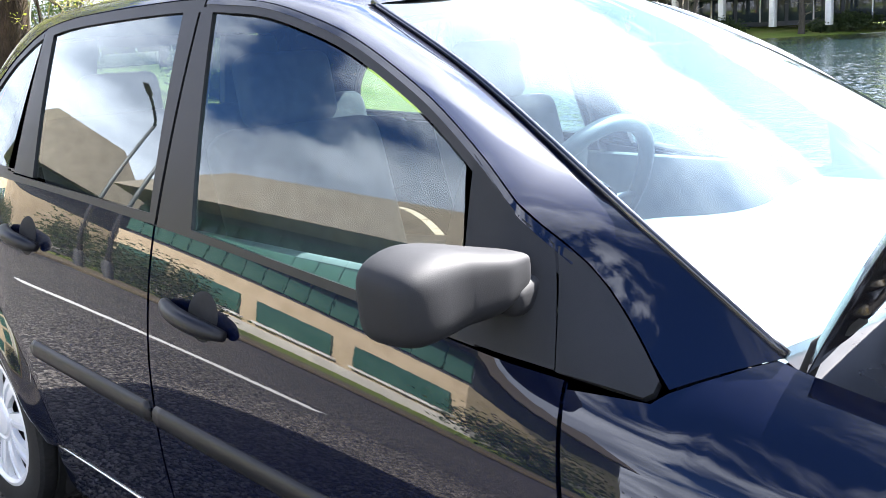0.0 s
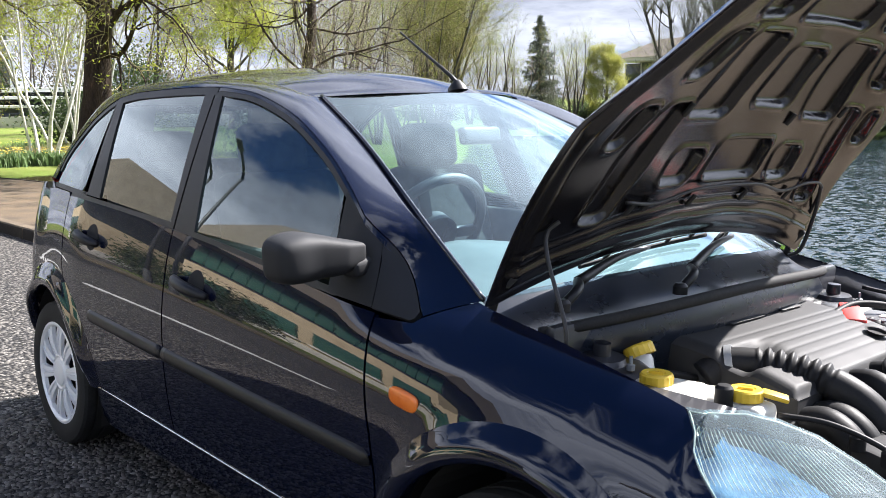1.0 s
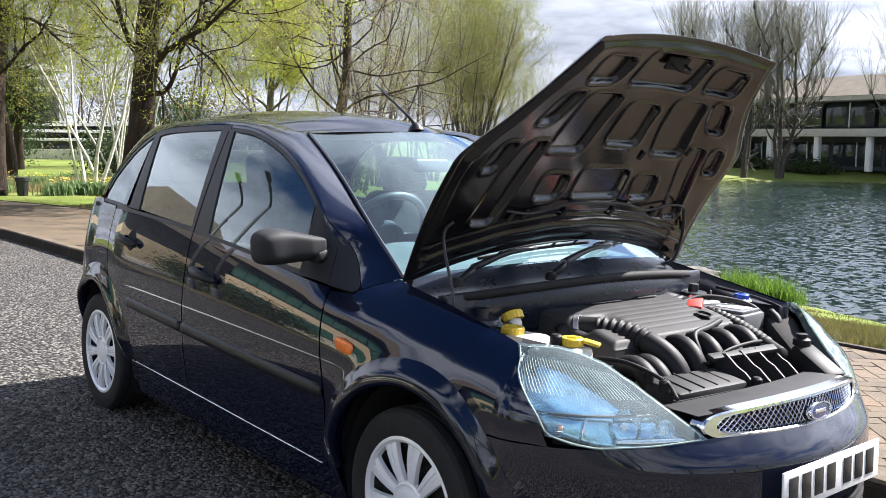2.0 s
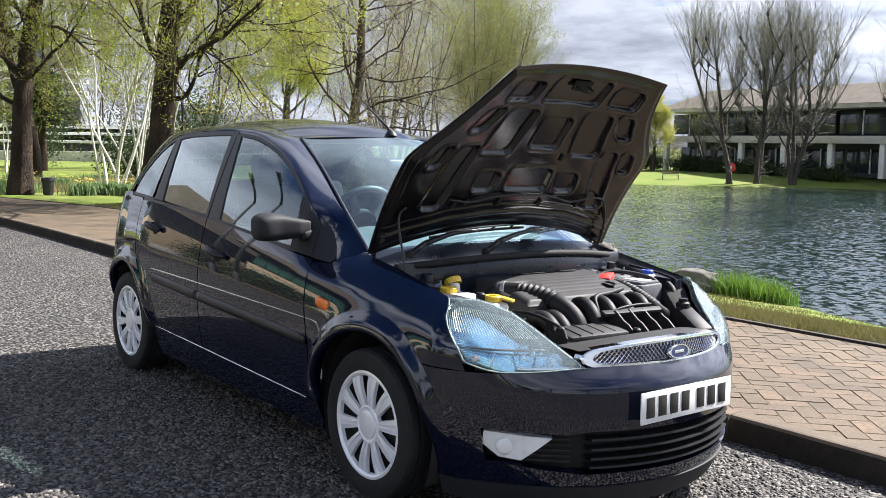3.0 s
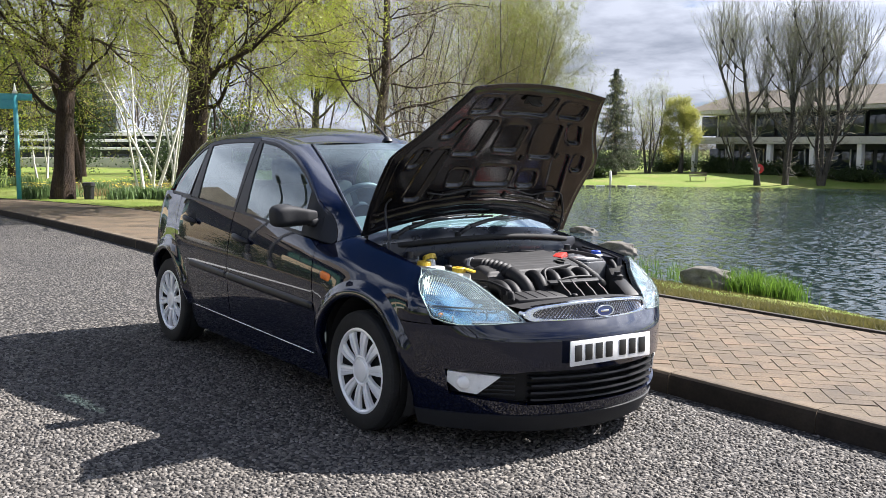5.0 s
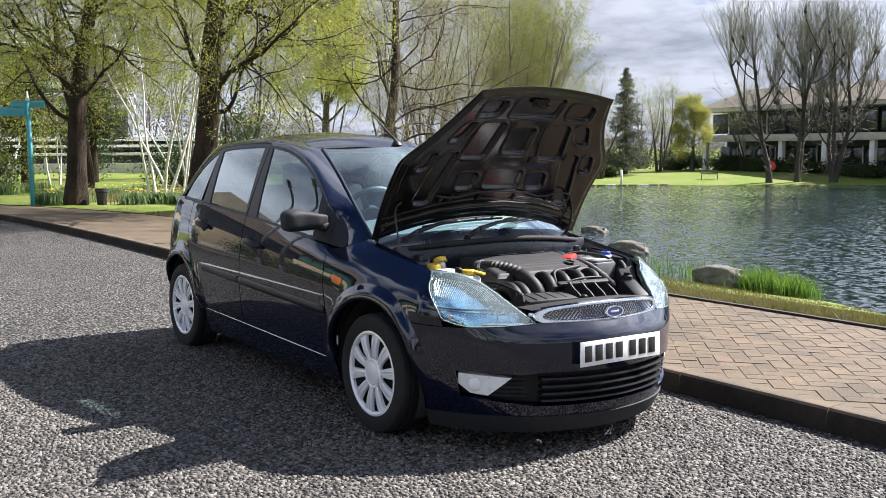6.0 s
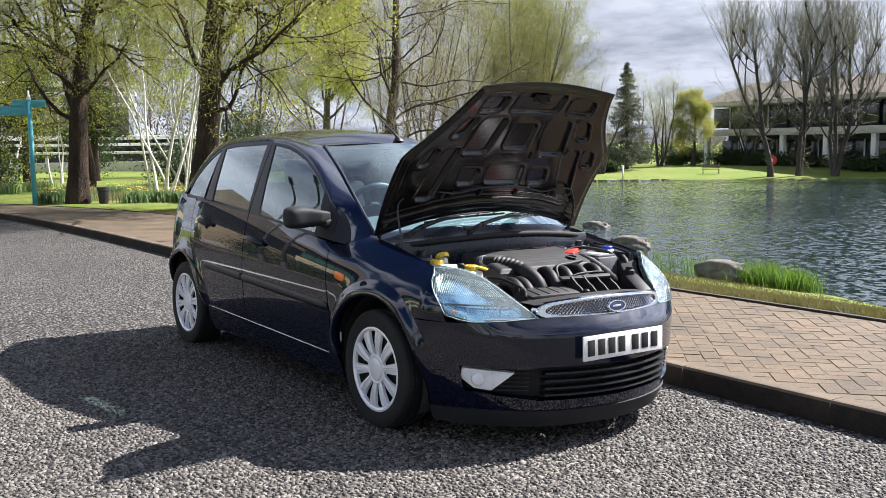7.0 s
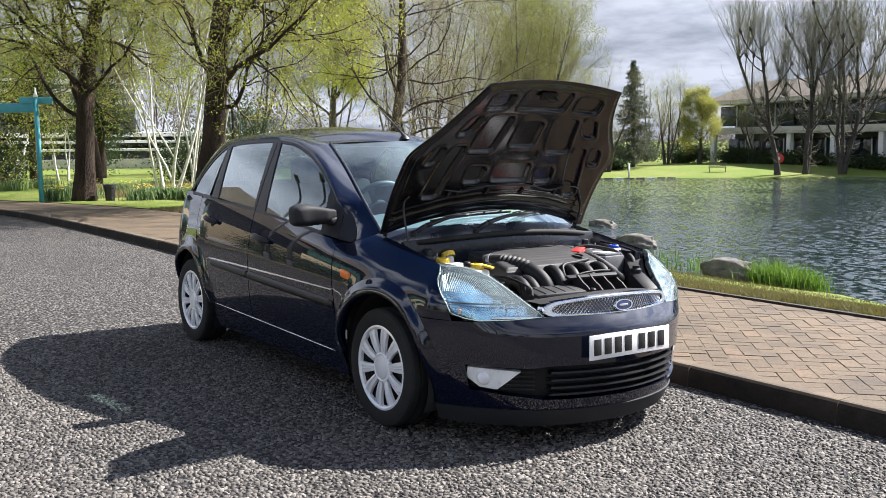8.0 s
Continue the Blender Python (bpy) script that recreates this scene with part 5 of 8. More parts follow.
nose_prof = curve1([0.05, 0.12, 0.20, 0.30, 0.42, 0.515, 0.535, 0.549, 0.585, 0.63, 0.68, 0.76, 0.86], [0.10, 0.055, 0.02, 0.0, 0.0, 0.003, 0.006, 0.013, 0.038, 0.075, 0.13, 0.26, 0.44])
tail_prof = curve1([0.1, 0.25, 0.35, 0.52, 0.58, 0.80, 1.0, 1.2, 1.38], [0.09, 0.03, 0.0, 0.0, 0.035, 0.05, 0.09, 0.19, 0.31])


def inset(s, z):
    """How far the skin lies inside the outline at arc length s and height z."""
    x = np.interp(s, U, PO[:, 0])
    zb = belt(x)
    low = 0.055 * np.clip((0.60 - z) / 0.38, 0, 2) ** 2
    mid = 0.06 * np.clip((z - 0.62) / (zb - 0.62), 0, 1) ** 2
    h = np.maximum(0, z - zb)
    zf = 0.80 - 0.133 * (np.clip(x, -0.3, 0.6) + 0.3)
    curl = smooth01(x, -0.62, -0.3) * 6.0 * np.maximum(0, z - zf) ** 2
    side = low + mid + 0.353 * h + 0.13 * h * h + curl
    for wx in (0.0, -2.486):
        r = np.hypot(x - wx, z - 0.29)
        side = side - 0.016 * np.exp(-((r - 0.36) / 0.05) ** 2) * smooth01(z, 0.2, 0.4)
    wf = 1 - smooth01(s, s_of_y(0.36), s_of_y(0.755))
    wr = smooth01(s, s_of_x(-2.78), U[-1] - 0.45)
    return side * (1 - wf) * (1 - wr) + nose_prof(z) * wf + tail_prof(z) * wr


def skin(s, z, off=0.0):
    """Point on the car's skin (right-hand flank) and its outward normal."""
    s, z = np.broadcast_arrays(np.asarray(s, float), np.asarray(z, float))

    def tn(tx, ty):
        return ty, -tx

    def at(s, z):
        x, y = np.interp(s, U, PO[:, 0]), np.interp(s, U, PO[:, 1])
        tx, ty = np.interp(s, U, TO[:, 0]), np.interp(s, U, TO[:, 1])
        d = inset(s, z)
        return np.stack([x - tn(tx, ty)[0] * d, -(y - tn(tx, ty)[1] * d), z], -1)

    e = 0.004
    p = at(s, z)
    n = np.cross(at(s + e, z) - at(s - e, z), at(s, z + e) - at(s, z - e))
    n /= np.linalg.norm(n, axis=-1, keepdims=True)
    out = np.stack([np.interp(s, U, TO[:, 1]), np.interp(s, U, TO[:, 0]), 0 * s], -1)
    flip = np.sign((n * out).sum(-1))[..., None]
    n = n * np.where(flip == 0, 1, flip)
    return p + off * n, n


def clip_cell(poly, x0, x1, z0, z1):
    for axis, lim, above in ((0, x0, True), (0, x1, False), (1, z0, True), (1, z1, False)):
        out = []
        for i in range(len(poly)):
            p, q = poly[i], poly[(i + 1) % len(poly)]
            pi, qi = (p[axis] >= lim) == above, (q[axis] >= lim) == above
            if pi:
                out.append(p)
            if pi != qi:
                t = (lim - p[axis]) / (q[axis] - p[axis])
                out.append((p[0] + t * (q[0] - p[0]), p[1] + t * (q[1] - p[1])))
        poly = out
        if len(poly) < 3:
            return []
    return poly


def dense(poly, step=0.02):
    out = []
    for i in range(len(poly)):
        p, q = np.array(poly[i], float), np.array(poly[(i + 1) % len(poly)], float)
        n = max(1, int(np.linalg.norm(q - p) / step))
        out += [tuple(p + (q - p) * k / n) for k in range(n)]
    return out


def panel(polys, step=0.03, flange=0.014, off=0.0, sides=(1,), thick=True):
    """Verts, faces, normals of panels cut from the skin. polys: outlines in (s, z). sides: 1 right-hand flank, -1 its mirror image."""
    V, F, N = [], [], []
    for poly in polys:
        poly = dense(poly)
        A = np.array(poly)
        key, pts, faces = {}, [], []
        for cx in np.arange(math.floor(A[:, 0].min() / step), math.ceil(A[:, 0].max() / step)):
            for cz in np.arange(math.floor(A[:, 1].min() / step), math.ceil(A[:, 1].max() / step)):
                c = clip_cell(poly, cx * step, (cx + 1) * step, cz * step, (cz + 1) * step)
                if len(c) < 3:
                    continue
                f = []
                for p in c:
                    k = (round(p[0] * 2e4), round(p[1] * 2e4))
                    if k not in key:
                        key[k] = len(pts)
                        pts.append(p)
                    if not f or f[-1] != key[k]:
                        f.append(key[k])
                if len(f) > 2 and f[0] == f[-1]:
                    f.pop()
                if len(set(f)) > 2 and len(set(f)) == len(f):
                    faces.append(f)
        pts = np.array(pts)
        P, n = skin(pts[:, 0], pts[:, 1], off)
        count = {}
        for f in faces:
            for a, b in zip(f, f[1:] + f[:1]):
                count[(a, b)] = count.get((a, b), 0) + 1
        rim = [(a, b) for (a, b) in count if (b, a) not in count]
        for sgn in sides:
            m = np.array((1, sgn, 1))
            o = len(V)
            V += list(P * m)
            N += list(n * m)
            # winding follows the outward normal
            g = faces[len(faces) // 2]
            w = np.cross(P[g[1]] - P[g[0]], P[g[2]] - P[g[0]]).dot(n[g[0]])
            fl = (w < 0) != (sgn < 0)
            F += [[i + o for i in (f[::-1] if fl else f)] for f in faces]
            if thick:
                for a, b in rim:
                    e = P[b] - P[a]
                    q = np.cross(e, n[a])
                    q /= max(np.linalg.norm(q), 1e-9)
                    q = q * (1 if w > 0 else -1)
                    i0 = len(V)
                    V += list(np.array([P[a], P[b], P[b] - flange * n[b], P[a] - flange * n[a]]) * m)
                    N += [q * m] * 4
                    quad = [i0, i0 + 1, i0 + 2, i0 + 3]
                    F.append(quad if fl else quad[::-1])
    return V, F, N


def panel_mesh(name, polys, mat, **kw):
    V, F, N = panel(polys, **kw)
    return mesh_of(name, V, F, mat, True, N)


def sx(pts):
    """Side outline given in (x, z) to (s, z)."""
    return [(float(s_of_x(x)), z) for x, z in pts]


def arc(cx, cz, r, a0, a1, n=24):
    return [(cx + r * math.cos(radians(a0 + (a1 - a0) * k / n)), cz + r * math.sin(radians(a0 + (a1 - a0) * k / n))) for k in range(n + 1)]


def ribbon(name, A, B, mat, n=6, bulge=0.0, outward=(0, -1, 0.6), sides=(1,), thick=0.012):
    """A strip between two 3D curves, bowed outward, with turned-in edges."""
    A, B = np.array(A, float), np.array(B, float)
    o = np.array(outward, float)
    o /= np.linalg.norm(o)
    V, F = [], []
    for sgn in sides:
        base = len(V)
        cols = [A - thick * o] + [A + (B - A) * k / n + o * bulge * 4 * (k / n) * (1 - k / n) for k in range(n + 1)] + [B - thick * o]
        m = len(A)
        for c in cols:
            V += [tuple(p * np.array((1, sgn, 1))) for p in c]
        for k in range(len(cols) - 1):
            for i in range(m - 1):
                q = (base + k * m + i, base + k * m + i + 1, base + (k + 1) * m + i + 1, base + (k + 1) * m + i)
                F.append(q if sgn > 0 else q[::-1])
    me = mesh_of(name, V, F, mat, True)
    me.set_sharp_from_angle(angle=radians(50))
    return me


# ---- the car: materials ----
def paint_material():
    m, nt, p = material("blue_black_paint")
    n = noise_node(nt, 900.0, 1.0)
    c = ramp(nt, n.outputs[0], [(0.35, (0.0003, 0.0012, 0.0062)), (0.75, (0.0007, 0.0036, 0.024))])
    nt.links.new(c.outputs[0], p.inputs["Base Color"])
    p.inputs["Metallic"].default_value = 0.0
    p.inputs["Specular IOR Level"].default_value = 0.05
    p.inputs["Roughness"].default_value = 0.42
    p.inputs["Coat Weight"].default_value = 1.0
    dirt = noise_node(nt, 2.5, 6.0)
    cr = ramp(nt, dirt.outputs[0], [(0.4, (0.006, 0.006, 0.006)), (0.8, (0.035, 0.035, 0.035))])
    nt.links.new(cr.outputs[0], p.inputs["Coat Roughness"])
    p.inputs["Coat IOR"].default_value = 1.59
    peel = noise_node(nt, 60.0, 2.0)
    b = nt.nodes.new("ShaderNodeBump")
    b.inputs["Strength"].default_value, b.inputs["Distance"].default_value = 0.02, 0.001
    nt.links.new(peel.outputs[0], b.inputs["Height"])
    nt.links.new(b.outputs[0], p.inputs["Coat Normal"])
    return m


M_PAINT = paint_material()
M_GLASS = glass("side_glass", (0.62, 0.76, 0.74), gain=2.7, dust=0.015)
# windscreen gloss tinted blue, painting the sky's colour into its reflections
M_SCREEN = glass("windscreen_glass", (0.74, 0.92, 0.95), gain=2.1, dust=0.03, sheen=(0.82, 0.96, 1.0))
M_QUARTERGLASS = glass("quarter_glass", (0.36, 0.43, 0.43), gain=1.4, dust=0.03)
M_TAILGLASS = glass("rear_glass", (0.30, 0.36, 0.36), gain=2.4, dust=0.05)
M_TRIM = surf("black_trim", (0.008, 0.008, 0.009), (0.016, 0.016, 0.018), 12.0, 0.40, fine=500.0, bump_s=0.08, bump_d=0.0005, spec=0.3)
M_TRIM_GREY = surf("grained_grey_plastic", (0.009, 0.010, 0.012), (0.018, 0.019, 0.022), 9.0, 0.68, fine=600.0, bump_s=0.3, bump_d=0.0008, spec=0.35)
M_RUBBER = surf("rubber", (0.011, 0.011, 0.0112), (0.024, 0.024, 0.0238), 15.0, 0.75, fine=120.0, bump_s=0.2, bump_d=0.001, spec=0.25)
M_CHROME = surf("chrome", (0.72, 0.74, 0.78), (0.86, 0.87, 0.89), 9.0, 0.12, metal=1.0, bump_s=0, rough_var=0.05)
M_SILVER = surf("silver_wheel_paint", (0.74, 0.75, 0.77), (0.86, 0.87, 0.88), 9.0, 0.32, metal=0.15, fine=300.0, bump_s=0.03, coat=0.5)
M_BAY = surf("bay_paint", (0.006, 0.007, 0.012), (0.020, 0.020, 0.024), 8.0, 0.4, bump_s=0.1, coat=0.3)
M_DARK = surf("underbody", (0.008, 0.008, 0.008), (0.02, 0.019, 0.018), 6.0, 0.9)

# ---- the car: flank panels ----
GAP = 0.004
RAIL_C = curve1([-2.615, -2.58, -2.50, -2.38, -2.2, -2.0, -1.6, -1.35, -1.1, -0.85, -0.675, -0.54, -0.44, -0.35],
                [1.045, 1.135, 1.220, 1.305, 1.372, 1.393, 1.403, 1.389, 1.335, 1.232, 1.126, 1.018, 0.936, 0.872])
door_f = [(-0.478, 0.862), (-0.455, 0.75), (-0.418, 0.60), (-0.402, 0.50), (-0.408, 0.38), (-0.425, 0.292)]
door_m = [(-1.490, 0.957), (-1.478, 0.80), (-1.470, 0.60), (-1.468, 0.40), (-1.470, 0.314)]
door_r = [(-2.375, 1.000), (-2.372, 0.86), (-2.345, 0.73), *arc(-2.486, 0.29, 0.415, 62, 8, 10), (-2.072, 0.330)]


def shift(pts, dx):
    return [(x + dx, z) for x, z in pts]


def belt_run(x0, x1, dz, n=14):
    return [(x, float(belt(x)) + dz) for x in np.linspace(x0, x1, n)]


both = (1, -1)
for sgn in both:
    cpart("front_door", panel_mesh("front_door", [sx(shift(door_f, -GAP) + shift(door_m, GAP)[::-1] + belt_run(-1.485, -0.485, -0.004)[1:-1])], M_PAINT, sides=(sgn,)))
    cpart("rear_door", panel_mesh("rear_door", [sx(shift(door_m, -GAP) + shift(door_r, GAP)[::-1] + belt_run(-2.37, -1.495, -0.004)[1:-1])], M_PAINT, sides=(sgn,)))
    fender = [(-0.345, 0.868), (-0.36, 0.856), (-0.474, 0.853)] + shift(door_f, GAP)[1:] + [(-0.425 + GAP, 0.20), (-0.350, 0.20)] + arc(0, 0.29, 0.362, 180, 46, 30)
    fender += [(0.272, 0.586), (0.43, 0.583), (0.475, 0.580), (0.468, 0.60), (0.452, 0.65), (0.40, 0.72), (0.345, 0.772), (0.300, 0.806)]
    fender += [(x, 0.868 - (0.205 if x > 0 else 0.17) * x) for x in np.linspace(0.27, -0.20, 12)] + [(-0.240, 0.910), (-0.275, 0.897), (-0.31, 0.884)]
    cpart("fender", panel_mesh("fender", [sx(fender)], M_PAINT, sides=(sgn,)))
    quarter = shift(door_r, -GAP)[:3] + arc(-2.486, 0.29, 0.412, 62, 30, 6) + arc(-2.486, 0.29, 0.362, 30, 200, 30) + [(-2.88, 0.24), (-2.92, 0.53), (-3.0, 0.60), (-3.02, 1.00), (-2.80, 1.03), (-2.62, 1.04)]
    quarter += belt_run(-2.60, -2.38, 0.004)[1:-1]
    cpart("rear_quarter", panel_mesh("rear_quarter", [sx(quarter)], M_PAINT, sides=(sgn,)))
    sill = [(-0.36, 0.195), (-0.425, 0.284), (-2.072, 0.321), (-2.12, 0.195), (-2.10, 0.165), (-0.37, 0.165)]
    cpart("sill", panel_mesh("sill", [sx(sill)], M_PAINT, sides=(sgn,)))

# ---- nose ----
half = lambda ys, zs: [(float(s_of_y(y)), z) for y, z in zip(ys, zs)]
s_arch = lambda z: float(s_of_x(0.355 - 0.5 * (z - 0.29) ** 2 if z < 0.32 else math.sqrt(max(0.0, 0.362 ** 2 - (z - 0.29) ** 2))))
fog_out, fog_in = float(s_of_y(0.705)), float(s_of_y(0.47))
bump_top = [(0, 0.603), (float(s_of_y(0.41)), 0.598), (float(s_of_y(0.55)), 0.584), (float(s_of_y(0.66)), 0.579), (float(s_of_x(0.475)), 0.579), (float(s_of_x(0.272)), 0.580)]
bumper_polys = [
    bump_top + [(s_arch(z), z) for z in np.linspace(0.52, 0.385, 8)] + [(fog_out, 0.385), (fog_in, 0.375), (float(s_of_y(0.40)), 0.385), (0, 0.385)],
    [(fog_out, 0.385)] + [(s_arch(z), z) for z in np.linspace(0.385, 0.185, 9)] + [(fog_out + 0.03, 0.185), (fog_out - 0.02, 0.27)],
    [(0, 0.232), (float(s_of_y(0.42)), 0.232), (fog_in, 0.24), (fog_out - 0.02, 0.27), (fog_out + 0.03, 0.185), (0, 0.185)],
]
cpart("front_bumper", panel_mesh("front_bumper", bumper_polys, M_PAINT, sides=both, flange=0.03))
cpart("bumper_lip", panel_mesh("bumper_lip", [[(0, 0.182), (fog_out, 0.182), (float(s_of_x(0.37)), 0.182), (float(s_of_x(0.375)), 0.115), (fog_out, 0.105), (0, 0.105)]], M_TRIM_GREY, sides=both, off=0.006), "matt black lower lip")

# ---- roof, pillars, screen ----
rail_x = np.linspace(-0.345, -2.612, 60)
rail = resample(skin(s_of_x(np.linspace(-0.345, -2.612, 300)), RAIL_C(np.linspace(-0.345, -2.612, 300)))[0], 60)
edge_in = np.concatenate([spline([(-0.240, -0.662, 0.912), (-0.50, -0.605, 1.052), (-0.85, -0.52, 1.235), (-1.19, -0.43, 1.370)], 26),
                          spline([(-1.19, -0.43, 1.370), (-1.45, -0.455, 1.412), (-2.0, -0.465, 1.428), (-2.5, -0.45, 1.405), (-2.80, -0.43, 1.352), (-2.92, -0.53, 1.15), (-3.0, -0.60, 1.0)], 45)[1:]])
roof_edge = edge_in
edge_in = resample(edge_in, 60)
for sgn in both:
    cpart("side_frame", ribbon("side_frame", rail, edge_in, M_PAINT, 8, 0.004 + 0.018 * smooth01(np.arange(60), 2, 22)[:, None], (0, -1, 0.9), (sgn,)))


def screen_point(u, v):
    """The windscreen: u 0 at the base to 1 at the roof, v -1 to 1 across."""
    e = edge_at(u)
    c = np.stack([-0.13 - 0.855 * u, 0 * u, 0.945 + 0.444 * u + 0.03 * 4 * u * (1 - u)], -1)
    p = c + (e * np.array((1, 0, 1)) - c * np.array((1, 0, 1))) * np.abs(v)[..., None] ** 2.2
    p[..., 1] = e[..., 1] * -v
    return p


EDGE = spline([(-0.240, -0.662, 0.912), (-0.50, -0.605, 1.052), (-0.85, -0.52, 1.235), (-1.19, -0.43, 1.370)], 40)
edge_at = lambda u: np.stack([np.interp(u, np.linspace(0, 1, 40), EDGE[:, k]) for k in range(3)], -1)


M_SEAL = surf("screen_rubber", (0.010, 0.011, 0.014), (0.022, 0.024, 0.03), 20.0, 0.16, bump_s=0.02, spec=0.9)
for sgn in both:
    cpart("screen_seal", tube_mesh("screen_seal", (EDGE + np.array((0.002, 0.004, 0.004))) * np.array((1, sgn, 1)), 0.0065, M_SEAL, 8), "glossy black windscreen seal")


def grid_mesh(name, fn, nu, nv, mat, smooth=True, u=(0, 1), v=(-1, 1), thick=0.0):
    uu, vv = np.meshgrid(np.linspace(*u, nu), np.linspace(*v, nv), indexing="ij")
    P = fn(uu, vv).reshape(-1, 3)
    I = np.arange(nu * nv).reshape(nu, nv)
    F = np.stack([I[:-1, :-1], I[1:, :-1], I[1:, 1:], I[:-1, 1:]], -1).reshape(-1, 4)
    return mesh_of(name, P, F, mat, smooth)


cpart("windscreen", grid_mesh("windscreen", screen_point, 14, 25, M_SCREEN, v=(1, -1)), "clear windscreen mirroring clouds")
roof_back = lambda v: np.stack([-2.86 + 0.06 * np.abs(v) ** 2, -0.42 * v, 1.385 - 0.04 * np.abs(v) ** 2], -1)


def roof_point(u, v):
    a = screen_point(np.ones_like(u), v)
    b = roof_back(v)
    e = np.stack([np.interp(a[..., 0] + (b[..., 0] - a[..., 0]) * u, roof_edge[::-1, 0], roof_edge[::-1, k]) for k in range(3)], -1)
    x = a[..., 0] + (b[..., 0] - a[..., 0]) * u
    crown = 0.030 + 0.035 * np.sin(np.pi * np.clip(u, 0, 1)) ** 0.8
    crown = crown * (1 - (1 - smooth01(u, 0, 0.12)) * 0.45)
    z = e[..., 2] + crown * (1 - np.abs(v) ** 2.2)
    z = np.where(u < 0.15, a[..., 2] * (1 - smooth01(u, 0, 0.15)) + z * smooth01(u, 0, 0.15), z)
    return np.stack([x, e[..., 1] * -v * 1.0, z], -1)


cpart("roof", grid_mesh("roof", roof_point, 40, 31, M_PAINT, v=(1, -1)), "glossy dark blue roof skin")

# ---- the car: glass, door frames and trim ----
def off_curve(pts, d):
    """A side curve moved d to its left-hand side."""
    P = np.array(pts, float)
    T = np.gradient(P, axis=0)
    T /= np.linalg.norm(T, axis=1, keepdims=True)
    return [tuple(p) for p in P + d * np.stack([-T[:, 1], T[:, 0]], -1)]


def rail_run(x0, x1, inner, n=30):
    xs = np.linspace(x0, x1, n)
    return off_curve([(x, float(RAIL_C(x))) for x in xs], inner)


def strip_poly(a, b):
    return sx(list(a) + list(b)[::-1])


glass_f = [(-0.66, 0.893), (-1.36, 0.962), (-1.470, 1.372)] + [(x, float(RAIL_C(x)) - 0.03) for x in np.linspace(-1.50, -1.40, 3)][2:] + rail_run(-1.36, -0.70, -0.030, 16) 
glass_r = [(-1.515, 0.978), (-2.085, 1.017), (-2.165, 1.347)] + rail_run(-2.05, -1.62, -0.028, 10) + [(-1.575, 1.374)]
glass_q = [(-2.245, 1.022), (-2.585, 1.030)] + rail_run(-2.598, -2.26, -0.020, 18)[1:] + [(-2.225, 1.348)]
for sgn in both:
    for nm, pts, mat in (("front_door_glass", glass_f, M_GLASS), ("rear_door_glass", glass_r, M_GLASS), ("quarter_glass", glass_q, M_QUARTERGLASS)):
        cpart(nm, panel_mesh(nm, [sx(pts)], mat, off=-0.006, sides=(sgn,), thick=False))
    # black frames round the panes
    f_out, f_in = rail_run(-0.52, -1.495, 0.002, 40), rail_run(-0.52, -1.495, 0.026, 40)
    ff = [strip_poly(f_out, f_in), sx([(-1.36, 0.955), (-1.485, 0.963), (-1.512, 1.385), (-1.470, 1.380)]), sx([(-0.63, 0.880), (-1.485, 0.958), (-1.485, 0.974), (-0.63, 0.897)])]
    cpart("door_frame_edge", panel_mesh("door_frame_edge", [strip_poly(f_out, rail_run(-0.52, -1.495, 0.012, 40))], M_PAINT, off=0.001, sides=(sgn,)), "painted upper door edge")
    cpart("front_window_frame", panel_mesh("front_window_frame", ff, M_TRIM, off=-0.001, sides=(sgn,)), "satin black window frame")
    r_out, r_in = rail_run(-1.505, -2.215, 0.002, 30), rail_run(-1.505, -2.215, 0.026, 30)
    rf = [strip_poly(r_out, r_in), sx([(-1.495, 0.962), (-1.518, 0.964), (-1.578, 1.380), (-1.520, 1.390)]), sx([(-1.495, 0.960), (-2.37, 1.002), (-2.37, 1.022), (-1.495, 0.979)]),
          sx([(-2.083, 1.012), (-2.20, 1.018), (-2.222, 1.362), (-2.163, 1.352)])]
    cpart("rear_window_frame", panel_mesh("rear_window_frame", rf, M_TRIM, off=-0.001, sides=(sgn,)), "satin black window frame")
    q_out, q_in = rail_run(-2.22, -2.60, 0.004, 26), rail_run(-2.22, -2.60, 0.021, 26)
    qf = [strip_poly(q_out, q_in), sx([(-2.205, 1.018), (-2.247, 1.020), (-2.228, 1.355), (-2.226, 1.362)]), sx([(-2.205, 1.008), (-2.605, 1.024), (-2.60, 1.040), (-2.205, 1.026)])]
    cpart("quarter_window_frame", panel_mesh("quarter_window_frame", qf, M_TRIM, off=-0.002, sides=(sgn,)), "satin black window seal")
    cpart("mirror_mount_panel", panel_mesh("mirror_mount_panel", [sx([(-0.499, 0.871), (-0.660, 0.886), (-0.700, 1.134), (-0.553, 1.019)])], M_TRIM_GREY, off=0.001, sides=(sgn,)), "grained grey plastic sail panel")
    cpart("corner_trim", panel_mesh("corner_trim", [sx([(-0.4965, 0.869), (-0.40, 0.862), (-0.372, 0.860), (-0.362, 0.866), (-0.362, 0.878)] + rail_run(-0.37, -0.535, 0.002, 12) + [(-0.549, 1.016)])], M_TRIM_GREY, off=0.001, sides=(sgn,)), "grained grey triangular plastic trim")
    cpart("pillar_lining", panel_mesh("pillar_lining", [sx([(-0.34, 0.845), (-0.74, 0.87), (-0.735, 1.16), (-0.69, 1.150), (-0.55, 1.048), (-0.42, 0.950), (-0.35, 0.895)])], M_DARK, off=-0.022, sides=(sgn,), thick=False), "dark lining behind the corner trim")
    # rubbing strips, one on each door
    sz = lambda x: 0.538 - 0.036 * (x + 0.42) + 0.012 * (x + 0.42) * (x + 2.0) * 0.2
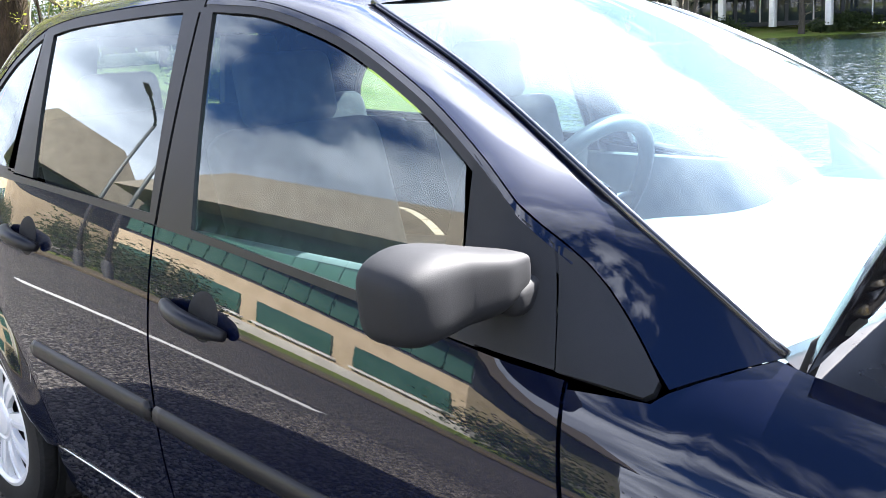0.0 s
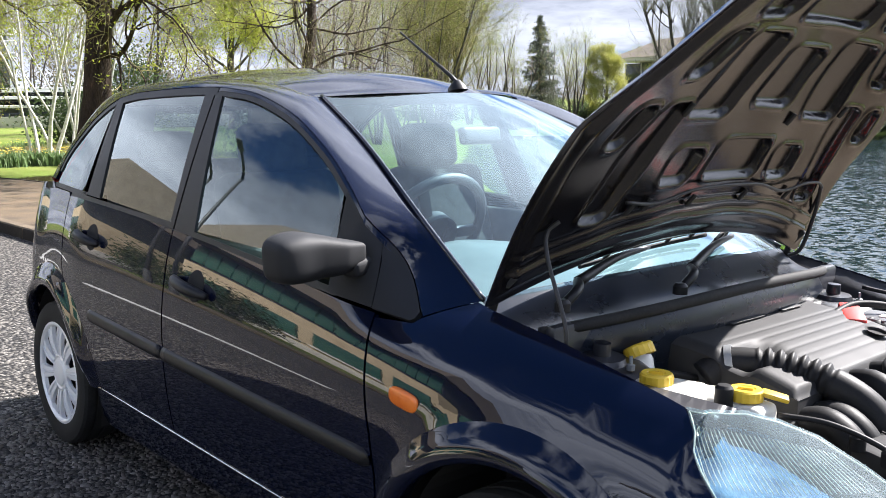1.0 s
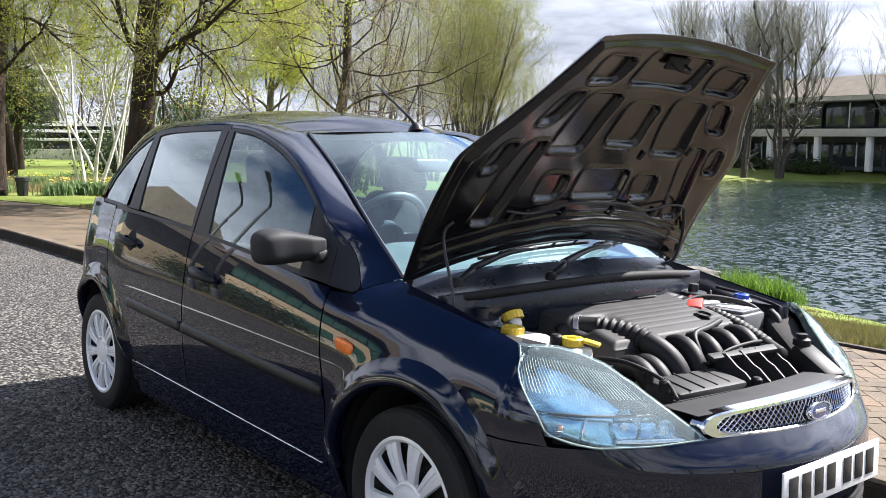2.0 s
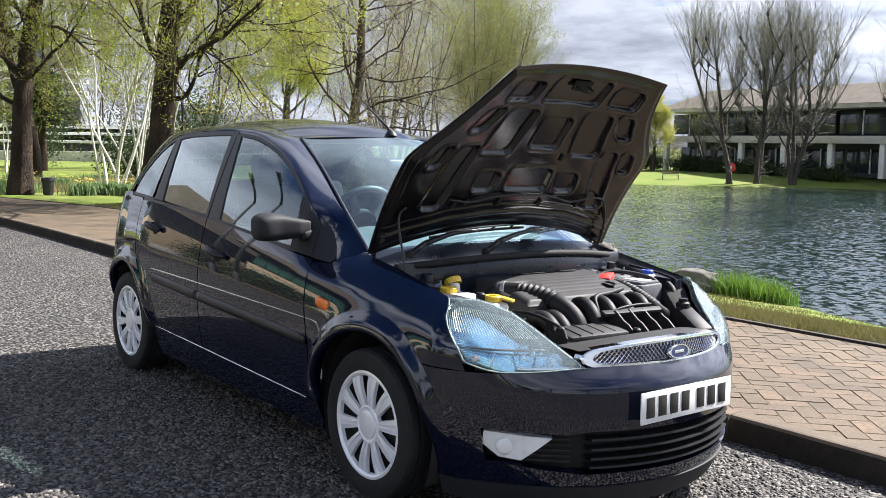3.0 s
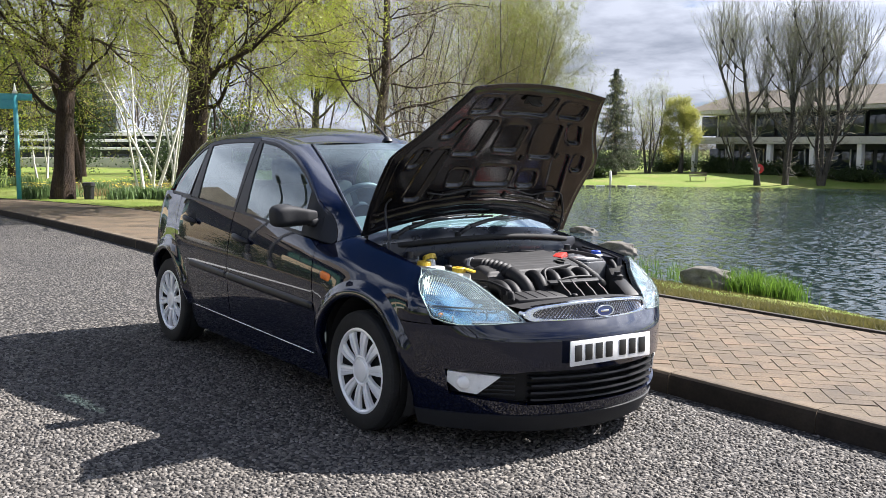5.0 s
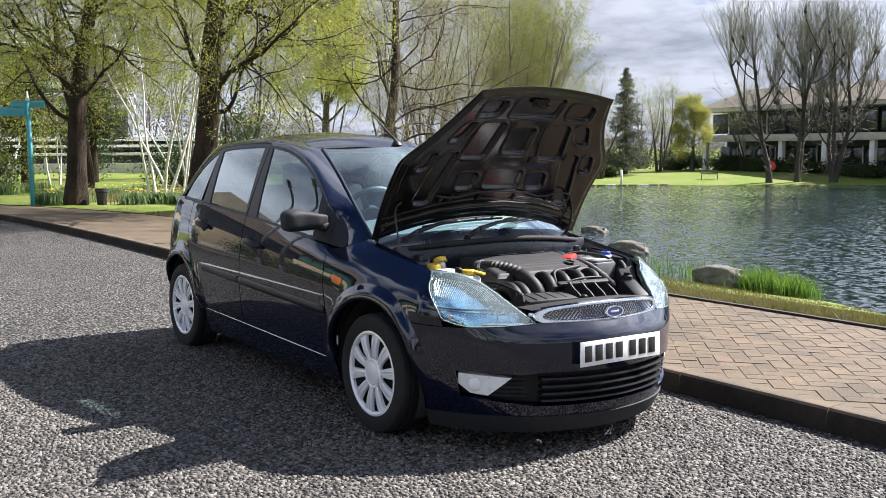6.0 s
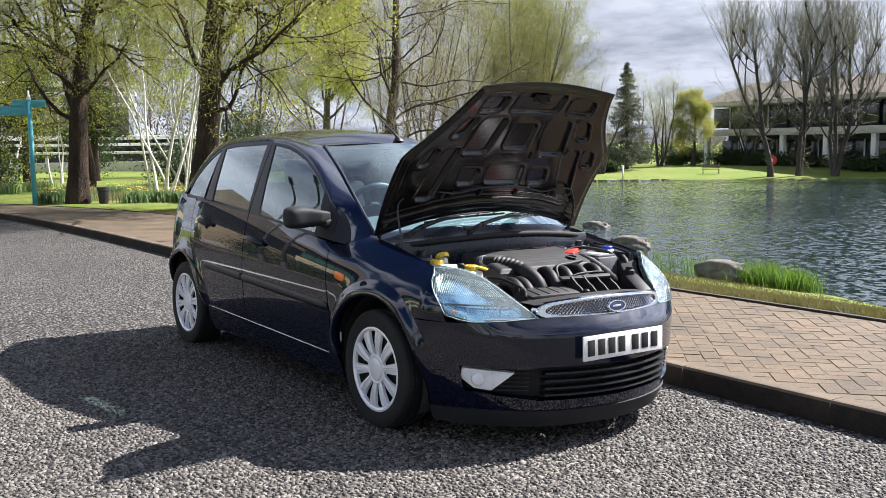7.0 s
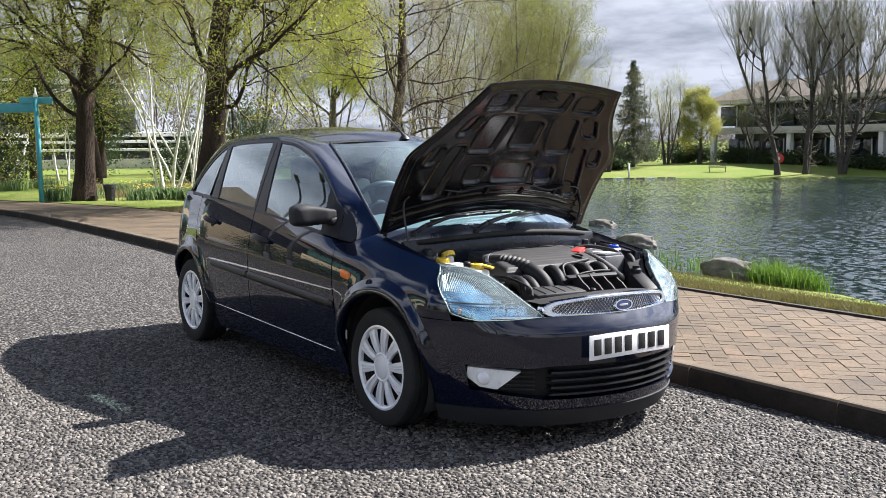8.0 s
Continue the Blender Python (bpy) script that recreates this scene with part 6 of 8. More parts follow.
    for x0, x1 in ((-0.412, -1.462), (-1.478, -2.05)):
        xs = np.linspace(x0, x1, 40)
        prof = [(-0.022, 0.0), (-0.018, 0.008), (-0.006, 0.012), (0.012, 0.011), (0.020, 0.006), (0.023, 0.0)]
        V, F = [], []
        for k, x in enumerate(xs):
            taper = 1 - 0.5 * (k == 0)
            for dz, o in prof:
                p, n = skin(s_of_x(x - (0.010 if k == 0 and dz > 0.015 else 0)), sz(x) + dz * taper, o * taper)
                V.append(p * np.array((1, sgn, 1)))
        m = len(prof)
        for k in range(len(xs) - 1):
            F += [(k * m + i, k * m + i + 1, (k + 1) * m + i + 1, (k + 1) * m + i) for i in range(m - 1)]
        F += [tuple(range(m)), tuple((len(xs) - 1) * m + i for i in range(m))]
        F = [f if sgn > 0 else f[::-1] for f in F]
        cpart("rubbing_strip", mesh_of("rubbing_strip", V, F, M_TRIM, True), "satin black rubbing strip")
    # door handles: a flat dark disc painted for the recess's shade, a bowed grip across it
    for hx, hz, ln, nm in ((-1.295, 0.818, 0.105, "front"), (-2.085, 0.880, 0.095, "rear")):
        V, F = [], []
        R, A = 7, 28
        for i in range(R):
            r = i / (R - 1)
            for k in range(A):
                w = 2 * math.pi * k / A
                p, n = skin(s_of_x(hx + 0.015 + 0.052 * r * math.cos(w)), hz - 0.004 + 0.048 * r * math.sin(w), 0.0016 - 0.002 * (r > 0.9) - 0.0 * (1 - r * r))
                V.append(p * np.array((1, sgn, 1)))
        for i in range(R - 1):
            for k in range(A):
                F.append((i * A + k, i * A + (k + 1) % A, (i + 1) * A + (k + 1) % A, (i + 1) * A + k))
        F.append(tuple(range(A)))
        cpart("recess_shade", mesh_of("recess_shade", V, F if sgn < 0 else [f[::-1] for f in F], M_DARK, True), "flat dark disc for the shaded handle recess")
        pts, rad = [], []
        for q in np.linspace(-1, 1, 15):
            p, n = skin(s_of_x(hx + ln * q), hz - 0.010 - 0.014 * q, 0.010 + 0.026 * (1 - q * q))
            pts.append(p * np.array((1, sgn, 1)))
            rad.append(0.010 + 0.008 * (1 - abs(q) ** 3))
        cpart("door_handle", tube_mesh("door_handle", pts, rad, M_TRIM, 10), "dark bowed door handle")
    # amber side repeater
    bm = bmesh.new()
    p, n = skin(s_of_x(-0.306), 0.706)
    bmesh.ops.create_uvsphere(bm, u_segments=28, v_segments=18, radius=1.0)
    for v in bm.verts:
        e = [math.copysign(abs(a) ** k, a) for a, k in zip(v.co, (0.55, 0.7, 0.6))]
        v.co = (e[0] * 0.046, e[1] * 0.010, e[2] * 0.022)
    bmesh.ops.transform(bm, matrix=Matrix.Translation(Vector(p)) @ pose(0, 0, 0, 8, 9, 3), verts=bm.verts)
    if sgn < 0:
        bmesh.ops.scale(bm, vec=(1, -1, 1), verts=bm.verts)
    M_AMBER = bpy.data.materials.get("amber_lens") or surf("amber_lens", (0.75, 0.16, 0.015), (0.90, 0.24, 0.03), 30.0, 0.18, fine=300.0, bump_s=0.2, coat=0.6)
    cpart("side_repeater", bm_mesh("side_repeater", bm, M_AMBER, 60), "amber plastic side repeater")
    # chrome bead added along the sill's lower edge as its bright highlight
    xs = np.linspace(-0.46, -2.06, 40)
    P, n = skin(s_of_x(xs), 0.287 - 0.0228 * (xs + 0.425), 0.001)
    cpart("sill_highlight", tube_mesh("sill_highlight", [q * np.array((1, sgn, 1)) for q in P], 0.0032, M_CHROME, 6), "thin chrome bead for the sill's highlight")

# ---- door mirrors ----
def mirror_body():
    """A housing that is deep and rounded outboard and narrows to its foot on the door."""
    bm = bmesh.new()
    bmesh.ops.create_uvsphere(bm, u_segments=44, v_segments=28, radius=1.0)
    for v in bm.verts:
        q = [math.copysign(abs(a) ** k, a) for a, k in zip(v.co, (0.5, 0.45, 0.5))]
        x, y, z = q[0] * 0.062, q[1] * 0.122, q[2] * 0.060
        x = max(x, -0.045)
        t = (q[1] + 1) / 2
        fall = float(smooth01(t, 0.25, 1.0))
        z = z * (1 - 0.62 * fall if z > 0 else 1 - 0.22 * float(smooth01(t, 0.65, 1.0)))
        x = x * (1 - 0.45 * float(smooth01(t, 0.6, 1.0))) + 0.30 * max(0.0, y) + 0.10 * min(0.0, y) * -1
        z *= 1 - 0.10 * (x > 0) * (x / 0.07)
        v.co = (x, y, z)
    return bm


for sgn in both:
    bm = mirror_body()
    bmesh.ops.transform(bm, matrix=pose(-0.615, -0.856, 0.992, 4, 0, 0), verts=bm.verts)
    if sgn < 0:
        bmesh.ops.scale(bm, vec=(1, -1, 1), verts=bm.verts)
    mir = cpart("door_mirror", bm_mesh("door_mirror", bm, M_TRIM_GREY, 60), "grained grey plastic mirror housing")
    me = box("mirror_arm", (0.060, 0.085, 0.046), M_TRIM_GREY, pose(-0.582, -0.742 * sgn, 0.957, 6 * sgn, 0, 8 * sgn), 0.016, 3)
    cpart("mirror_arm", me, parent=mir)
    bm = bmesh.new()
    box_bm(bm, (0.004, 0.140, 0.076), pose(-0.648, -0.866, 0.988, 0, 0, -8), 0.0)
    if sgn < 0:
        bmesh.ops.scale(bm, vec=(1, -1, 1), verts=bm.verts)
    cpart("mirror_glass", bm_mesh("mirror_glass", bm, M_CHROME, 40), "mirror glass", mir)

# ---- headlights ----
def lens_material():
    m, nt, p = material("headlight_lens")
    tr, gl, df = (nt.nodes.new("ShaderNodeBsdf" + k) for k in ("Transparent", "Glossy", "Diffuse"))
    nt.nodes.remove(p)
    tr.inputs[0].default_value = (0.86, 0.95, 0.97, 1)
    gl.inputs["Roughness"].default_value = 0.03
    df.inputs[0].default_value = (0.62, 0.76, 0.78, 1)
    hz = noise_node(nt, 7.0, 4.0)
    hr = ramp(nt, hz.outputs[0], [(0.3, (0.10, 0.10, 0.10)), (0.75, (0.20, 0.20, 0.20))])
    m1, m2 = nt.nodes.new("ShaderNodeMixShader"), nt.nodes.new("ShaderNodeMixShader")
    nt.links.new(hr.outputs[0], m1.inputs[0])
    nt.links.new(tr.outputs[0], m1.inputs[1])
    nt.links.new(df.outputs[0], m1.inputs[2])
    nt.links.new(sheet_gloss(nt, 1.3), m2.inputs[0])
    nt.links.new(m1.outputs[0], m2.inputs[1])
    nt.links.new(gl.outputs[0], m2.inputs[2])
    nt.links.new(m2.outputs[0], nt.nodes["Material Output"].inputs[0])
    return m


M_LENS = lens_material()
# mirrored blue of the sky painted into the reflector's base colour
M_REFLECT_SKY = surf("lamp_reflector_sky_tint", (0.24, 0.50, 0.76), (0.54, 0.77, 0.90), 7.0, 0.16, metal=0.9, fine=60.0, bump_s=0.04, rough_var=0.08)
M_FLUTE = surf("fluted_lens", (0.46, 0.52, 0.44), (0.66, 0.70, 0.60), 20.0, 0.25, metal=0.3, bump_s=0, coat=0.6)
sy = lambda y: float(s_of_y(y))
HL = [(float(s_of_x(0.302)), 0.806), (float(s_of_x(0.345)), 0.770), (float(s_of_x(0.400)), 0.714), (float(s_of_x(0.448)), 0.655), (float(s_of_x(0.470)), 0.610), (sy(0.700), 0.590),
      (sy(0.66), 0.581), (sy(0.55), 0.585), (sy(0.415), 0.595), (sy(0.435), 0.615), (sy(0.50), 0.665), (sy(0.57), 0.718), (sy(0.64), 0.765), (sy(0.70), 0.792), (sy(0.745), 0.805)]
hc = np.mean(HL, 0)
for sgn in both:
    lens = cpart("headlight", panel_mesh("headlight", [HL], M_LENS, off=0.004, sides=(sgn,), flange=0.03), "clear slightly hazed headlight lens")
    lens.visible_shadow = False
    inner = [tuple(hc + (np.array(p) - hc) * 0.985) for p in HL]
    cpart("reflector", panel_mesh("reflector", [inner], M_REFLECT_SKY, off=-0.040, sides=(sgn,), thick=True, flange=-0.036), "silvered reflector tray tinted with the sky's blue", lens)
    # upper dipped-beam window: slanting prisms side by side over a pale backing
    fa, fb, fc, fd = (np.array(q) for q in ((float(s_of_x(0.318)), 0.790), (float(s_of_x(0.382)), 0.715), (sy(0.555), 0.690), (sy(0.615), 0.745)))
    pieces = []
    for k in range(36):
        t = k / 35
        bow = 0.012 * math.sin(math.pi * t)
        a, b = fa + (fd - fa) * t + np.array((0, bow)), fb + (fc - fb) * t
        P, n = skin(np.linspace(a[0], b[0], 6), np.linspace(a[1], b[1], 6), -0.010)
        pieces.append(tube([q * np.array((1, sgn, 1)) for q in P], 0.0009, 5))
    cpart("lens_fluting", joined("lens_fluting", pieces, M_FLUTE, 60), "slanting pale prismatic fluting", lens)
    # indicator window: short level ribs at the outer lower corner
    pieces = []
    for k in range(13):
        z = 0.604 + 0.0065 * k
        a = float(s_of_x(0.466 - 0.0012 * k * k * 0.28))
        P, n = skin(np.linspace(a - 0.060 + 0.0022 * k, a - 0.010, 6), np.linspace(z + 0.004, z, 6), -0.012)
        pieces.append(tube([q * np.array((1, sgn, 1)) for q in P], 0.0017, 5))
    cpart("indicator_ribs", joined("indicator_ribs", pieces, M_REFLECT_SKY, 60), "fine ribbed indicator window", lens)
    p, n = skin(float(s_of_x(0.466)) - 0.040, 0.622, -0.026)
    cpart("indicator_bulb", lathe("indicator_bulb", [(0.010, -0.01), (0.010, 0.006), (0.007, 0.013), (0.0, 0.016)], M_AMBER, 16, "z", Matrix.Translation((p[0], p[1] * sgn, p[2])) @ pose(0, 0, 0, 0, 70, -30 * sgn), 60), "amber indicator bulb", lens)
    # dark divider between the windows
    P, n = skin(np.linspace(float(s_of_x(0.425)), sy(0.52), 12), np.linspace(0.668, 0.664, 12), -0.024)
    cpart("lamp_divider", tube_mesh("lamp_divider", P * np.array((1, sgn, 1)), 0.0045, M_BLACK, 6), "black lamp divider", lens)
    P, n = skin(np.linspace(sy(0.685), sy(0.675), 10), np.linspace(0.592, 0.668, 10), -0.026)
    cpart("lamp_divider", tube_mesh("lamp_divider", P * np.array((1, sgn, 1)), 0.0035, M_CHROME, 6), "bright lamp divider", lens)
    # main bowl and indicator bowl, turned to look ahead
    for yb, zb, rr, lb in ((0.595, 0.640, 0.044, "deep mirrored bowl"), (0.505, 0.624, 0.030, "deep mirrored bowl")):
        p, n = skin(sy(yb), zb, -0.020)
        prof = [(rr, 0.0), (rr * 0.98, -0.006), (rr * 0.8, -0.022), (rr * 0.45, -0.036), (0.010, -0.042), (0.010, -0.012), (0.0, -0.010)]
        me = lathe("lamp_bowl", prof, M_CHROME, 26, "z", Matrix.Translation((p[0], p[1] * sgn, p[2])) @ pose(0, 0, 0, 0, 72, 12 * -sgn), 50)
        cpart("lamp_bowl", me, lb, lens)

    # bright rim of the clear cover and a lamp holder bar under the bowls
    ring = [np.array(p) for p in HL]
    ring = [q + (hc - q) * 0.03 for q in ring] + [ring[0] + (hc - ring[0]) * 0.03]
    P = np.array([skin(q[0], q[1], 0.001)[0] for q in resample(np.array(ring), 70)])
    cpart("lens_rim", tube_mesh("lens_rim", P * np.array((1, sgn, 1)), 0.0015, M_FLUTE, 6), "pale moulded lens edge", lens)
    P, n = skin(np.linspace(sy(0.46), sy(0.62), 12), np.linspace(0.602, 0.598, 12), -0.020)
    cpart("lamp_bar", tube_mesh("lamp_bar", P * np.array((1, sgn, 1)), 0.009, M_CHROME, 8), "bright lamp shroud", lens)

# ---- grille, badge, plate, lower grille, fog lamps ----
_gp, _gn = skin(np.linspace(0, sy(0.55), 60), 0.59, 0.0)
G_Y, G_X = np.abs(_gp[:, 1]), _gp[:, 0] - 0.015


def grille_point(y, z, off=0.0):
    """The grille's own nearly upright face."""
    y, z = np.asarray(y, float), np.asarray(z, float)
    return np.stack([np.interp(np.abs(y), G_Y, G_X) - 0.16 * (z - 0.59) + off, y, z], -1)


def g_hi(y):
    return 0.683 - 0.026 * (np.abs(y) / 0.38) ** 2


def g_lo(y):
    return 0.588 + 0.004 * (np.abs(y) / 0.38) ** 2


def g_ring(half, top, bot, n=36):
    """Closed outline of the grille with rounded ends."""
    y = half * np.sin(np.linspace(-math.pi / 2, math.pi / 2, n))
    k = np.maximum(0, 1 - (np.abs(y) / half) ** 16) ** 0.5
    mid = (g_hi(y) + g_lo(y)) / 2
    up, dn = mid + (g_hi(y) - top - mid) * k, mid + (g_lo(y) + bot - mid) * k
    return np.concatenate([np.stack([y, up], -1), np.stack([y, dn], -1)[::-1][1:-1]])


rings = [(0.402, 0.0, 0.0, -0.03), (0.402, 0.0, 0.0, 0.004), (0.398, 0.003, 0.003, 0.009), (0.364, 0.011, 0.014, 0.009), (0.360, 0.014, 0.017, 0.004), (0.360, 0.014, 0.017, -0.02)]
V, F = [], []
for half, top, bot, off in rings:
    R = g_ring(half, top, bot)
    V += [tuple(v) for v in grille_point(R[:, 0], R[:, 1], off)]
n = len(R)
for r in range(len(rings) - 1):
    F += [(r * n + i, r * n + (i + 1) % n, (r + 1) * n + (i + 1) % n, (r + 1) * n + i) for i in range(n)]
grille = cpart("grille", mesh_of("grille", V, [f[::-1] for f in F], M_CHROME), "chrome-framed mesh grille")
R = g_ring(0.362, 0.013, 0.016)
cpart("grille_backing", mesh_of("grille_backing", [tuple(v) for v in grille_point(R[:, 0], R[:, 1], -0.018)], [tuple(range(n))[::-1]], M_DARK), "", grille)
pieces = []
for k in range(-22, 23):
    for d in (1, -1):
        pts = []
        for q in np.linspace(-0.1, 1.1, 9):
            y = k * 0.0185 + d * (q - 0.5) * 0.056
            z = g_lo(y) + 0.016 + (g_hi(y) - 0.013 - g_lo(y) - 0.016) * q
            if abs(y) < 0.358 and 0 <= q <= 1:
                pts.append(tuple(grille_point(y, z, -0.003)))
        if len(pts) > 1:
            pieces.append(tube(pts, 0.0019, 5))
cpart("grille_mesh", joined("grille_mesh", pieces, M_CHROME), "fine diamond mesh", grille)
turn = Matrix.Translation(Vector(grille_point(0.0, 0.631, 0.010))) @ pose(0, 0, 0, 0, 82, 0)
M_BADGE = surf("badge_blue", (0.01, 0.02, 0.09), (0.02, 0.035, 0.14), 30.0, 0.2, bump_s=0, coat=1.0)
badge = cpart("badge", lathe("badge", [(0.0, 0.006), (0.75, 0.006), (0.8, 0.0055), (0.8, 0.0)], M_BADGE, 40, "z", turn @ Matrix.Diagonal((0.0265, 0.060, 1, 1))), "oval dark blue badge with a chrome rim")
cpart("badge_rim", lathe("badge_rim", [(0.8, 0.004), (0.82, 0.009), (0.95, 0.009), (1.0, 0.004), (1.0, -0.004)], M_CHROME, 40, "z", turn @ Matrix.Diagonal((0.0265, 0.060, 1, 1))), "", badge)
cpart("badge_mark", box("badge_mark", (0.010, 0.052, 0.002), M_CHROME, turn @ pose(0, 0, 0.0065), 0.0008), "plain silver mark", badge)
M_PLATE = surf("plate_white", (0.70, 0.70, 0.68), (0.82, 0.82, 0.80), 10.0, 0.35, bump_s=0.02)
M_INK = surf("plate_black", (0.008, 0.008, 0.008), (0.018, 0.018, 0.018), 30.0, 0.35, bump_s=0)
pm = pose(0.846, 0, 0.4645, 0, -2, 0)
plate = cpart("number_plate", box("number_plate", (0.006, 0.52, 0.111), M_PLATE, pm, 0.002), "white number plate with black bars")
for y in (-0.212, -0.147, -0.082, -0.017, 0.072, 0.137, 0.202):
    cpart("plate_bar", box("plate_bar", (0.003, 0.044, 0.072), M_INK, pm @ pose(0.0036, y, 0), 0.0006), "", plate)
lower = cpart("lower_grille", panel_mesh("lower_grille", [[(0, 0.392), (fog_out, 0.392), (fog_out, 0.225), (0, 0.222)]], M_DARK, off=-0.055, sides=both, thick=False), "black slatted lower air intake")
for k, z in enumerate((0.250, 0.284, 0.318, 0.352)):
    pts = []
    for y in np.linspace(-0.40, 0.40, 41):
        p, n = skin(sy(abs(y)), z, -0.014)
        pts.append((p[0], math.copysign(abs(p[1]), y), p[2]))
    V, F = [], []
    prof = [(0.012, -0.002), (0.010, 0.006), (-0.03, 0.009), (-0.03, -0.004)]
    for x, y, z2 in pts:
        V += [(x + a, y, z2 + b) for a, b in prof]
    F = [(4 * i + a, 4 * i + (a + 1) % 4, 4 * i + 4 + (a + 1) % 4, 4 * i + 4 + a) for i in range(len(pts) - 1) for a in range(4)]
    cpart("slat", mesh_of("slat", V, [f[::-1] for f in F], M_TRIM), "gloss black slat", lower)
M_FOG = surf("fog_reflector", (0.66, 0.68, 0.68), (0.82, 0.84, 0.84), 20.0, 0.3, bump_s=0.05, coat=0.4)
for sgn in both:
    fp = [(fog_out - 0.012, 0.372), (sy(0.515), 0.358), (sy(0.600), 0.272), (sy(0.66), 0.280), (fog_out - 0.006, 0.325)]
    fog = cpart("fog_lamp", panel_mesh("fog_lamp", [fp], M_FOG, off=-0.012, sides=(sgn,), flange=0.03), "white fog lamp surround")
    p, n = skin(sy(0.645), 0.324, -0.012)
    cpart("fog_lens", lathe("fog_lens", [(0.031, -0.01), (0.031, 0.004), (0.027, 0.008), (0.022, 0.010), (0.0, 0.014)], M_SILVER, 28, "z", Matrix.Translation((p[0], p[1] * sgn, p[2])) @ pose(0, 0, 0, 0, 88, -26 * sgn), 60), "round fog lamp glass", fog)
    for k in range(5):
        z = 0.275 + 0.02 * k
        ss = np.linspace(sy(0.46), sy(0.585 - 0.012 * k), 8)
        P, n = skin(ss, z, -0.016)
        cpart("fog_slat", tube_mesh("fog_slat", [q * np.array((1, sgn, 1)) for q in P], 0.004, M_TRIM, 6), "", fog)

# ---- flared wheel arches ----
def arch_flare(cx, a0, a1, sgn, reach):
    """A rolled lip that stands proud of the flank round the wheel opening."""
    prof = [(0.352, -0.030), (0.352, 0.006), (0.357, 0.014), (0.368, 0.017), (0.385, 0.014), (0.385 + 0.35 * (reach - 0.385), 0.009), (0.385 + 0.7 * (reach - 0.385), 0.004), (reach, 0.0008)]
    th = np.radians(np.linspace(a0, a1, 60))
    fade = smooth01(np.minimum(th - th[0], th[-1] - th), 0, 0.35)
    cols = []
    for r, o in prof:
        p, nrm = skin(s_of_x(cx + r * np.cos(th)), 0.29 + r * np.sin(th))
        cols.append((p + nrm * (0.0008 + (o - 0.0008) * (fade if o > 0 else np.ones(60)))[:, None]) * np.array((1, sgn, 1)))
    V = [tuple(q) for c in cols for q in c]
    F = [(k * 60 + i, k * 60 + i + 1, (k + 1) * 60 + i + 1, (k + 1) * 60 + i) for k in range(len(prof) - 1) for i in range(59)]
    return mesh_of("wheel_arch", V, F if sgn < 0 else [f[::-1] for f in F], M_PAINT, True)


for sgn in both:
    cpart("wheel_arch", arch_flare(0.0, 6, 178, sgn, 0.43), "flared painted wheel arch")
    cpart("wheel_arch", arch_flare(-2.486, 4, 176, sgn, 0.44), "flared painted wheel arch")

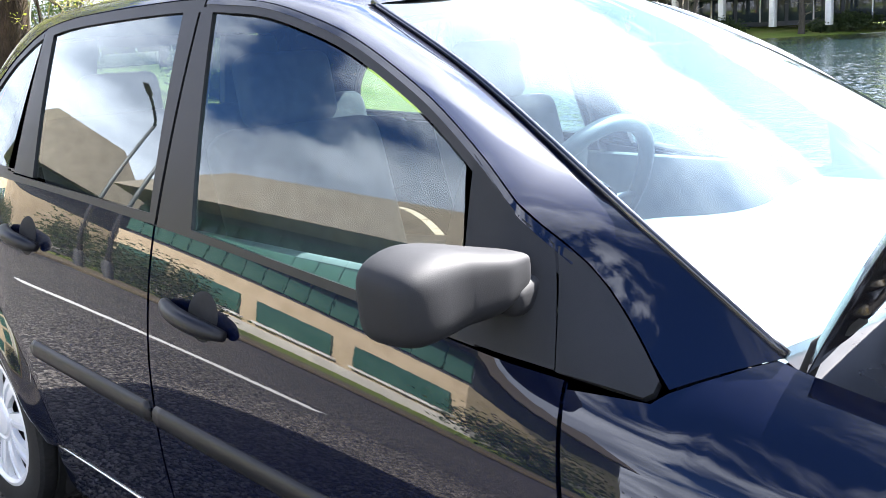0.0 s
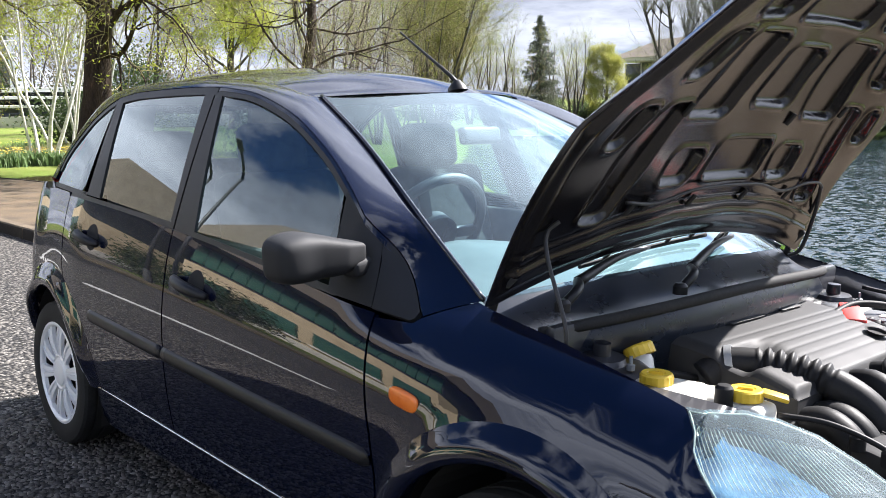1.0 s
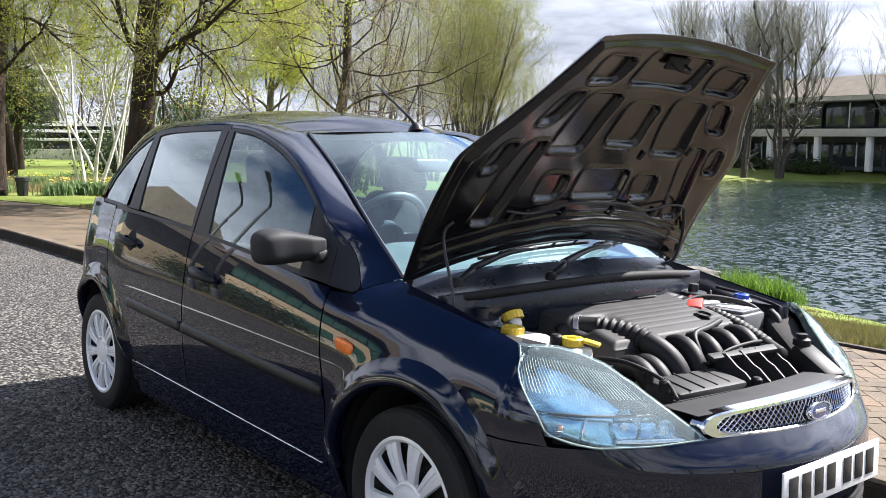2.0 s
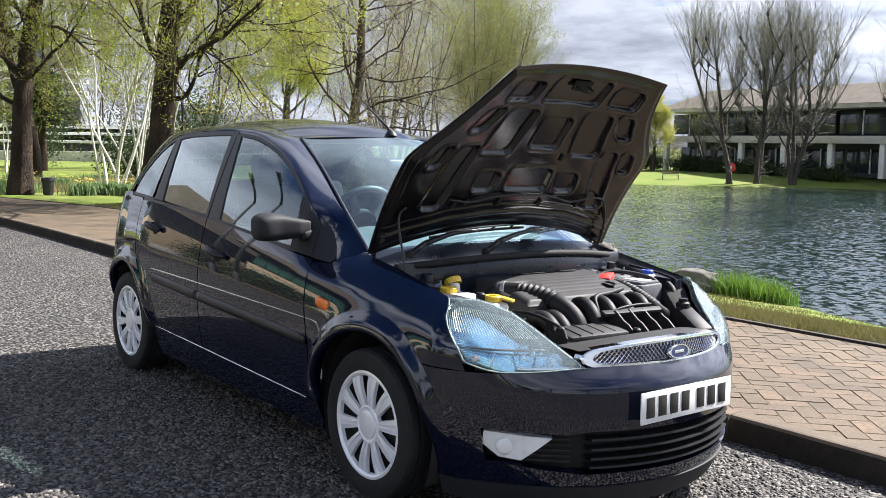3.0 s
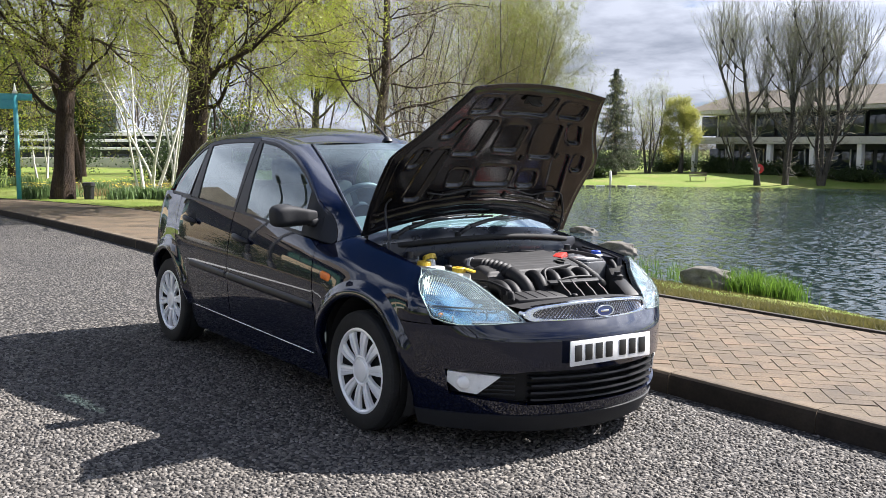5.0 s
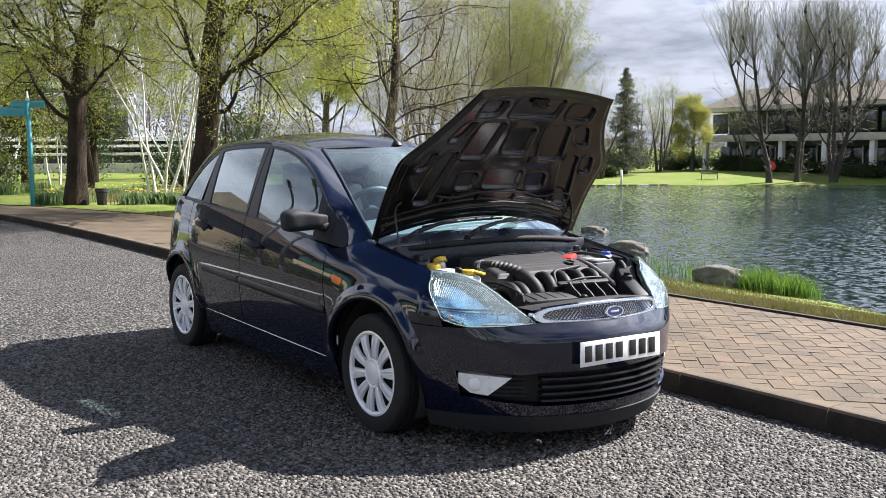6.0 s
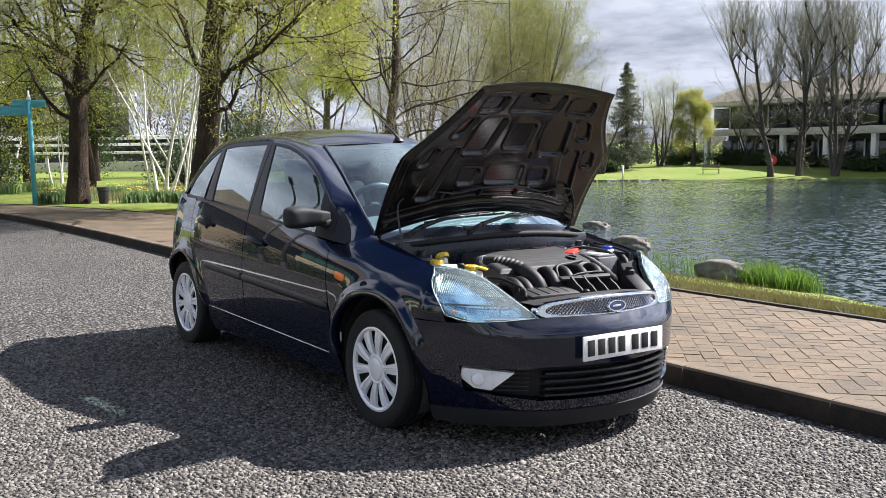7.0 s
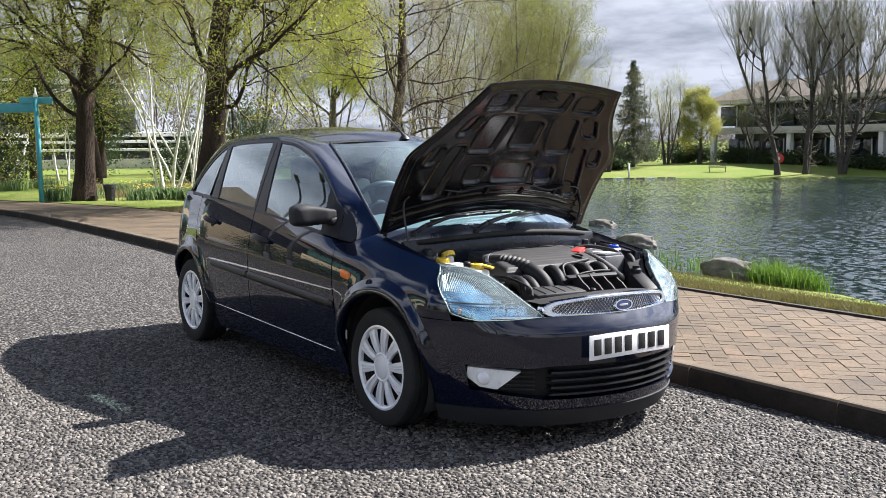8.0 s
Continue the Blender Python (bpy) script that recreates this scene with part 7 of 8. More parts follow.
# ---- wheels ----
def wheel(x, y, sgn):
    w = new("wheel")
    w.parent = car
    w.matrix_basis = pose(x - CAR.x, y, 0.287)
    R = 0.287
    prof = [(0.196, -0.085), (0.215, -0.092), (0.255, -0.094), (0.276, -0.088), (0.284, -0.078), (R, -0.062), (R, -0.05), (R - 0.006, -0.048), (R - 0.006, -0.040), (R, -0.038), (R, -0.003), (R - 0.006, -0.001),
            (R - 0.006, 0.006), (R, 0.008), (R, 0.045), (R - 0.006, 0.047), (R - 0.006, 0.055), (R, 0.057), (0.282, 0.075), (0.27, 0.086), (0.24, 0.085), (0.196, 0.08)]
    prof = [(r, h * sgn) for r, h in prof]
    part("tyre", lathe("tyre", prof, M_RUBBER, 64, "y", smooth=28), w, "black rubber tyre")
    dish = [(0.0, 0.045), (0.17, 0.045), (0.186, 0.062), (0.19, 0.08)]
    part("rim", lathe("rim", [(r, -h * sgn) for r, h in dish], M_DARK, 48, "y"), w, "dark steel rim behind the cover")
    # moulded cover: outer ring, hub disc and ten grooved spokes
    ring = [(0.184, 0.070), (0.187, 0.084), (0.196, 0.091), (0.207, 0.088), (0.211, 0.080), (0.208, 0.070)]
    cov = part("wheel_cover", lathe("wheel_cover", [(r, -h * sgn) for r, h in ring], M_SILVER, 64, "y"), w, "silver ten-spoke wheel cover")
    hub = [(0.0, 0.088), (0.040, 0.087), (0.052, 0.084), (0.055, 0.079), (0.060, 0.079), (0.066, 0.083), (0.073, 0.080), (0.076, 0.066)]
    part("hub_cap", lathe("hub_cap", [(r, -h * sgn) for r, h in hub], M_SILVER, 48, "y", smooth=30), cov, "round silver hub cap")
    bm = bmesh.new()
    cross = [(-1.0, -0.014), (-0.92, 0.0), (-0.30, 0.002), (-0.18, -0.005), (0.18, -0.005), (0.30, 0.002), (0.92, 0.0), (1.0, -0.014)]
    rows = []
    for t in np.linspace(0, 1, 5):
        r = 0.070 + 0.120 * t
        hw = 0.0165 + 0.0145 * t
        hgt = 0.079 + 0.007 * math.sin(math.pi * t * 0.9)
        rows.append([bm.verts.new((a * hw, (hgt + b) * -sgn * -1, r)) for a, b in cross])
    for a, b in zip(rows, rows[1:]):
        for i in range(len(cross) - 1):
            bm.faces.new((a[i], a[i + 1], b[i + 1], b[i]))
    me = bm_mesh("spoke", bm, M_SILVER, 20)
    for k in range(10):
        part("spoke", me, cov, m=pose(0, 0, 0, 0, 36 * k + 8, 0))
    # dark liner over the wheel
    V, F = [], []
    A = 28
    for k in range(A + 1):
        w2 = radians(-25 + 230 * k / A)
        for yy, rr in ((0.115, 0.358), (-0.25, 0.358), (-0.25, 0.0)):
            V.append((rr * math.cos(w2), yy * sgn, rr * math.sin(w2)))
    for k in range(A):
        F += [(3 * k + i, 3 * k + i + 1, 3 * k + 4 + i, 3 * k + 3 + i) for i in range(2)]
    part("wheel_arch_liner", mesh_of("wheel_arch_liner", V, F, M_DARK), car, m=pose(x - CAR.x, y * 0.915, 0.29))
    return w


for x in (0.0, -2.486):
    for sgn in both:
        # the cover faces outward: -y on the right-hand side
        wheel(x, -0.725 * sgn, -sgn)

for sgn in both:
    cpart("splash_guard", box("splash_guard", (0.03, 0.22, 0.42), M_DARK, pose(-0.385, -0.66 * sgn, 0.37), 0.01), "dark arch splash guard")

# ---- bodywork that closes the car: floor, tail, tail lamps ----
cpart("floor_pan", box("floor_pan", (2.95, 1.10, 0.10), M_DARK, pose(-1.2, 0, 0.22), 0.02), "dark underbody")
cpart("side_floor", box("side_floor", (1.72, 1.50, 0.10), M_DARK, pose(-1.16, 0, 0.23), 0.02))
s_t = float(s_of_x(-3.0))
cpart("tailgate", panel_mesh("tailgate", [[(s_t, 0.60), (s_t, 1.0), (U[-1], 1.0), (U[-1], 0.60)]], M_PAINT, sides=both))
cpart("rear_bumper", panel_mesh("rear_bumper", [[(float(s_of_x(-2.90)), 0.24), (float(s_of_x(-2.93)), 0.53), (s_t, 0.595), (U[-1], 0.595), (U[-1], 0.2), (s_t, 0.2)]], M_PAINT, sides=both))


def tail_glass(u, v):
    a = roof_back(v)
    b = np.stack([-3.02 + 0.02 * np.abs(v) ** 2, -0.60 * v, 1.0 + 0 * v], -1)
    return b + (a - b) * u[..., None]


cpart("tailgate_glass", grid_mesh("tailgate_glass", tail_glass, 6, 15, M_TAILGLASS, v=(1, -1)), "tinted rear window")
M_TAIL = surf("tail_lens", (0.35, 0.01, 0.012), (0.55, 0.03, 0.03), 20.0, 0.15, fine=200.0, bump_s=0.1, coat=0.8)
for sgn in both:
    a = spline([(-2.84, -0.475, 1.30), (-2.90, -0.535, 1.15), (-2.965, -0.62, 1.0), (-2.98, -0.655, 0.86)], 16) + np.array((-0.004, -0.012, 0))
    b = spline([(-2.90, -0.45, 1.29), (-2.965, -0.50, 1.15), (-3.03, -0.57, 1.0), (-3.05, -0.60, 0.86)], 16) + np.array((-0.004, -0.012, 0))
    cpart("tail_lamp", ribbon("tail_lamp", a, b, M_TAIL, 5, 0.006, (-0.6, -0.8, 0.2), (sgn,), 0.02), "tall red tail lamp")

# ---- aerial ----
aer = cpart("aerial", lathe("aerial", [(0.034, 0.0), (0.030, 0.012), (0.018, 0.026), (0.012, 0.034), (0.0, 0.036)], M_TRIM, 20, "z", pose(-1.035, 0, 1.396, 0, -12, 0)), "black roof aerial")
cpart("mast", tube_mesh("mast", [(-1.03, 0, 1.413), (-1.07, 0, 1.445), (-1.33, 0, 1.60)], [0.010, 0.007, 0.003], M_TRIM, 8), "", aer)

# ---- bonnet, propped open ----
HINGE, OPEN = Vector((-0.21, 0.0, 0.917)), 52.3


def hood_edge_v(u):
    """Half width of the bonnet at distance u from the hinge line."""
    return np.where(u < 0.44, 0.692, curve1([0.0, 0.44, 0.50, 0.60, 0.72, 0.84, 0.905, 0.93], [0.692, 0.692, 0.668, 0.588, 0.510, 0.455, 0.432, 0.424])(u))


def hood_w(u, v):
    t = np.clip(u / 0.905, 0, 1)
    return 0.06 * 4 * t * (1 - t) + 0.052 * smooth01(u, 0.15, 0.9) * (1 - np.clip(np.abs(v) / 0.5, 0, 1.3) ** 2)


def hood_uv(a, b):
    """a from 0 (rear edge) to 1 (front edge), b from -1 to 1 across."""
    r = np.sign(b) * np.abs(b)
    u = a * 0.905
    for _ in range(3):
        v = r * hood_edge_v(u)
        rear = 0.115 * (1 - np.clip(np.abs(v) / 0.66, 0, 1) ** 2)
        front = 0.905 + 0.02 * (1 - np.clip(np.abs(v) / 0.43, 0, 1) ** 2)
        u = rear + (front - rear) * a
    return u, v


POCKETS = [(0.0, 0.585, 0.075, 0.075, 0.0), (0.235, 0.585, 0.075, 0.105, 0.20), (0.0, 0.355, 0.115, 0.05, 0.0), (0.235, 0.34, 0.055, 0.042, 0.1), (0.44, 0.36, 0.045, 0.15, 0.25),
           (0.0, 0.80, 0.15, 0.06, 0.0), (0.29, 0.79, 0.07, 0.045, 0.1), (0.395, 0.645, 0.035, 0.055, 0.5), (0.535, 0.46, 0.03, 0.05, 0.3)]


def pocket_field(u, v):
    """How far inside a stamped pocket: 1 in the middle, 0 on the ribs."""
    f = np.zeros_like(u)
    rim = np.zeros_like(u)
    for cv, cu, hv, hu, sh in POCKETS:
        for s in ((1,) if cv == 0 else (1, -1)):
            dv = np.abs(v - s * (cv - sh * (u - cu))) - hv + 0.022
            du = np.abs(u - cu) - hu + 0.022
            sd = np.hypot(np.maximum(dv, 0), np.maximum(du, 0)) + np.minimum(np.maximum(dv, du), 0) - 0.022
            f = np.maximum(f, smooth01(-sd, -0.006, 0.003))
            rim = np.maximum(rim, np.exp(-((sd - 0.013) / 0.006) ** 2))
    return f, rim


def hood_world(u, v, w):
    c, s = math.cos(radians(OPEN)), math.sin(radians(OPEN))
    return np.stack([HINGE.x + u * c - w * s, v, HINGE.z + u * s + w * c], -1)


def hood_outer(a, b):
    u, v = hood_uv(a, b)
    e = np.minimum(np.minimum(a, 1 - a) * 0.9, (1 - np.abs(b)) * 0.6)
    return hood_world(u, v, hood_w(u, v) - 0.012 * (1 - smooth01(e, 0, 0.02)))


def hood_inner(a, b):
    u, v = hood_uv(a * 0.992 + 0.004, b * 0.995)
    e = np.minimum(np.minimum(a, 1 - a) * 0.9, (1 - np.abs(b)) * 0.6)
    f, rim = pocket_field(u, v)
    depth = 0.030 - 0.016 * f + 0.005 * rim
    rear = u - 0.115 * (1 - np.clip(np.abs(v) / 0.66, 0, 1) ** 2)
    depth = depth + 0.007 * np.exp(-((rear - 0.075) / 0.008) ** 2) + 0.007 * np.exp(-((rear - 0.115) / 0.007) ** 2) - 0.008 * smooth01(0.14 - rear, 0, 0.02)
    depth = depth + 0.0035 * np.sin(23 * u + 9 * v) * np.sin(17 * v - 6 * u) * (1 - f)
    depth = 0.013 + (depth - 0.013) * smooth01(e, 0.012, 0.045)
    return hood_world(u, v, hood_w(u, v) - depth)


M_HOODIN = surf("bonnet_lining_paint", (0.0036, 0.0031, 0.0036), (0.009, 0.0077, 0.008), 5.0, 0.20, fine=40.0, bump_s=0.10, bump_d=0.003, coat=0.0, rough_var=0.09, spec=0.5)
hood = cpart("bonnet", grid_mesh("bonnet", hood_outer, 60, 70, M_PAINT), "open bonnet with a stamped steel inner panel")
cpart("inner_panel", grid_mesh("inner_panel", hood_inner, 190, 260, M_HOODIN), "stamped dark inner panel", hood)
# hem round the edge
ring = [(a, -1.0) for a in np.linspace(0, 1, 40)] + [(1.0, b) for b in np.linspace(-1, 1, 60)[1:]] + [(a, 1.0) for a in np.linspace(1, 0, 40)[1:]] + [(0.0, b) for b in np.linspace(1, -1, 60)[1:-1]]
ra, rb = np.array(ring).T
top, low = hood_outer(ra, rb), hood_inner(ra, rb)
n = len(ring)
V = list(top) + list((top + low) / 2 + (top - top.mean(0)) * 0.004) + list(low)
F = [(k * n + i, k * n + (i + 1) % n, (k + 1) * n + (i + 1) % n, (k + 1) * n + i) for k in range(2) for i in range(n)]
cpart("hem", mesh_of("hem", V, F, M_PAINT, True), "folded painted hem", hood)


def on_hood(u, v, depth):
    u, v = np.asarray(u, float), np.asarray(v, float)
    return hood_world(u, v, hood_w(u, v) - depth)


# slots as small dark raised blocks in place of shaded holes; latch, washer hose
slot_m = Matrix.Rotation(-radians(OPEN), 4, "Y")
for u, v in ((0.50, -0.36), (0.50, 0.36), (0.235, -0.36), (0.235, 0.36), (0.245, -0.30), (0.245, 0.12), (0.245, -0.12), (0.47, 0.13)):
    p = on_hood(u, v, 0.0355)
    cpart("slot_shade", box("slot_shade", (0.034, 0.016, 0.006), M_DARK, Matrix.Translation(Vector(p)) @ slot_m @ pose(0, 0, 0, 0, 0, 12), 0.001), "", hood)
latch = cpart("latch", tube_mesh("latch", [on_hood(u, v, d) for u, v, d in ((0.83, -0.035, 0.02), (0.83, -0.035, 0.065), (0.83, 0.0, 0.075), (0.83, 0.035, 0.065), (0.83, 0.035, 0.02))], 0.005, M_DARK, 8), "dark striker loop", hood)
cpart("latch_plate", box("latch_plate", (0.045, 0.10, 0.010), M_DARK, Matrix.Translation(Vector(on_hood(0.83, 0, 0.026))) @ slot_m, 0.003), "", latch)
hose = [(0.15, 0.60, 0.03), (0.26, 0.52, 0.045), (0.275, 0.42, 0.045), (0.255, 0.30, 0.045), (0.285, 0.14, 0.045), (0.285, -0.12, 0.045), (0.255, -0.28, 0.045), (0.265, -0.40, 0.045)]
cpart("washer_hose", tube_mesh("washer_hose", spline([on_hood(*h) for h in hose], 50), 0.0045, M_BLACK, 7), "thin black washer hose", hood)
cpart("washer_hose", tube_mesh("washer_hose", spline([on_hood(0.26, 0.52, 0.045), on_hood(0.16, 0.585, 0.05), on_hood(0.05, 0.60, 0.06), (-0.18, 0.60, 0.90)], 24), 0.006, M_BLACK, 7), "thin black washer hose", hood)
cpart("prop_rod", tube_mesh("prop_rod", spline([(0.0, -0.655, 0.83), (-0.005, -0.655, 0.90), (-0.075, -0.632, 1.02), (-0.095, -0.615, 1.075), (-0.075, -0.60, 1.10)], 24), 0.0045, M_BLACK, 8), "thin bonnet prop rod")
for sgn in both:
    cpart("bonnet_hinge", tube_mesh("bonnet_hinge", [(-0.22, 0.655 * sgn, 0.88), (-0.205, 0.65 * sgn, 0.93), (-0.16, 0.645 * sgn, 0.975)], 0.010, M_DARK, 8), "", hood)

# ---- engine bay ----
M_YELLOW = surf("yellow_cap", (0.58, 0.38, 0.02), (0.74, 0.52, 0.04), 25.0, 0.4, bump_s=0.05)
M_MILKY = surf("milky_plastic", (0.55, 0.53, 0.47), (0.72, 0.70, 0.64), 14.0, 0.4, bump_s=0.08, bump_d=0.003)
M_COVER = surf("grey_engine_plastic", (0.020, 0.020, 0.0205), (0.034, 0.034, 0.035), 12.0, 0.62, bump_s=0.2, bump_d=0.0006, spec=0.25, fine=500.0)
M_HOSE = surf("black_hose", (0.008, 0.008, 0.009), (0.018, 0.018, 0.019), 12.0, 0.55, fine=200.0, bump_s=0.1, spec=0.2)
M_BATTERY = surf("battery_grey", (0.07, 0.072, 0.078), (0.13, 0.134, 0.14), 14.0, 0.45, bump_s=0.05)
M_BLUECAP = surf("blue_cap", (0.02, 0.06, 0.40), (0.04, 0.10, 0.55), 14.0, 0.4, bump_s=0.03)

# tub: bulkhead, inner wings, floor
cpart("bulkhead", box("bulkhead", (0.03, 1.28, 0.60), M_BAY, pose(-0.06, 0, 0.585), 0.01), "dark painted bulkhead")
cpart("bay_floor", box("bay_floor", (0.70, 1.02, 0.05), M_DARK, pose(0.24, 0, 0.30), 0.01))


def inner_wing(sgn):
    xs = np.linspace(-0.22, 0.40, 24)
    ztop = np.where(xs > 0, 0.868 - 0.205 * xs, 0.868 - 0.17 * xs)
    P, n = skin(s_of_x(xs), ztop)
    cols = [P + np.array((0, 0.000, -0.002)), P + np.array((0, 0.022, -0.022)), P + np.array((0, 0.040, -0.03)), P * np.array((1, 0, 0)) + np.array((0, -0.595, 0.80)), P * np.array((1, 0, 0)) + np.array((0, -0.58, 0.32))]
    V = [q * np.array((1, sgn, 1)) for c in cols for q in c]
    m = len(xs)
    F = [(k * m + i, k * m + i + 1, (k + 1) * m + i + 1, (k + 1) * m + i) for k in range(4) for i in range(m - 1)]
    return mesh_of("inner_wing", V, F if sgn < 0 else [f[::-1] for f in F], M_BAY, True)


for sgn in both:
    cpart("inner_wing", inner_wing(sgn), "dark painted inner wing")
    cpart("strut_tower", lathe("strut_tower", [(0.135, -0.30), (0.125, -0.05), (0.112, -0.012), (0.095, 0.0), (0.055, 0.004), (0.05, 0.016), (0.02, 0.018), (0.018, 0.045), (0.0, 0.047)], M_BAY, 36, "z", pose(-0.005, 0.535 * sgn, 0.800, 0, 4, 0)), "domed strut tower")
    for k in range(3):
        w = 2 * math.pi * k / 3
        cpart("tower_nut", lathe("tower_nut", [(0.009, 0), (0.009, 0.012), (0.004, 0.014), (0.004, 0.03), (0, 0.03)], M_STEEL, 8, "z", pose(-0.005 + 0.078 * math.cos(w), 0.535 * sgn + 0.078 * math.sin(w), 0.800)))


def cowl_point(u, v):
    """Plastic scuttle from the screen's base to the bulkhead seal."""
    e = screen_point(np.zeros_like(u) + 0.012, v)
    y = e[..., 1]
    f = np.stack([0.030 - 0.13 * np.abs(v) ** 2.5, y * 0.965, 0.905 - 0.045 * np.abs(v) ** 2], -1)
    p = e + (f - e) * u[..., None]
    p[..., 2] -= 0.030 * np.sin(np.pi * np.clip(u, 0, 1)) * (1 - 0.4 * np.abs(v))
    return p


M_SCUTTLE = surf("scuttle_plastic", (0.006, 0.009, 0.016), (0.014, 0.019, 0.031), 7.0, 0.28, fine=500.0, bump_s=0.08, bump_d=0.0005)
cpart("scuttle", grid_mesh("scuttle", cowl_point, 14, 50, M_SCUTTLE), "black plastic scuttle panel")
vv = np.linspace(-1, 1, 40)
fe = cowl_point(np.ones(40), vv)
seal = cpart("bonnet_seal", tube_mesh("bonnet_seal", fe + np.array((0.012, 0, 0.004)), 0.014, M_RUBBER, 10), "black rubber bulkhead seal")
wall = [fe + np.array((0.004, 0, -0.012)), fe + np.array((0.020, 0, -0.05)), fe + np.array((0.0, 0, -0.09)), fe + np.array((-0.03, 0, -0.30))]
V = [tuple(q) for c in wall for q in c]
F = [(k * 40 + i, k * 40 + i + 1, (k + 1) * 40 + i + 1, (k + 1) * 40 + i) for k in range(3) for i in range(39)]
cpart("scuttle_wall", mesh_of("scuttle_wall", V, F, M_SCUTTLE, True), "ribbed black scuttle wall")


def wiper(pivot, elbow, arm_end, b0, b1):
    w = cpart("wiper", tube_mesh("wiper", spline([pivot, tuple(np.array(pivot) * 0.5 + np.array(elbow) * 0.5 + np.array((0.02, 0.0, 0.012))), elbow], 14), [0.012] * 14, M_TRIM, 8), "black windscreen wiper")
    V, F = tube(spline([elbow, tuple((np.array(elbow) + np.array(arm_end)) / 2 + np.array((0, 0, 0.012))), arm_end], 16), np.linspace(0.013, 0.007, 16), 8)
    cpart("wiper_arm", mesh_of("wiper_arm", V, F, M_TRIM, True), "", w)
    pts = spline([b0, tuple((np.array(b0) + np.array(b1)) / 2 + np.array((0.004, 0, 0.006))), b1], 20)
    pieces = [tube(pts + np.array((0, 0, 0.006)), 0.006, 6), tube(pts + np.array((0.01, 0, 0.022)), 0.004, 6)]
    for k in (3, 7, 12, 16):
        pieces.append(tube([pts[k] + np.array((0, 0, 0.006)), pts[k] + np.array((0.010, 0.012, 0.022))], 0.0045, 6))
    cpart("wiper_blade", joined("wiper_blade", pieces, M_RUBBER, 60), "jointed black wiper blade", w)
    cpart("pivot_cap", lathe("pivot_cap", [(0.018, -0.01), (0.018, 0.008), (0.012, 0.016), (0, 0.018)], M_TRIM, 16, "z", Matrix.Translation(pivot)), "", w)


onscreen = lambda u, v, h=0.012: tuple(screen_point(np.array([float(u)]), np.array([float(v)]))[0] + np.array((0.45 * h, 0, h)))
wiper((-0.09, -0.565, 0.912), (-0.135, -0.46, 0.948), onscreen(0.055, -0.22, 0.02), onscreen(0.03, -0.60), onscreen(0.07, 0.22))
wiper((-0.02, -0.225, 0.918), (-0.055, -0.13, 0.955), onscreen(0.05, 0.40, 0.02), onscreen(0.03, 0.18), onscreen(0.13, 0.86))

# engine cover with moulded ribs
def cover_point(u, v):
    x, y = -0.065 + 0.385 * u, -0.30 + 0.655 * v
    z = 0.828 - 0.010 * u - 0.055 * u ** 2.2
    e = np.minimum(np.minimum(u * 0.385, (1 - u) * 0.385), np.minimum(v * 0.655, (1 - v) * 0.655))
    z = z - 0.018 * (1 - smooth01(e, 0, 0.020)) ** 1.5
    for k in range(6):
        c = 0.42 + 0.085 * k
        z = z - 0.0014 * np.exp(-((u - c) / 0.014) ** 2) * (v > 0.10) * (v < 0.96)
    notch = np.exp(-(((u - 0.62) / 0.10) ** 4 + ((v - 0.13) / 0.13) ** 4))
    return np.stack([x, y, z - 0.035 * notch], -1)


ec = cpart("engine_cover", grid_mesh("engine_cover", cover_point, 110, 60, M_COVER, v=(0, 1)), "dark grey ribbed plastic engine cover")
edge = [(-0.064, -0.298), (0.319, -0.298), (0.319, 0.354), (-0.064, 0.354)]
ring = dense(edge, 0.03)
V = [(x, y, float(cover_point(np.array((x + 0.065) / 0.385), np.array((y + 0.30) / 0.655))[2]) + 0.001) for x, y in ring] + [(x, y, 0.70) for x, y in ring]
n = len(ring)
cpart("cover_skirt", mesh_of("cover_skirt", V, [(i, (i + 1) % n, n + (i + 1) % n, n + i) for i in range(n)], M_COVER), "", ec)
for y, ln in ((-0.02, 0.15), (0.20, 0.10)):
    cpart("cover_mark", box("cover_mark", (0.022, ln, 0.003), M_BLACK, pose(0.035, y, 0.8275, 0, 3, 0), 0.001), "raised dark mark", ec)
cpart("filler_hole", lathe("filler_hole", [(0.030, 0.003), (0.024, 0.003), (0.022, -0.004), (0.0, -0.004)], M_DARK, 24, "z", pose(0.245, 0.245, 0.793, 0, 12, 0)), "", ec)
cpart("engine_block", box("engine_block", (0.42, 0.72, 0.36), M_DARK, pose(0.12, 0.02, 0.53), 0.03), "dark engine block")


def bellows(name, pts, r, rib, n, mat, parent=None, ribs=(0.0, 1.0), label=""):
    P = spline(pts, n)
    t = np.linspace(0, 1, n)
    on = ((t >= ribs[0]) & (t <= ribs[1])).astype(float)
    R = r + rib * np.sin(np.arange(n) * 2 * math.pi / 5) * on
    return cpart(name, tube_mesh(name, P, R, mat, 18), label, parent)


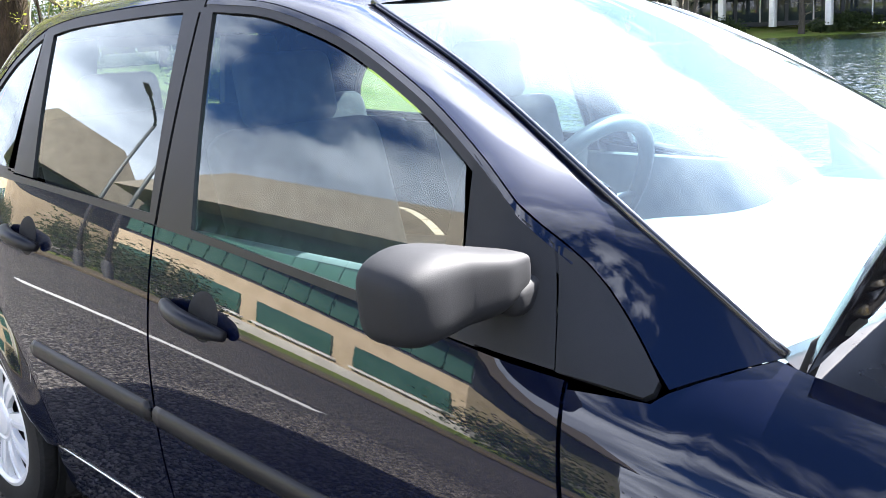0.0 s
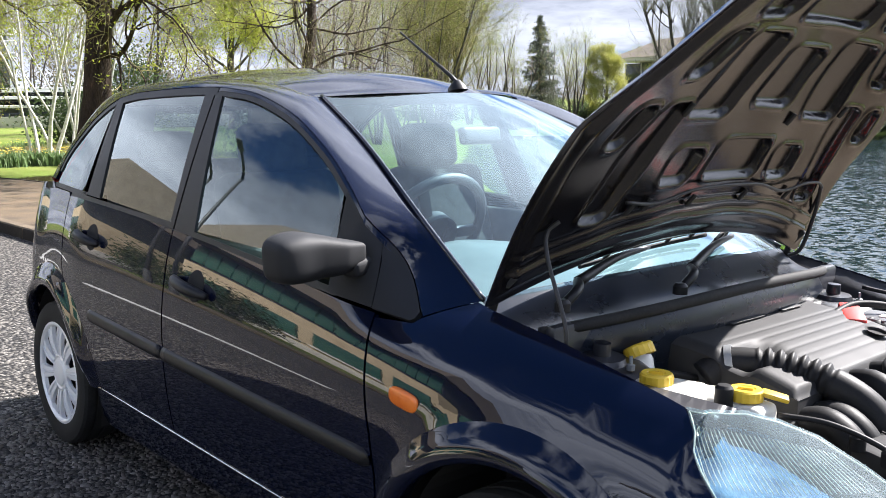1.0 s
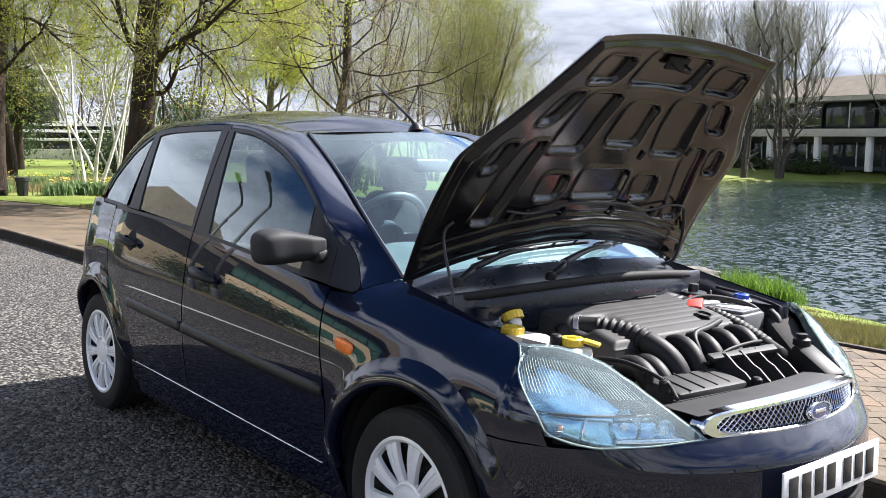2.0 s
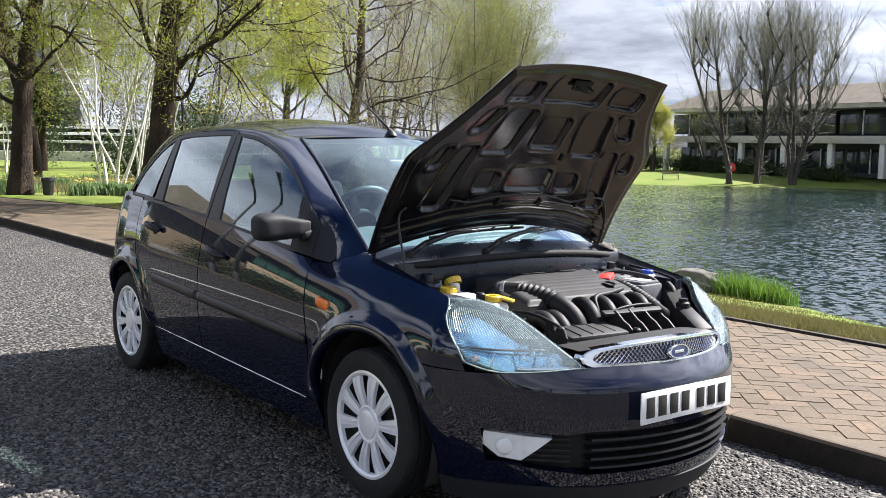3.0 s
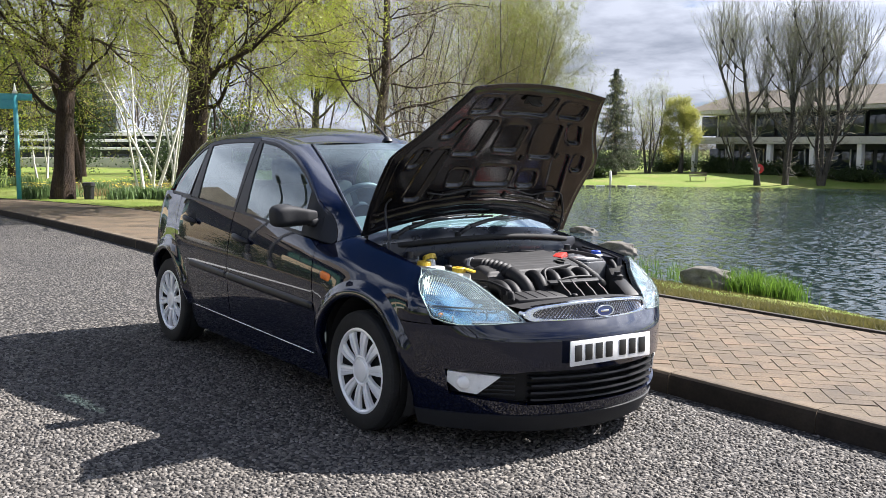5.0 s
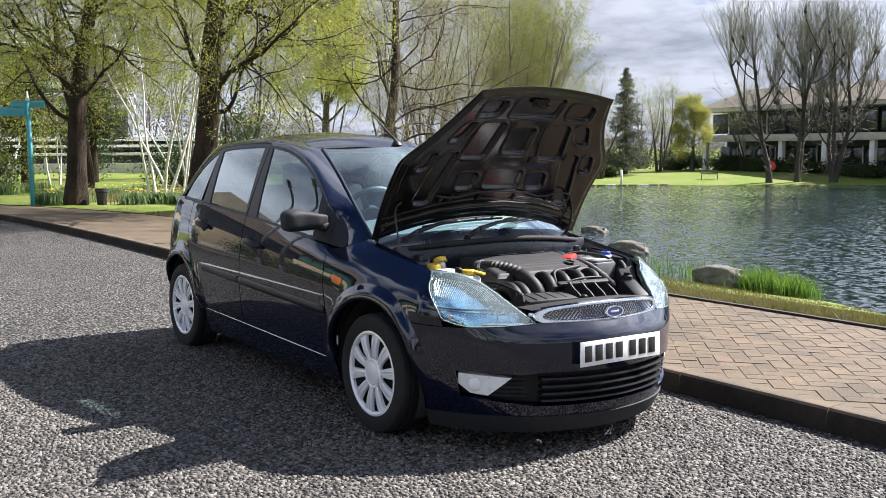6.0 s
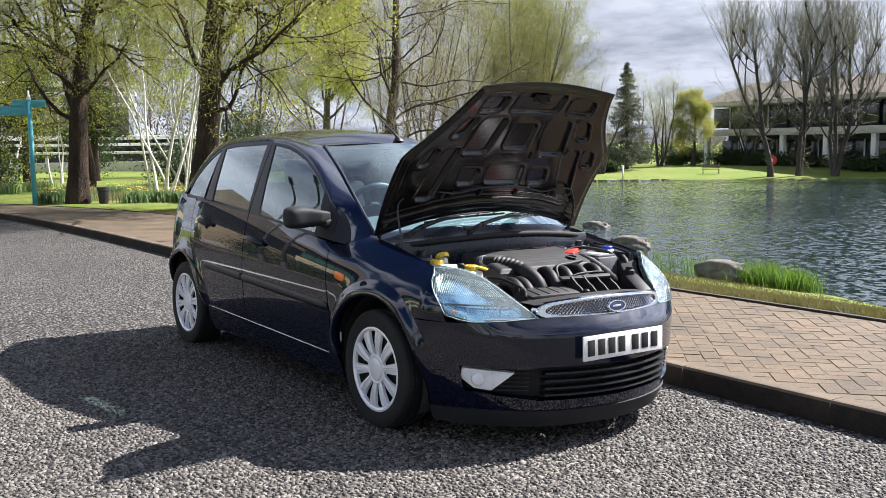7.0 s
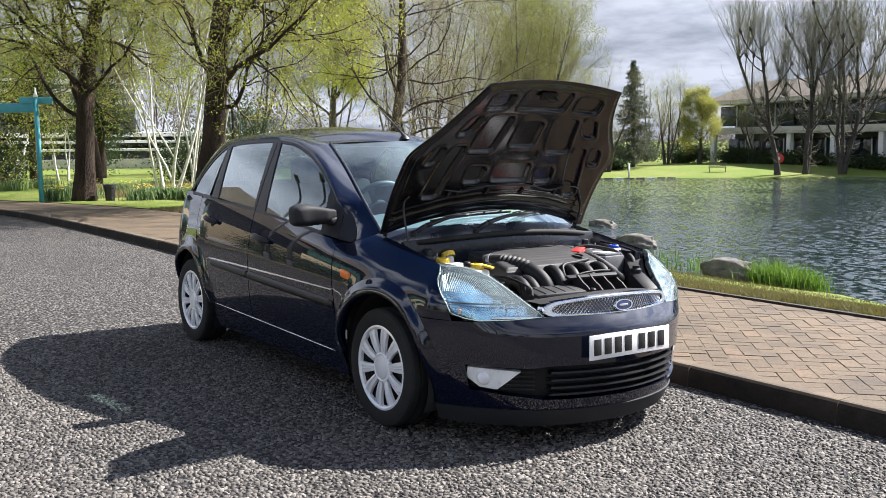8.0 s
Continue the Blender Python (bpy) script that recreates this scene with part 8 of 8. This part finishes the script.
bellows("intake_hose", [(0.10, -0.30, 0.745), (0.13, -0.255, 0.775), (0.24, -0.195, 0.775), (0.34, -0.165, 0.752), (0.41, -0.145, 0.705), (0.435, -0.14, 0.64), (0.40, -0.14, 0.54)], 0.037, 0.006, 120, M_HOSE, ribs=(0.22, 0.50), label="corrugated black intake hose")
cpart("hose_clip", lathe("hose_clip", [(0.040, -0.008), (0.044, -0.008), (0.044, 0.008), (0.040, 0.008)], M_STEEL, 28, "z", pose(0.135, -0.252, 0.775, 0, 78, 28)), "steel hose clip")
for y in (-0.03, 0.075, 0.18, 0.285):
    cpart("intake_runner", tube_mesh("intake_runner", spline([(0.27, y, 0.715), (0.36, y - 0.01, 0.742), (0.425, y - 0.02, 0.700), (0.445, y - 0.025, 0.61), (0.41, y - 0.03, 0.50)], 26), 0.030, M_HOSE, 16), "curved black intake runner")
for y in (-0.27, -0.215):
    cpart("intake_runner", tube_mesh("intake_runner", spline([(0.27, y, 0.66), (0.36, y, 0.705), (0.43, y, 0.665), (0.45, y, 0.58)], 22), 0.032, M_HOSE, 16), "curved black intake runner")
bellows("air_hose", [(0.06, 0.42, 0.755), (0.17, 0.385, 0.768), (0.30, 0.345, 0.752), (0.43, 0.30, 0.722), (0.52, 0.265, 0.70)], 0.027, 0.004, 110, M_HOSE, ribs=(0.15, 0.85), label="corrugated black air hose")
cpart("fuel_pipe", tube_mesh("fuel_pipe", spline([(0.29, 0.27, 0.775), (0.33, 0.15, 0.772), (0.36, 0.03, 0.765), (0.40, 0.0, 0.72), (0.42, 0.0, 0.66)], 30), 0.010, M_HOSE, 10), "black fuel pipe")
cpart("vacuum_pipe", tube_mesh("vacuum_pipe", spline([(0.30, 0.30, 0.76), (0.40, 0.34, 0.745), (0.46, 0.31, 0.69), (0.48, 0.25, 0.60)], 24), 0.007, M_HOSE, 8))

# raised maker's mark on the cover, as plain shapes
mz = float(cover_point(np.array(0.24), np.array(0.5))[2])
for k in range(8):
    cpart("cover_mark", box("cover_mark", (0.016, 0.009 + 0.003 * (k % 2), 0.002), M_TRIM, pose(0.028, -0.02 + 0.018 * k, mz + 0.0006, 0, 2, 0), 0.0005), "", ec)
cpart("cover_mark", lathe("cover_mark", [(0.85, 0.0), (0.85, 0.0022), (1.0, 0.0022), (1.0, 0.0)], M_TRIM, 30, "z", pose(0.028, 0.165, mz) @ Matrix.Diagonal((0.017, 0.036, 1, 1))), "", ec)

# front of the bay: slam panel, tray, air box, ribs
def slam_edge(v):
    """The line just behind the grille's top rail."""
    y = 0.43 * v
    y = 0.40 * v
    return grille_point(y, g_hi(y) - 0.003, -0.004)


slam = cpart("slam_panel", grid_mesh("slam_panel", lambda u, v: slam_edge(v) + np.stack([-0.135 * u, 0 * u, 0.008 * np.sin(2.2 * u) - 0.012 * u], -1), 6, 40, M_COVER), "black plastic slam panel")
cpart("slam_skirt", grid_mesh("slam_skirt", lambda u, v: slam_edge(v) + np.stack([-0.135 - 0.01 * u, 0 * u, -0.004 - 0.30 * u], -1), 4, 40, M_DARK), "", slam)
tray = cpart("intake_tray", box("intake_tray", (0.13, 0.30, 0.07), M_COVER, pose(0.505, -0.16, 0.645, 0, 8, -4), 0.012), "black plastic intake tray")
for k in range(4):
    cpart("tray_line", box("tray_line", (0.115, 0.004, 0.004), M_DARK, pose(0.505, -0.26 + 0.062 * k, 0.6815, 0, 8, -4), 0.001), "", tray)
cpart("slam_step", box("slam_step", (0.11, 0.34, 0.02), M_COVER, pose(0.60, -0.16, 0.640, 0, 6, 0), 0.006), "", slam)
for k, y in enumerate((0.005, 0.085, 0.165, 0.245)):
    bm = bmesh.new()
    vs = [bm.verts.new((x, y - 0.10 * (x - 0.48), z)) for x, z in ((0.455, 0.728), (0.49, 0.732), (0.535, 0.700), (0.56, 0.690), (0.60, 0.660), (0.635, 0.648), (0.635, 0.60), (0.455, 0.60))]
    f = bm.faces.new(vs)
    r = bmesh.ops.extrude_face_region(bm, geom=[f])
    bmesh.ops.translate(bm, vec=(0, 0.008, 0), verts=[g for g in r["geom"] if isinstance(g, bmesh.types.BMVert)])
    cpart("duct_rib", bm_mesh("duct_rib", bm, M_COVER, 30), "thin black duct rib", slam)
cpart("duct_bar", box("duct_bar", (0.03, 0.34, 0.014), M_COVER, pose(0.487, 0.12, 0.722, 0, 20, -5), 0.003), "", slam)
cpart("duct_floor", box("duct_floor", (0.20, 0.36, 0.02), M_DARK, pose(0.55, 0.13, 0.615, 0, 14, 0), 0.004), "", slam)
cpart("air_box", box("air_box", (0.17, 0.085, 0.10), M_HOSE, pose(0.585, 0.355, 0.655, 0, 24, -16), 0.018), "black plastic air intake box")
cpart("air_box_cap", lathe("air_box_cap", [(0.028, 0), (0.028, 0.018), (0.018, 0.024), (0.018, 0.036), (0, 0.038)], M_HOSE, 20, "z", pose(0.53, 0.37, 0.725)), "")
for sgn in both:
    cpart("lamp_housing", box("lamp_housing", (0.30, 0.13, 0.16), M_DARK, pose(0.42, 0.53 * sgn, 0.645, 0, 20, 34 * -sgn), 0.02), "black back of the headlight")

# bottles, battery
def bottle(name, size, at, rz, label):
    return cpart(name, box(name, size, M_MILKY, pose(*at, 0, 0, rz), 0.022, 3), label)


def cap(at, r, h, parent, tilt=(0, 0), mat=None, label="ribbed yellow cap"):
    bm = bmesh.new()
    n = 36
    rings = []
    for rr, hh, rib in ((r, 0, 1), (r, h * 0.85, 1), (r * 0.93, h, 0), (r * 0.6, h, 0), (r * 0.55, h * 0.9, 0)):
        rings.append([bm.verts.new(((rr + 0.0016 * rib * (k % 2)) * math.cos(2 * math.pi * k / n), (rr + 0.0016 * rib * (k % 2)) * math.sin(2 * math.pi * k / n), hh)) for k in range(n)])
    for a, b in zip(rings, rings[1:]):
        for k in range(n):
            bm.faces.new((a[k], a[(k + 1) % n], b[(k + 1) % n], b[k]))
    bm.faces.new(rings[-1])
    box_bm(bm, (r * 0.9, r * 0.25, h * 0.25), pose(0, 0, h * 0.98), 0)
    bmesh.ops.transform(bm, matrix=pose(*at, tilt[0], tilt[1], 20), verts=bm.verts)
    return cpart("bottle_cap", bm_mesh("bottle_cap", bm, mat or M_YELLOW, 25), label, parent)


b1 = bottle("coolant_bottle", (0.15, 0.12, 0.16), (0.165, -0.535, 0.715), 12, "milky coolant bottle")
cap((0.150, -0.555, 0.790), 0.032, 0.026, b1)
cpart("bottle_lobe", box("bottle_lobe", (0.12, 0.10, 0.13), M_MILKY, pose(0.225, -0.465, 0.715, 0, 0, 20), 0.022, 3), "", b1)
b2 = cpart("filler_neck", lathe("filler_neck", [(0.026, -0.10), (0.026, 0.03), (0.022, 0.04), (0.0, 0.042)], M_MILKY, 20, "z", pose(0.03, -0.430, 0.765, -8, -18, 0)), "milky filler neck")
cap((0.020, -0.425, 0.800), 0.033, 0.026, b2, (-10, -28))
b3 = cpart("washer_bottle", box("washer_bottle", (0.08, 0.08, 0.10), M_MILKY, pose(0.30, -0.455, 0.722), 0.015, 3), "milky washer bottle")
cap((0.290, -0.458, 0.775), 0.033, 0.022, b3)
cpart("strap", box("strap", (0.05, 0.035, 0.010), M_YELLOW, pose(0.335, -0.425, 0.785, 0, 12, 30), 0.003), "yellow cap tether", b3)
cpart("cap_black", lathe("cap_black", [(0.018, -0.02), (0.018, 0.016), (0.013, 0.022), (0, 0.023)], M_HOSE, 18, "z", pose(0.268, -0.50, 0.785)), "small black cap")
bat = cpart("battery", box("battery", (0.20, 0.16, 0.16), M_BATTERY, pose(0.21, 0.44, 0.705, 0, 0, 6), 0.008), "pale grey battery")
cpart("battery_lid", box("battery_lid", (0.17, 0.13, 0.012), M_BATTERY, pose(0.21, 0.44, 0.79, 0, 0, 6), 0.004), "", bat)
cpart("battery_label", box("battery_label", (0.10, 0.075, 0.003), M_PLATE, pose(0.225, 0.45, 0.7975, 0, 0, 6), 0.001), "pale paper label", bat)
cpart("terminal_cover", box("terminal_cover", (0.055, 0.15, 0.026), M_RED, pose(0.135, 0.35, 0.803, 6, 0, 32), 0.008), "red plastic terminal cover", bat)
cpart("battery_cable", tube_mesh("battery_cable", spline([(0.10, 0.30, 0.80), (0.12, 0.40, 0.822), (0.19, 0.48, 0.815), (0.27, 0.52, 0.79), (0.30, 0.55, 0.72)], 26), 0.010, M_HOSE, 10), "thick black cable", bat)
br = cpart("brake_reservoir", box("brake_reservoir", (0.06, 0.055, 0.09), M_MILKY, pose(0.17, 0.585, 0.765), 0.01, 3), "milky reservoir")
cap((0.170, 0.585, 0.806), 0.026, 0.020, br, mat=M_BLUECAP, label="blue screw cap")
for pts, r in (([(0.30, 0.56, 0.78), (0.34, 0.55, 0.75), (0.36, 0.52, 0.68), (0.35, 0.50, 0.60)], 0.018), ([(0.05, 0.60, 0.835), (0.18, 0.635, 0.815), (0.30, 0.63, 0.79), (0.36, 0.60, 0.75)], 0.006),
               ([(-0.02, -0.58, 0.80), (0.05, -0.50, 0.775), (0.06, -0.38, 0.76), (0.08, -0.30, 0.74)], 0.009), ([(0.33, -0.40, 0.74), (0.42, -0.36, 0.735), (0.52, -0.33, 0.70), (0.60, -0.38, 0.675)], 0.006),
               ([(0.46, -0.05, 0.70), (0.47, 0.05, 0.735), (0.46, 0.18, 0.74), (0.44, 0.30, 0.73)], 0.006)):
    cpart("cable", tube_mesh("cable", spline(pts, 24), r, M_HOSE, 8), "black loom")
for at in ((0.52, -0.33, 0.692), (0.45, -0.31, 0.70), (0.50, 0.44, 0.70), (0.60, 0.0, 0.672)):
    cpart("clip", lathe("clip", [(0.016, -0.02), (0.016, 0.006), (0.010, 0.012), (0, 0.013)], M_HOSE, 14, "z", pose(*at)), "")

# ---- cabin ----
M_FABRIC = surf("seat_fabric", (0.035, 0.037, 0.042), (0.075, 0.078, 0.085), 18.0, 0.95, fine=400.0, bump_s=0.4, bump_d=0.001)
M_WHEELGRIP = surf("steering_wheel_plastic", (0.022, 0.025, 0.030), (0.045, 0.05, 0.058), 12.0, 0.5, fine=400.0, bump_s=0.1, bump_d=0.0006)
M_DASH = surf("dashboard_plastic", (0.090, 0.104, 0.106), (0.15, 0.17, 0.172), 10.0, 0.6, fine=400.0, bump_s=0.2, bump_d=0.0008)


def pad(size, m, bev=0.04):
    bm = bmesh.new()
    box_bm(bm, size, m, bev, 4)
    return bm


def seat(y):
    st = cpart("front_seat", bm_mesh("front_seat", pad((0.50, 0.50, 0.14), pose(-1.22, y, 0.55, 0, -8, 0), 0.05), M_FABRIC, 60), "dark grey fabric front seat")
    cpart("seat_back", bm_mesh("seat_back", pad((0.13, 0.46, 0.58), pose(-1.49, y, 0.84, 0, -16, 0), 0.05), M_FABRIC, 60), "", st)
    cpart("headrest", bm_mesh("headrest", pad((0.09, 0.25, 0.17), pose(-1.585, y, 1.20, 0, -10, 0), 0.035), M_FABRIC, 60), "", st)
    for d in (-0.06, 0.06):
        cpart("headrest_post", tube_mesh("headrest_post", [(-1.57, y + d, 1.08), (-1.585, y + d, 1.16)], 0.007, M_STEEL, 8), "", st)


seat(-0.36)
seat(0.36)
rs = cpart("rear_seat", bm_mesh("rear_seat", pad((0.50, 1.20, 0.14), pose(-2.10, 0, 0.55, 0, -6, 0), 0.05), M_FABRIC, 60), "dark grey fabric rear bench")
cpart("seat_back", bm_mesh("seat_back", pad((0.13, 1.20, 0.58), pose(-2.38, 0, 0.84, 0, -16, 0), 0.05), M_FABRIC, 60), "", rs)
for y in (-0.32, 0.32):
    cpart("headrest", bm_mesh("headrest", pad((0.09, 0.25, 0.14), pose(-2.48, y, 1.17, 0, -10, 0), 0.035), M_FABRIC, 60), "", rs)


def dash_point(u, v):
    e = screen_point(np.zeros_like(u) + 0.0, v * 0.985)
    back = np.stack([-0.60 + 0.03 * np.cos(6 * v), e[..., 1] * 1.02, 0.975 + 0.025 * np.exp(-((v + 0.55) / 0.28) ** 2)], -1)
    p = e + np.array((-0.02, 0, -0.02)) + (back - e) * np.clip(u, 0, 0.8)[..., None] / 0.8
    p[..., 2] -= 0.22 * smooth01(u, 0.8, 1.0)
    return p


cpart("dashboard", grid_mesh("dashboard", dash_point, 30, 40, M_DASH), "grey moulded dashboard")
wm = pose(-0.755, -0.365, 0.985, 0, -62, 0)
sw = cpart("steering_wheel", lathe("steering_wheel", [(0.185 + 0.015 * math.cos(a), 0.015 * math.sin(a)) for a in np.linspace(0, 2 * math.pi, 13)], M_WHEELGRIP, 40, "z", wm, 60), "dark grey steering wheel")
cpart("wheel_boss", lathe("wheel_boss", [(0.075, -0.03), (0.072, 0.01), (0.05, 0.022), (0, 0.026)], M_WHEELGRIP, 28, "z", wm), "", sw)
for a in (90, 210, 330):
    cpart("wheel_spoke", box("wheel_spoke", (0.12, 0.035, 0.014), M_WHEELGRIP, wm @ pose(0, 0, 0, 0, 0, a) @ pose(0.12, 0, 0), 0.004), "", sw)
cpart("cabin_mirror", box("cabin_mirror", (0.03, 0.21, 0.055), M_BLACK, pose(-0.93, 0.0, 1.255, 0, -10, 12), 0.012, 3), "black rear-view mirror")
cpart("headliner", grid_mesh("headliner", lambda u, v: roof_point(np.clip(u, 0.03, 0.97), v) + np.array((0, 0, -0.03)), 12, 9, M_DASH), "pale headliner")
cpart("parcel_shelf", box("parcel_shelf", (0.46, 1.10, 0.02), M_FABRIC, pose(-2.70, 0, 0.985), 0.006), "dark fabric parcel shelf")
for sgn in both:
    V = [(x + dx, y * sgn, z) for dx in (0.0, -0.03) for x, y, z in ((-2.84, 0.26, 0.97), (-2.80, 0.585, 0.97), (-2.70, 0.43, 1.335), (-2.74, 0.24, 1.345))]
    F = [(0, 1, 2, 3), (7, 6, 5, 4), (0, 4, 5, 1), (1, 5, 6, 2), (2, 6, 7, 3), (3, 7, 4, 0)]
    cpart("pillar_trim", mesh_of("pillar_trim", V, F if sgn < 0 else [f[::-1] for f in F], M_DASH), "grey rear pillar lining")
    cpart("door_card", box("door_card", (1.55, 0.04, 0.55), M_DASH, pose(-1.25, 0.70 * sgn, 0.66), 0.015), "grey door lining")

# ---- kerb stones and pavers ----
kerb = tagged(new("kerb", strip("kerb", rx, kerb_y(rx) + 0.12, kerb_y(rx) + 0.01, 0.02, M_KERB)), "tan concrete kerb stones along the road, laid end to end", "kerb", kind="structure")
kerb.matrix_basis = SLOPE


def kerb_stone_mesh():
    prof = [(0.0, -0.05), (0.006, 0.085), (0.012, 0.106), (0.024, 0.118), (0.04, 0.121), (0.125, 0.121), (0.125, -0.05)]
    V = [(sx, y, z) for sx in (-0.454, 0.454) for y, z in prof]
    n = len(prof)
    F = [(i, i + 1, n + i + 1, n + i) for i in range(n - 1)] + [tuple(range(n))[::-1], tuple(range(n, 2 * n))]
    me = mesh_of("kerb_stone", V, F, M_KERB)
    # the road side is black with gutter dirt, tyre rubber and painted-in shade
    me.materials.append(M_KERB_SHADE_GRIME)
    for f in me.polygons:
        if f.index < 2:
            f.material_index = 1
    return me


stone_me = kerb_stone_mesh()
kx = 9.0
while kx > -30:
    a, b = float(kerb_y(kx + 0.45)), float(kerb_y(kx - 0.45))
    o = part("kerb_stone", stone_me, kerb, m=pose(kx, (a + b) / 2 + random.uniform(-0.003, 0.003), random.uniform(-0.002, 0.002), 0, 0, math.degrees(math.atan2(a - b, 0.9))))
    kx -= 0.913


def clip_half(poly, axis, lim, keep_above):
    out = []
    for i, p in enumerate(poly):
        q = poly[(i + 1) % len(poly)]
        pin, qin = (p[axis] >= lim) == keep_above, (q[axis] >= lim) == keep_above
        if pin:
            out.append(p)
        if pin != qin:
            t = (lim - p[axis]) / (q[axis] - p[axis])
            out.append((p[0] + t * (q[0] - p[0]), p[1] + t * (q[1] - p[1])))
    return out


def paver_geometry(poly, z=0.0):
    """Top, chamfer and sides of one paver with the outline poly."""
    n = len(poly)
    c = np.mean(poly, 0)
    P = np.array(poly)
    d = np.linalg.norm(P - c, axis=1, keepdims=True)
    inn = c + (P - c) * np.maximum(0, (d - 0.0095) / d)
    out = c + (P - c) * np.maximum(0, (d - 0.0042) / d)
    V = [(*p, z) for p in inn] + [(*p, z - 0.004) for p in out] + [(*p, z - 0.03) for p in out]
    F = [tuple(range(n))] + [(i, n + i, n + (i + 1) % n, (i + 1) % n) for i in range(n)] + [(n + i, 2 * n + i, 2 * n + (i + 1) % n, n + (i + 1) % n) for i in range(n)]
    return V, [f[::-1] if k else f for k, f in enumerate(F)]


W = 0.106
rot = math.sqrt(0.5)
rest, near_count = [], 0
whole = {}
rng = random.Random(5)
for i in range(-95, 85):
    for j in range(-75, 95):
        k = (i - j) % 4
        if k == 0:
            cells = (i, j, 2, 1)
        elif k == 3:
            cells = (i, j, 1, 2)
        else:
            continue
        cx, cy, w, h = cells
        quad = [(cx, cy), (cx + w, cy), (cx + w, cy + h), (cx, cy + h)]
        pts = [(W * rot * (x - y), W * rot * (x + y) + 2.2) for x, y in quad]
        mx, my = np.mean(pts, 0)
        if not -9.0 < mx < 7.5 or my < 0.9 or my > 3.7:
            continue
        lo, hi = float(kerb_y(mx)) + 0.13, float(path_y(mx)) - 0.05
        p2 = clip_half(clip_half(pts, 1, lo, True), 1, hi, False)
        if len(p2) < 3:
            continue
        z = 0.110 + rng.uniform(-0.0016, 0.0016)
        full = len(p2) == 4 and abs(sum(p2[a][1] for a in range(4)) / 4 - my) < 1e-9
        if full and near_count < 300 and -0.75 < mx < 2.4:
            if w not in whole:
                loc = [(x - mx, y - my) for x, y in pts]
                V, F = paver_geometry(loc)
                whole[w] = mesh_of("brick", V, F, M_BRICK)
            part("brick", whole[w], pave, m=pose(mx, my, z, rng.uniform(-0.5, 0.5), rng.uniform(-0.5, 0.5), rng.uniform(-0.5, 0.5)))
            near_count += 1
        else:
            a = sum(p2[q][0] * p2[(q + 1) % len(p2)][1] - p2[(q + 1) % len(p2)][0] * p2[q][1] for q in range(len(p2)))
            if abs(a) / 2 > 0.0008:
                rest.append(paver_geometry(p2 if a > 0 else p2[::-1], z))
tagged(part("bricks", joined("bricks", rest, M_BRICK), pave), kind="stuff")
xs_far = np.linspace(-9.0, -40, 50)
part("far_paving", strip("far_paving", xs_far, path_y(xs_far) - 0.05, kerb_y(xs_far) + 0.13, 0.116, M_BRICK), pave)
# dark timber edging between paving and lawn
ex = np.linspace(4, -40, 90)
ey = path_y(ex)
V = []
for x, y in zip(ex, ey):
    V += [(x, y - 0.045, 0.06), (x, y - 0.045, 0.128), (x, y, 0.128), (x, y, 0.06)]
F = [(4 * i + a, 4 * i + (a + 1) % 4, 4 * i + 4 + (a + 1) % 4, 4 * i + 4 + a) for i in range(len(ex) - 1) for a in range(4)]
edging = tagged(new("path_edging", mesh_of("path_edging", V, F, M_EDGING)), "dark weathered edging board beside the footpath", "edging", kind="structure")
edging.matrix_basis = SLOPE
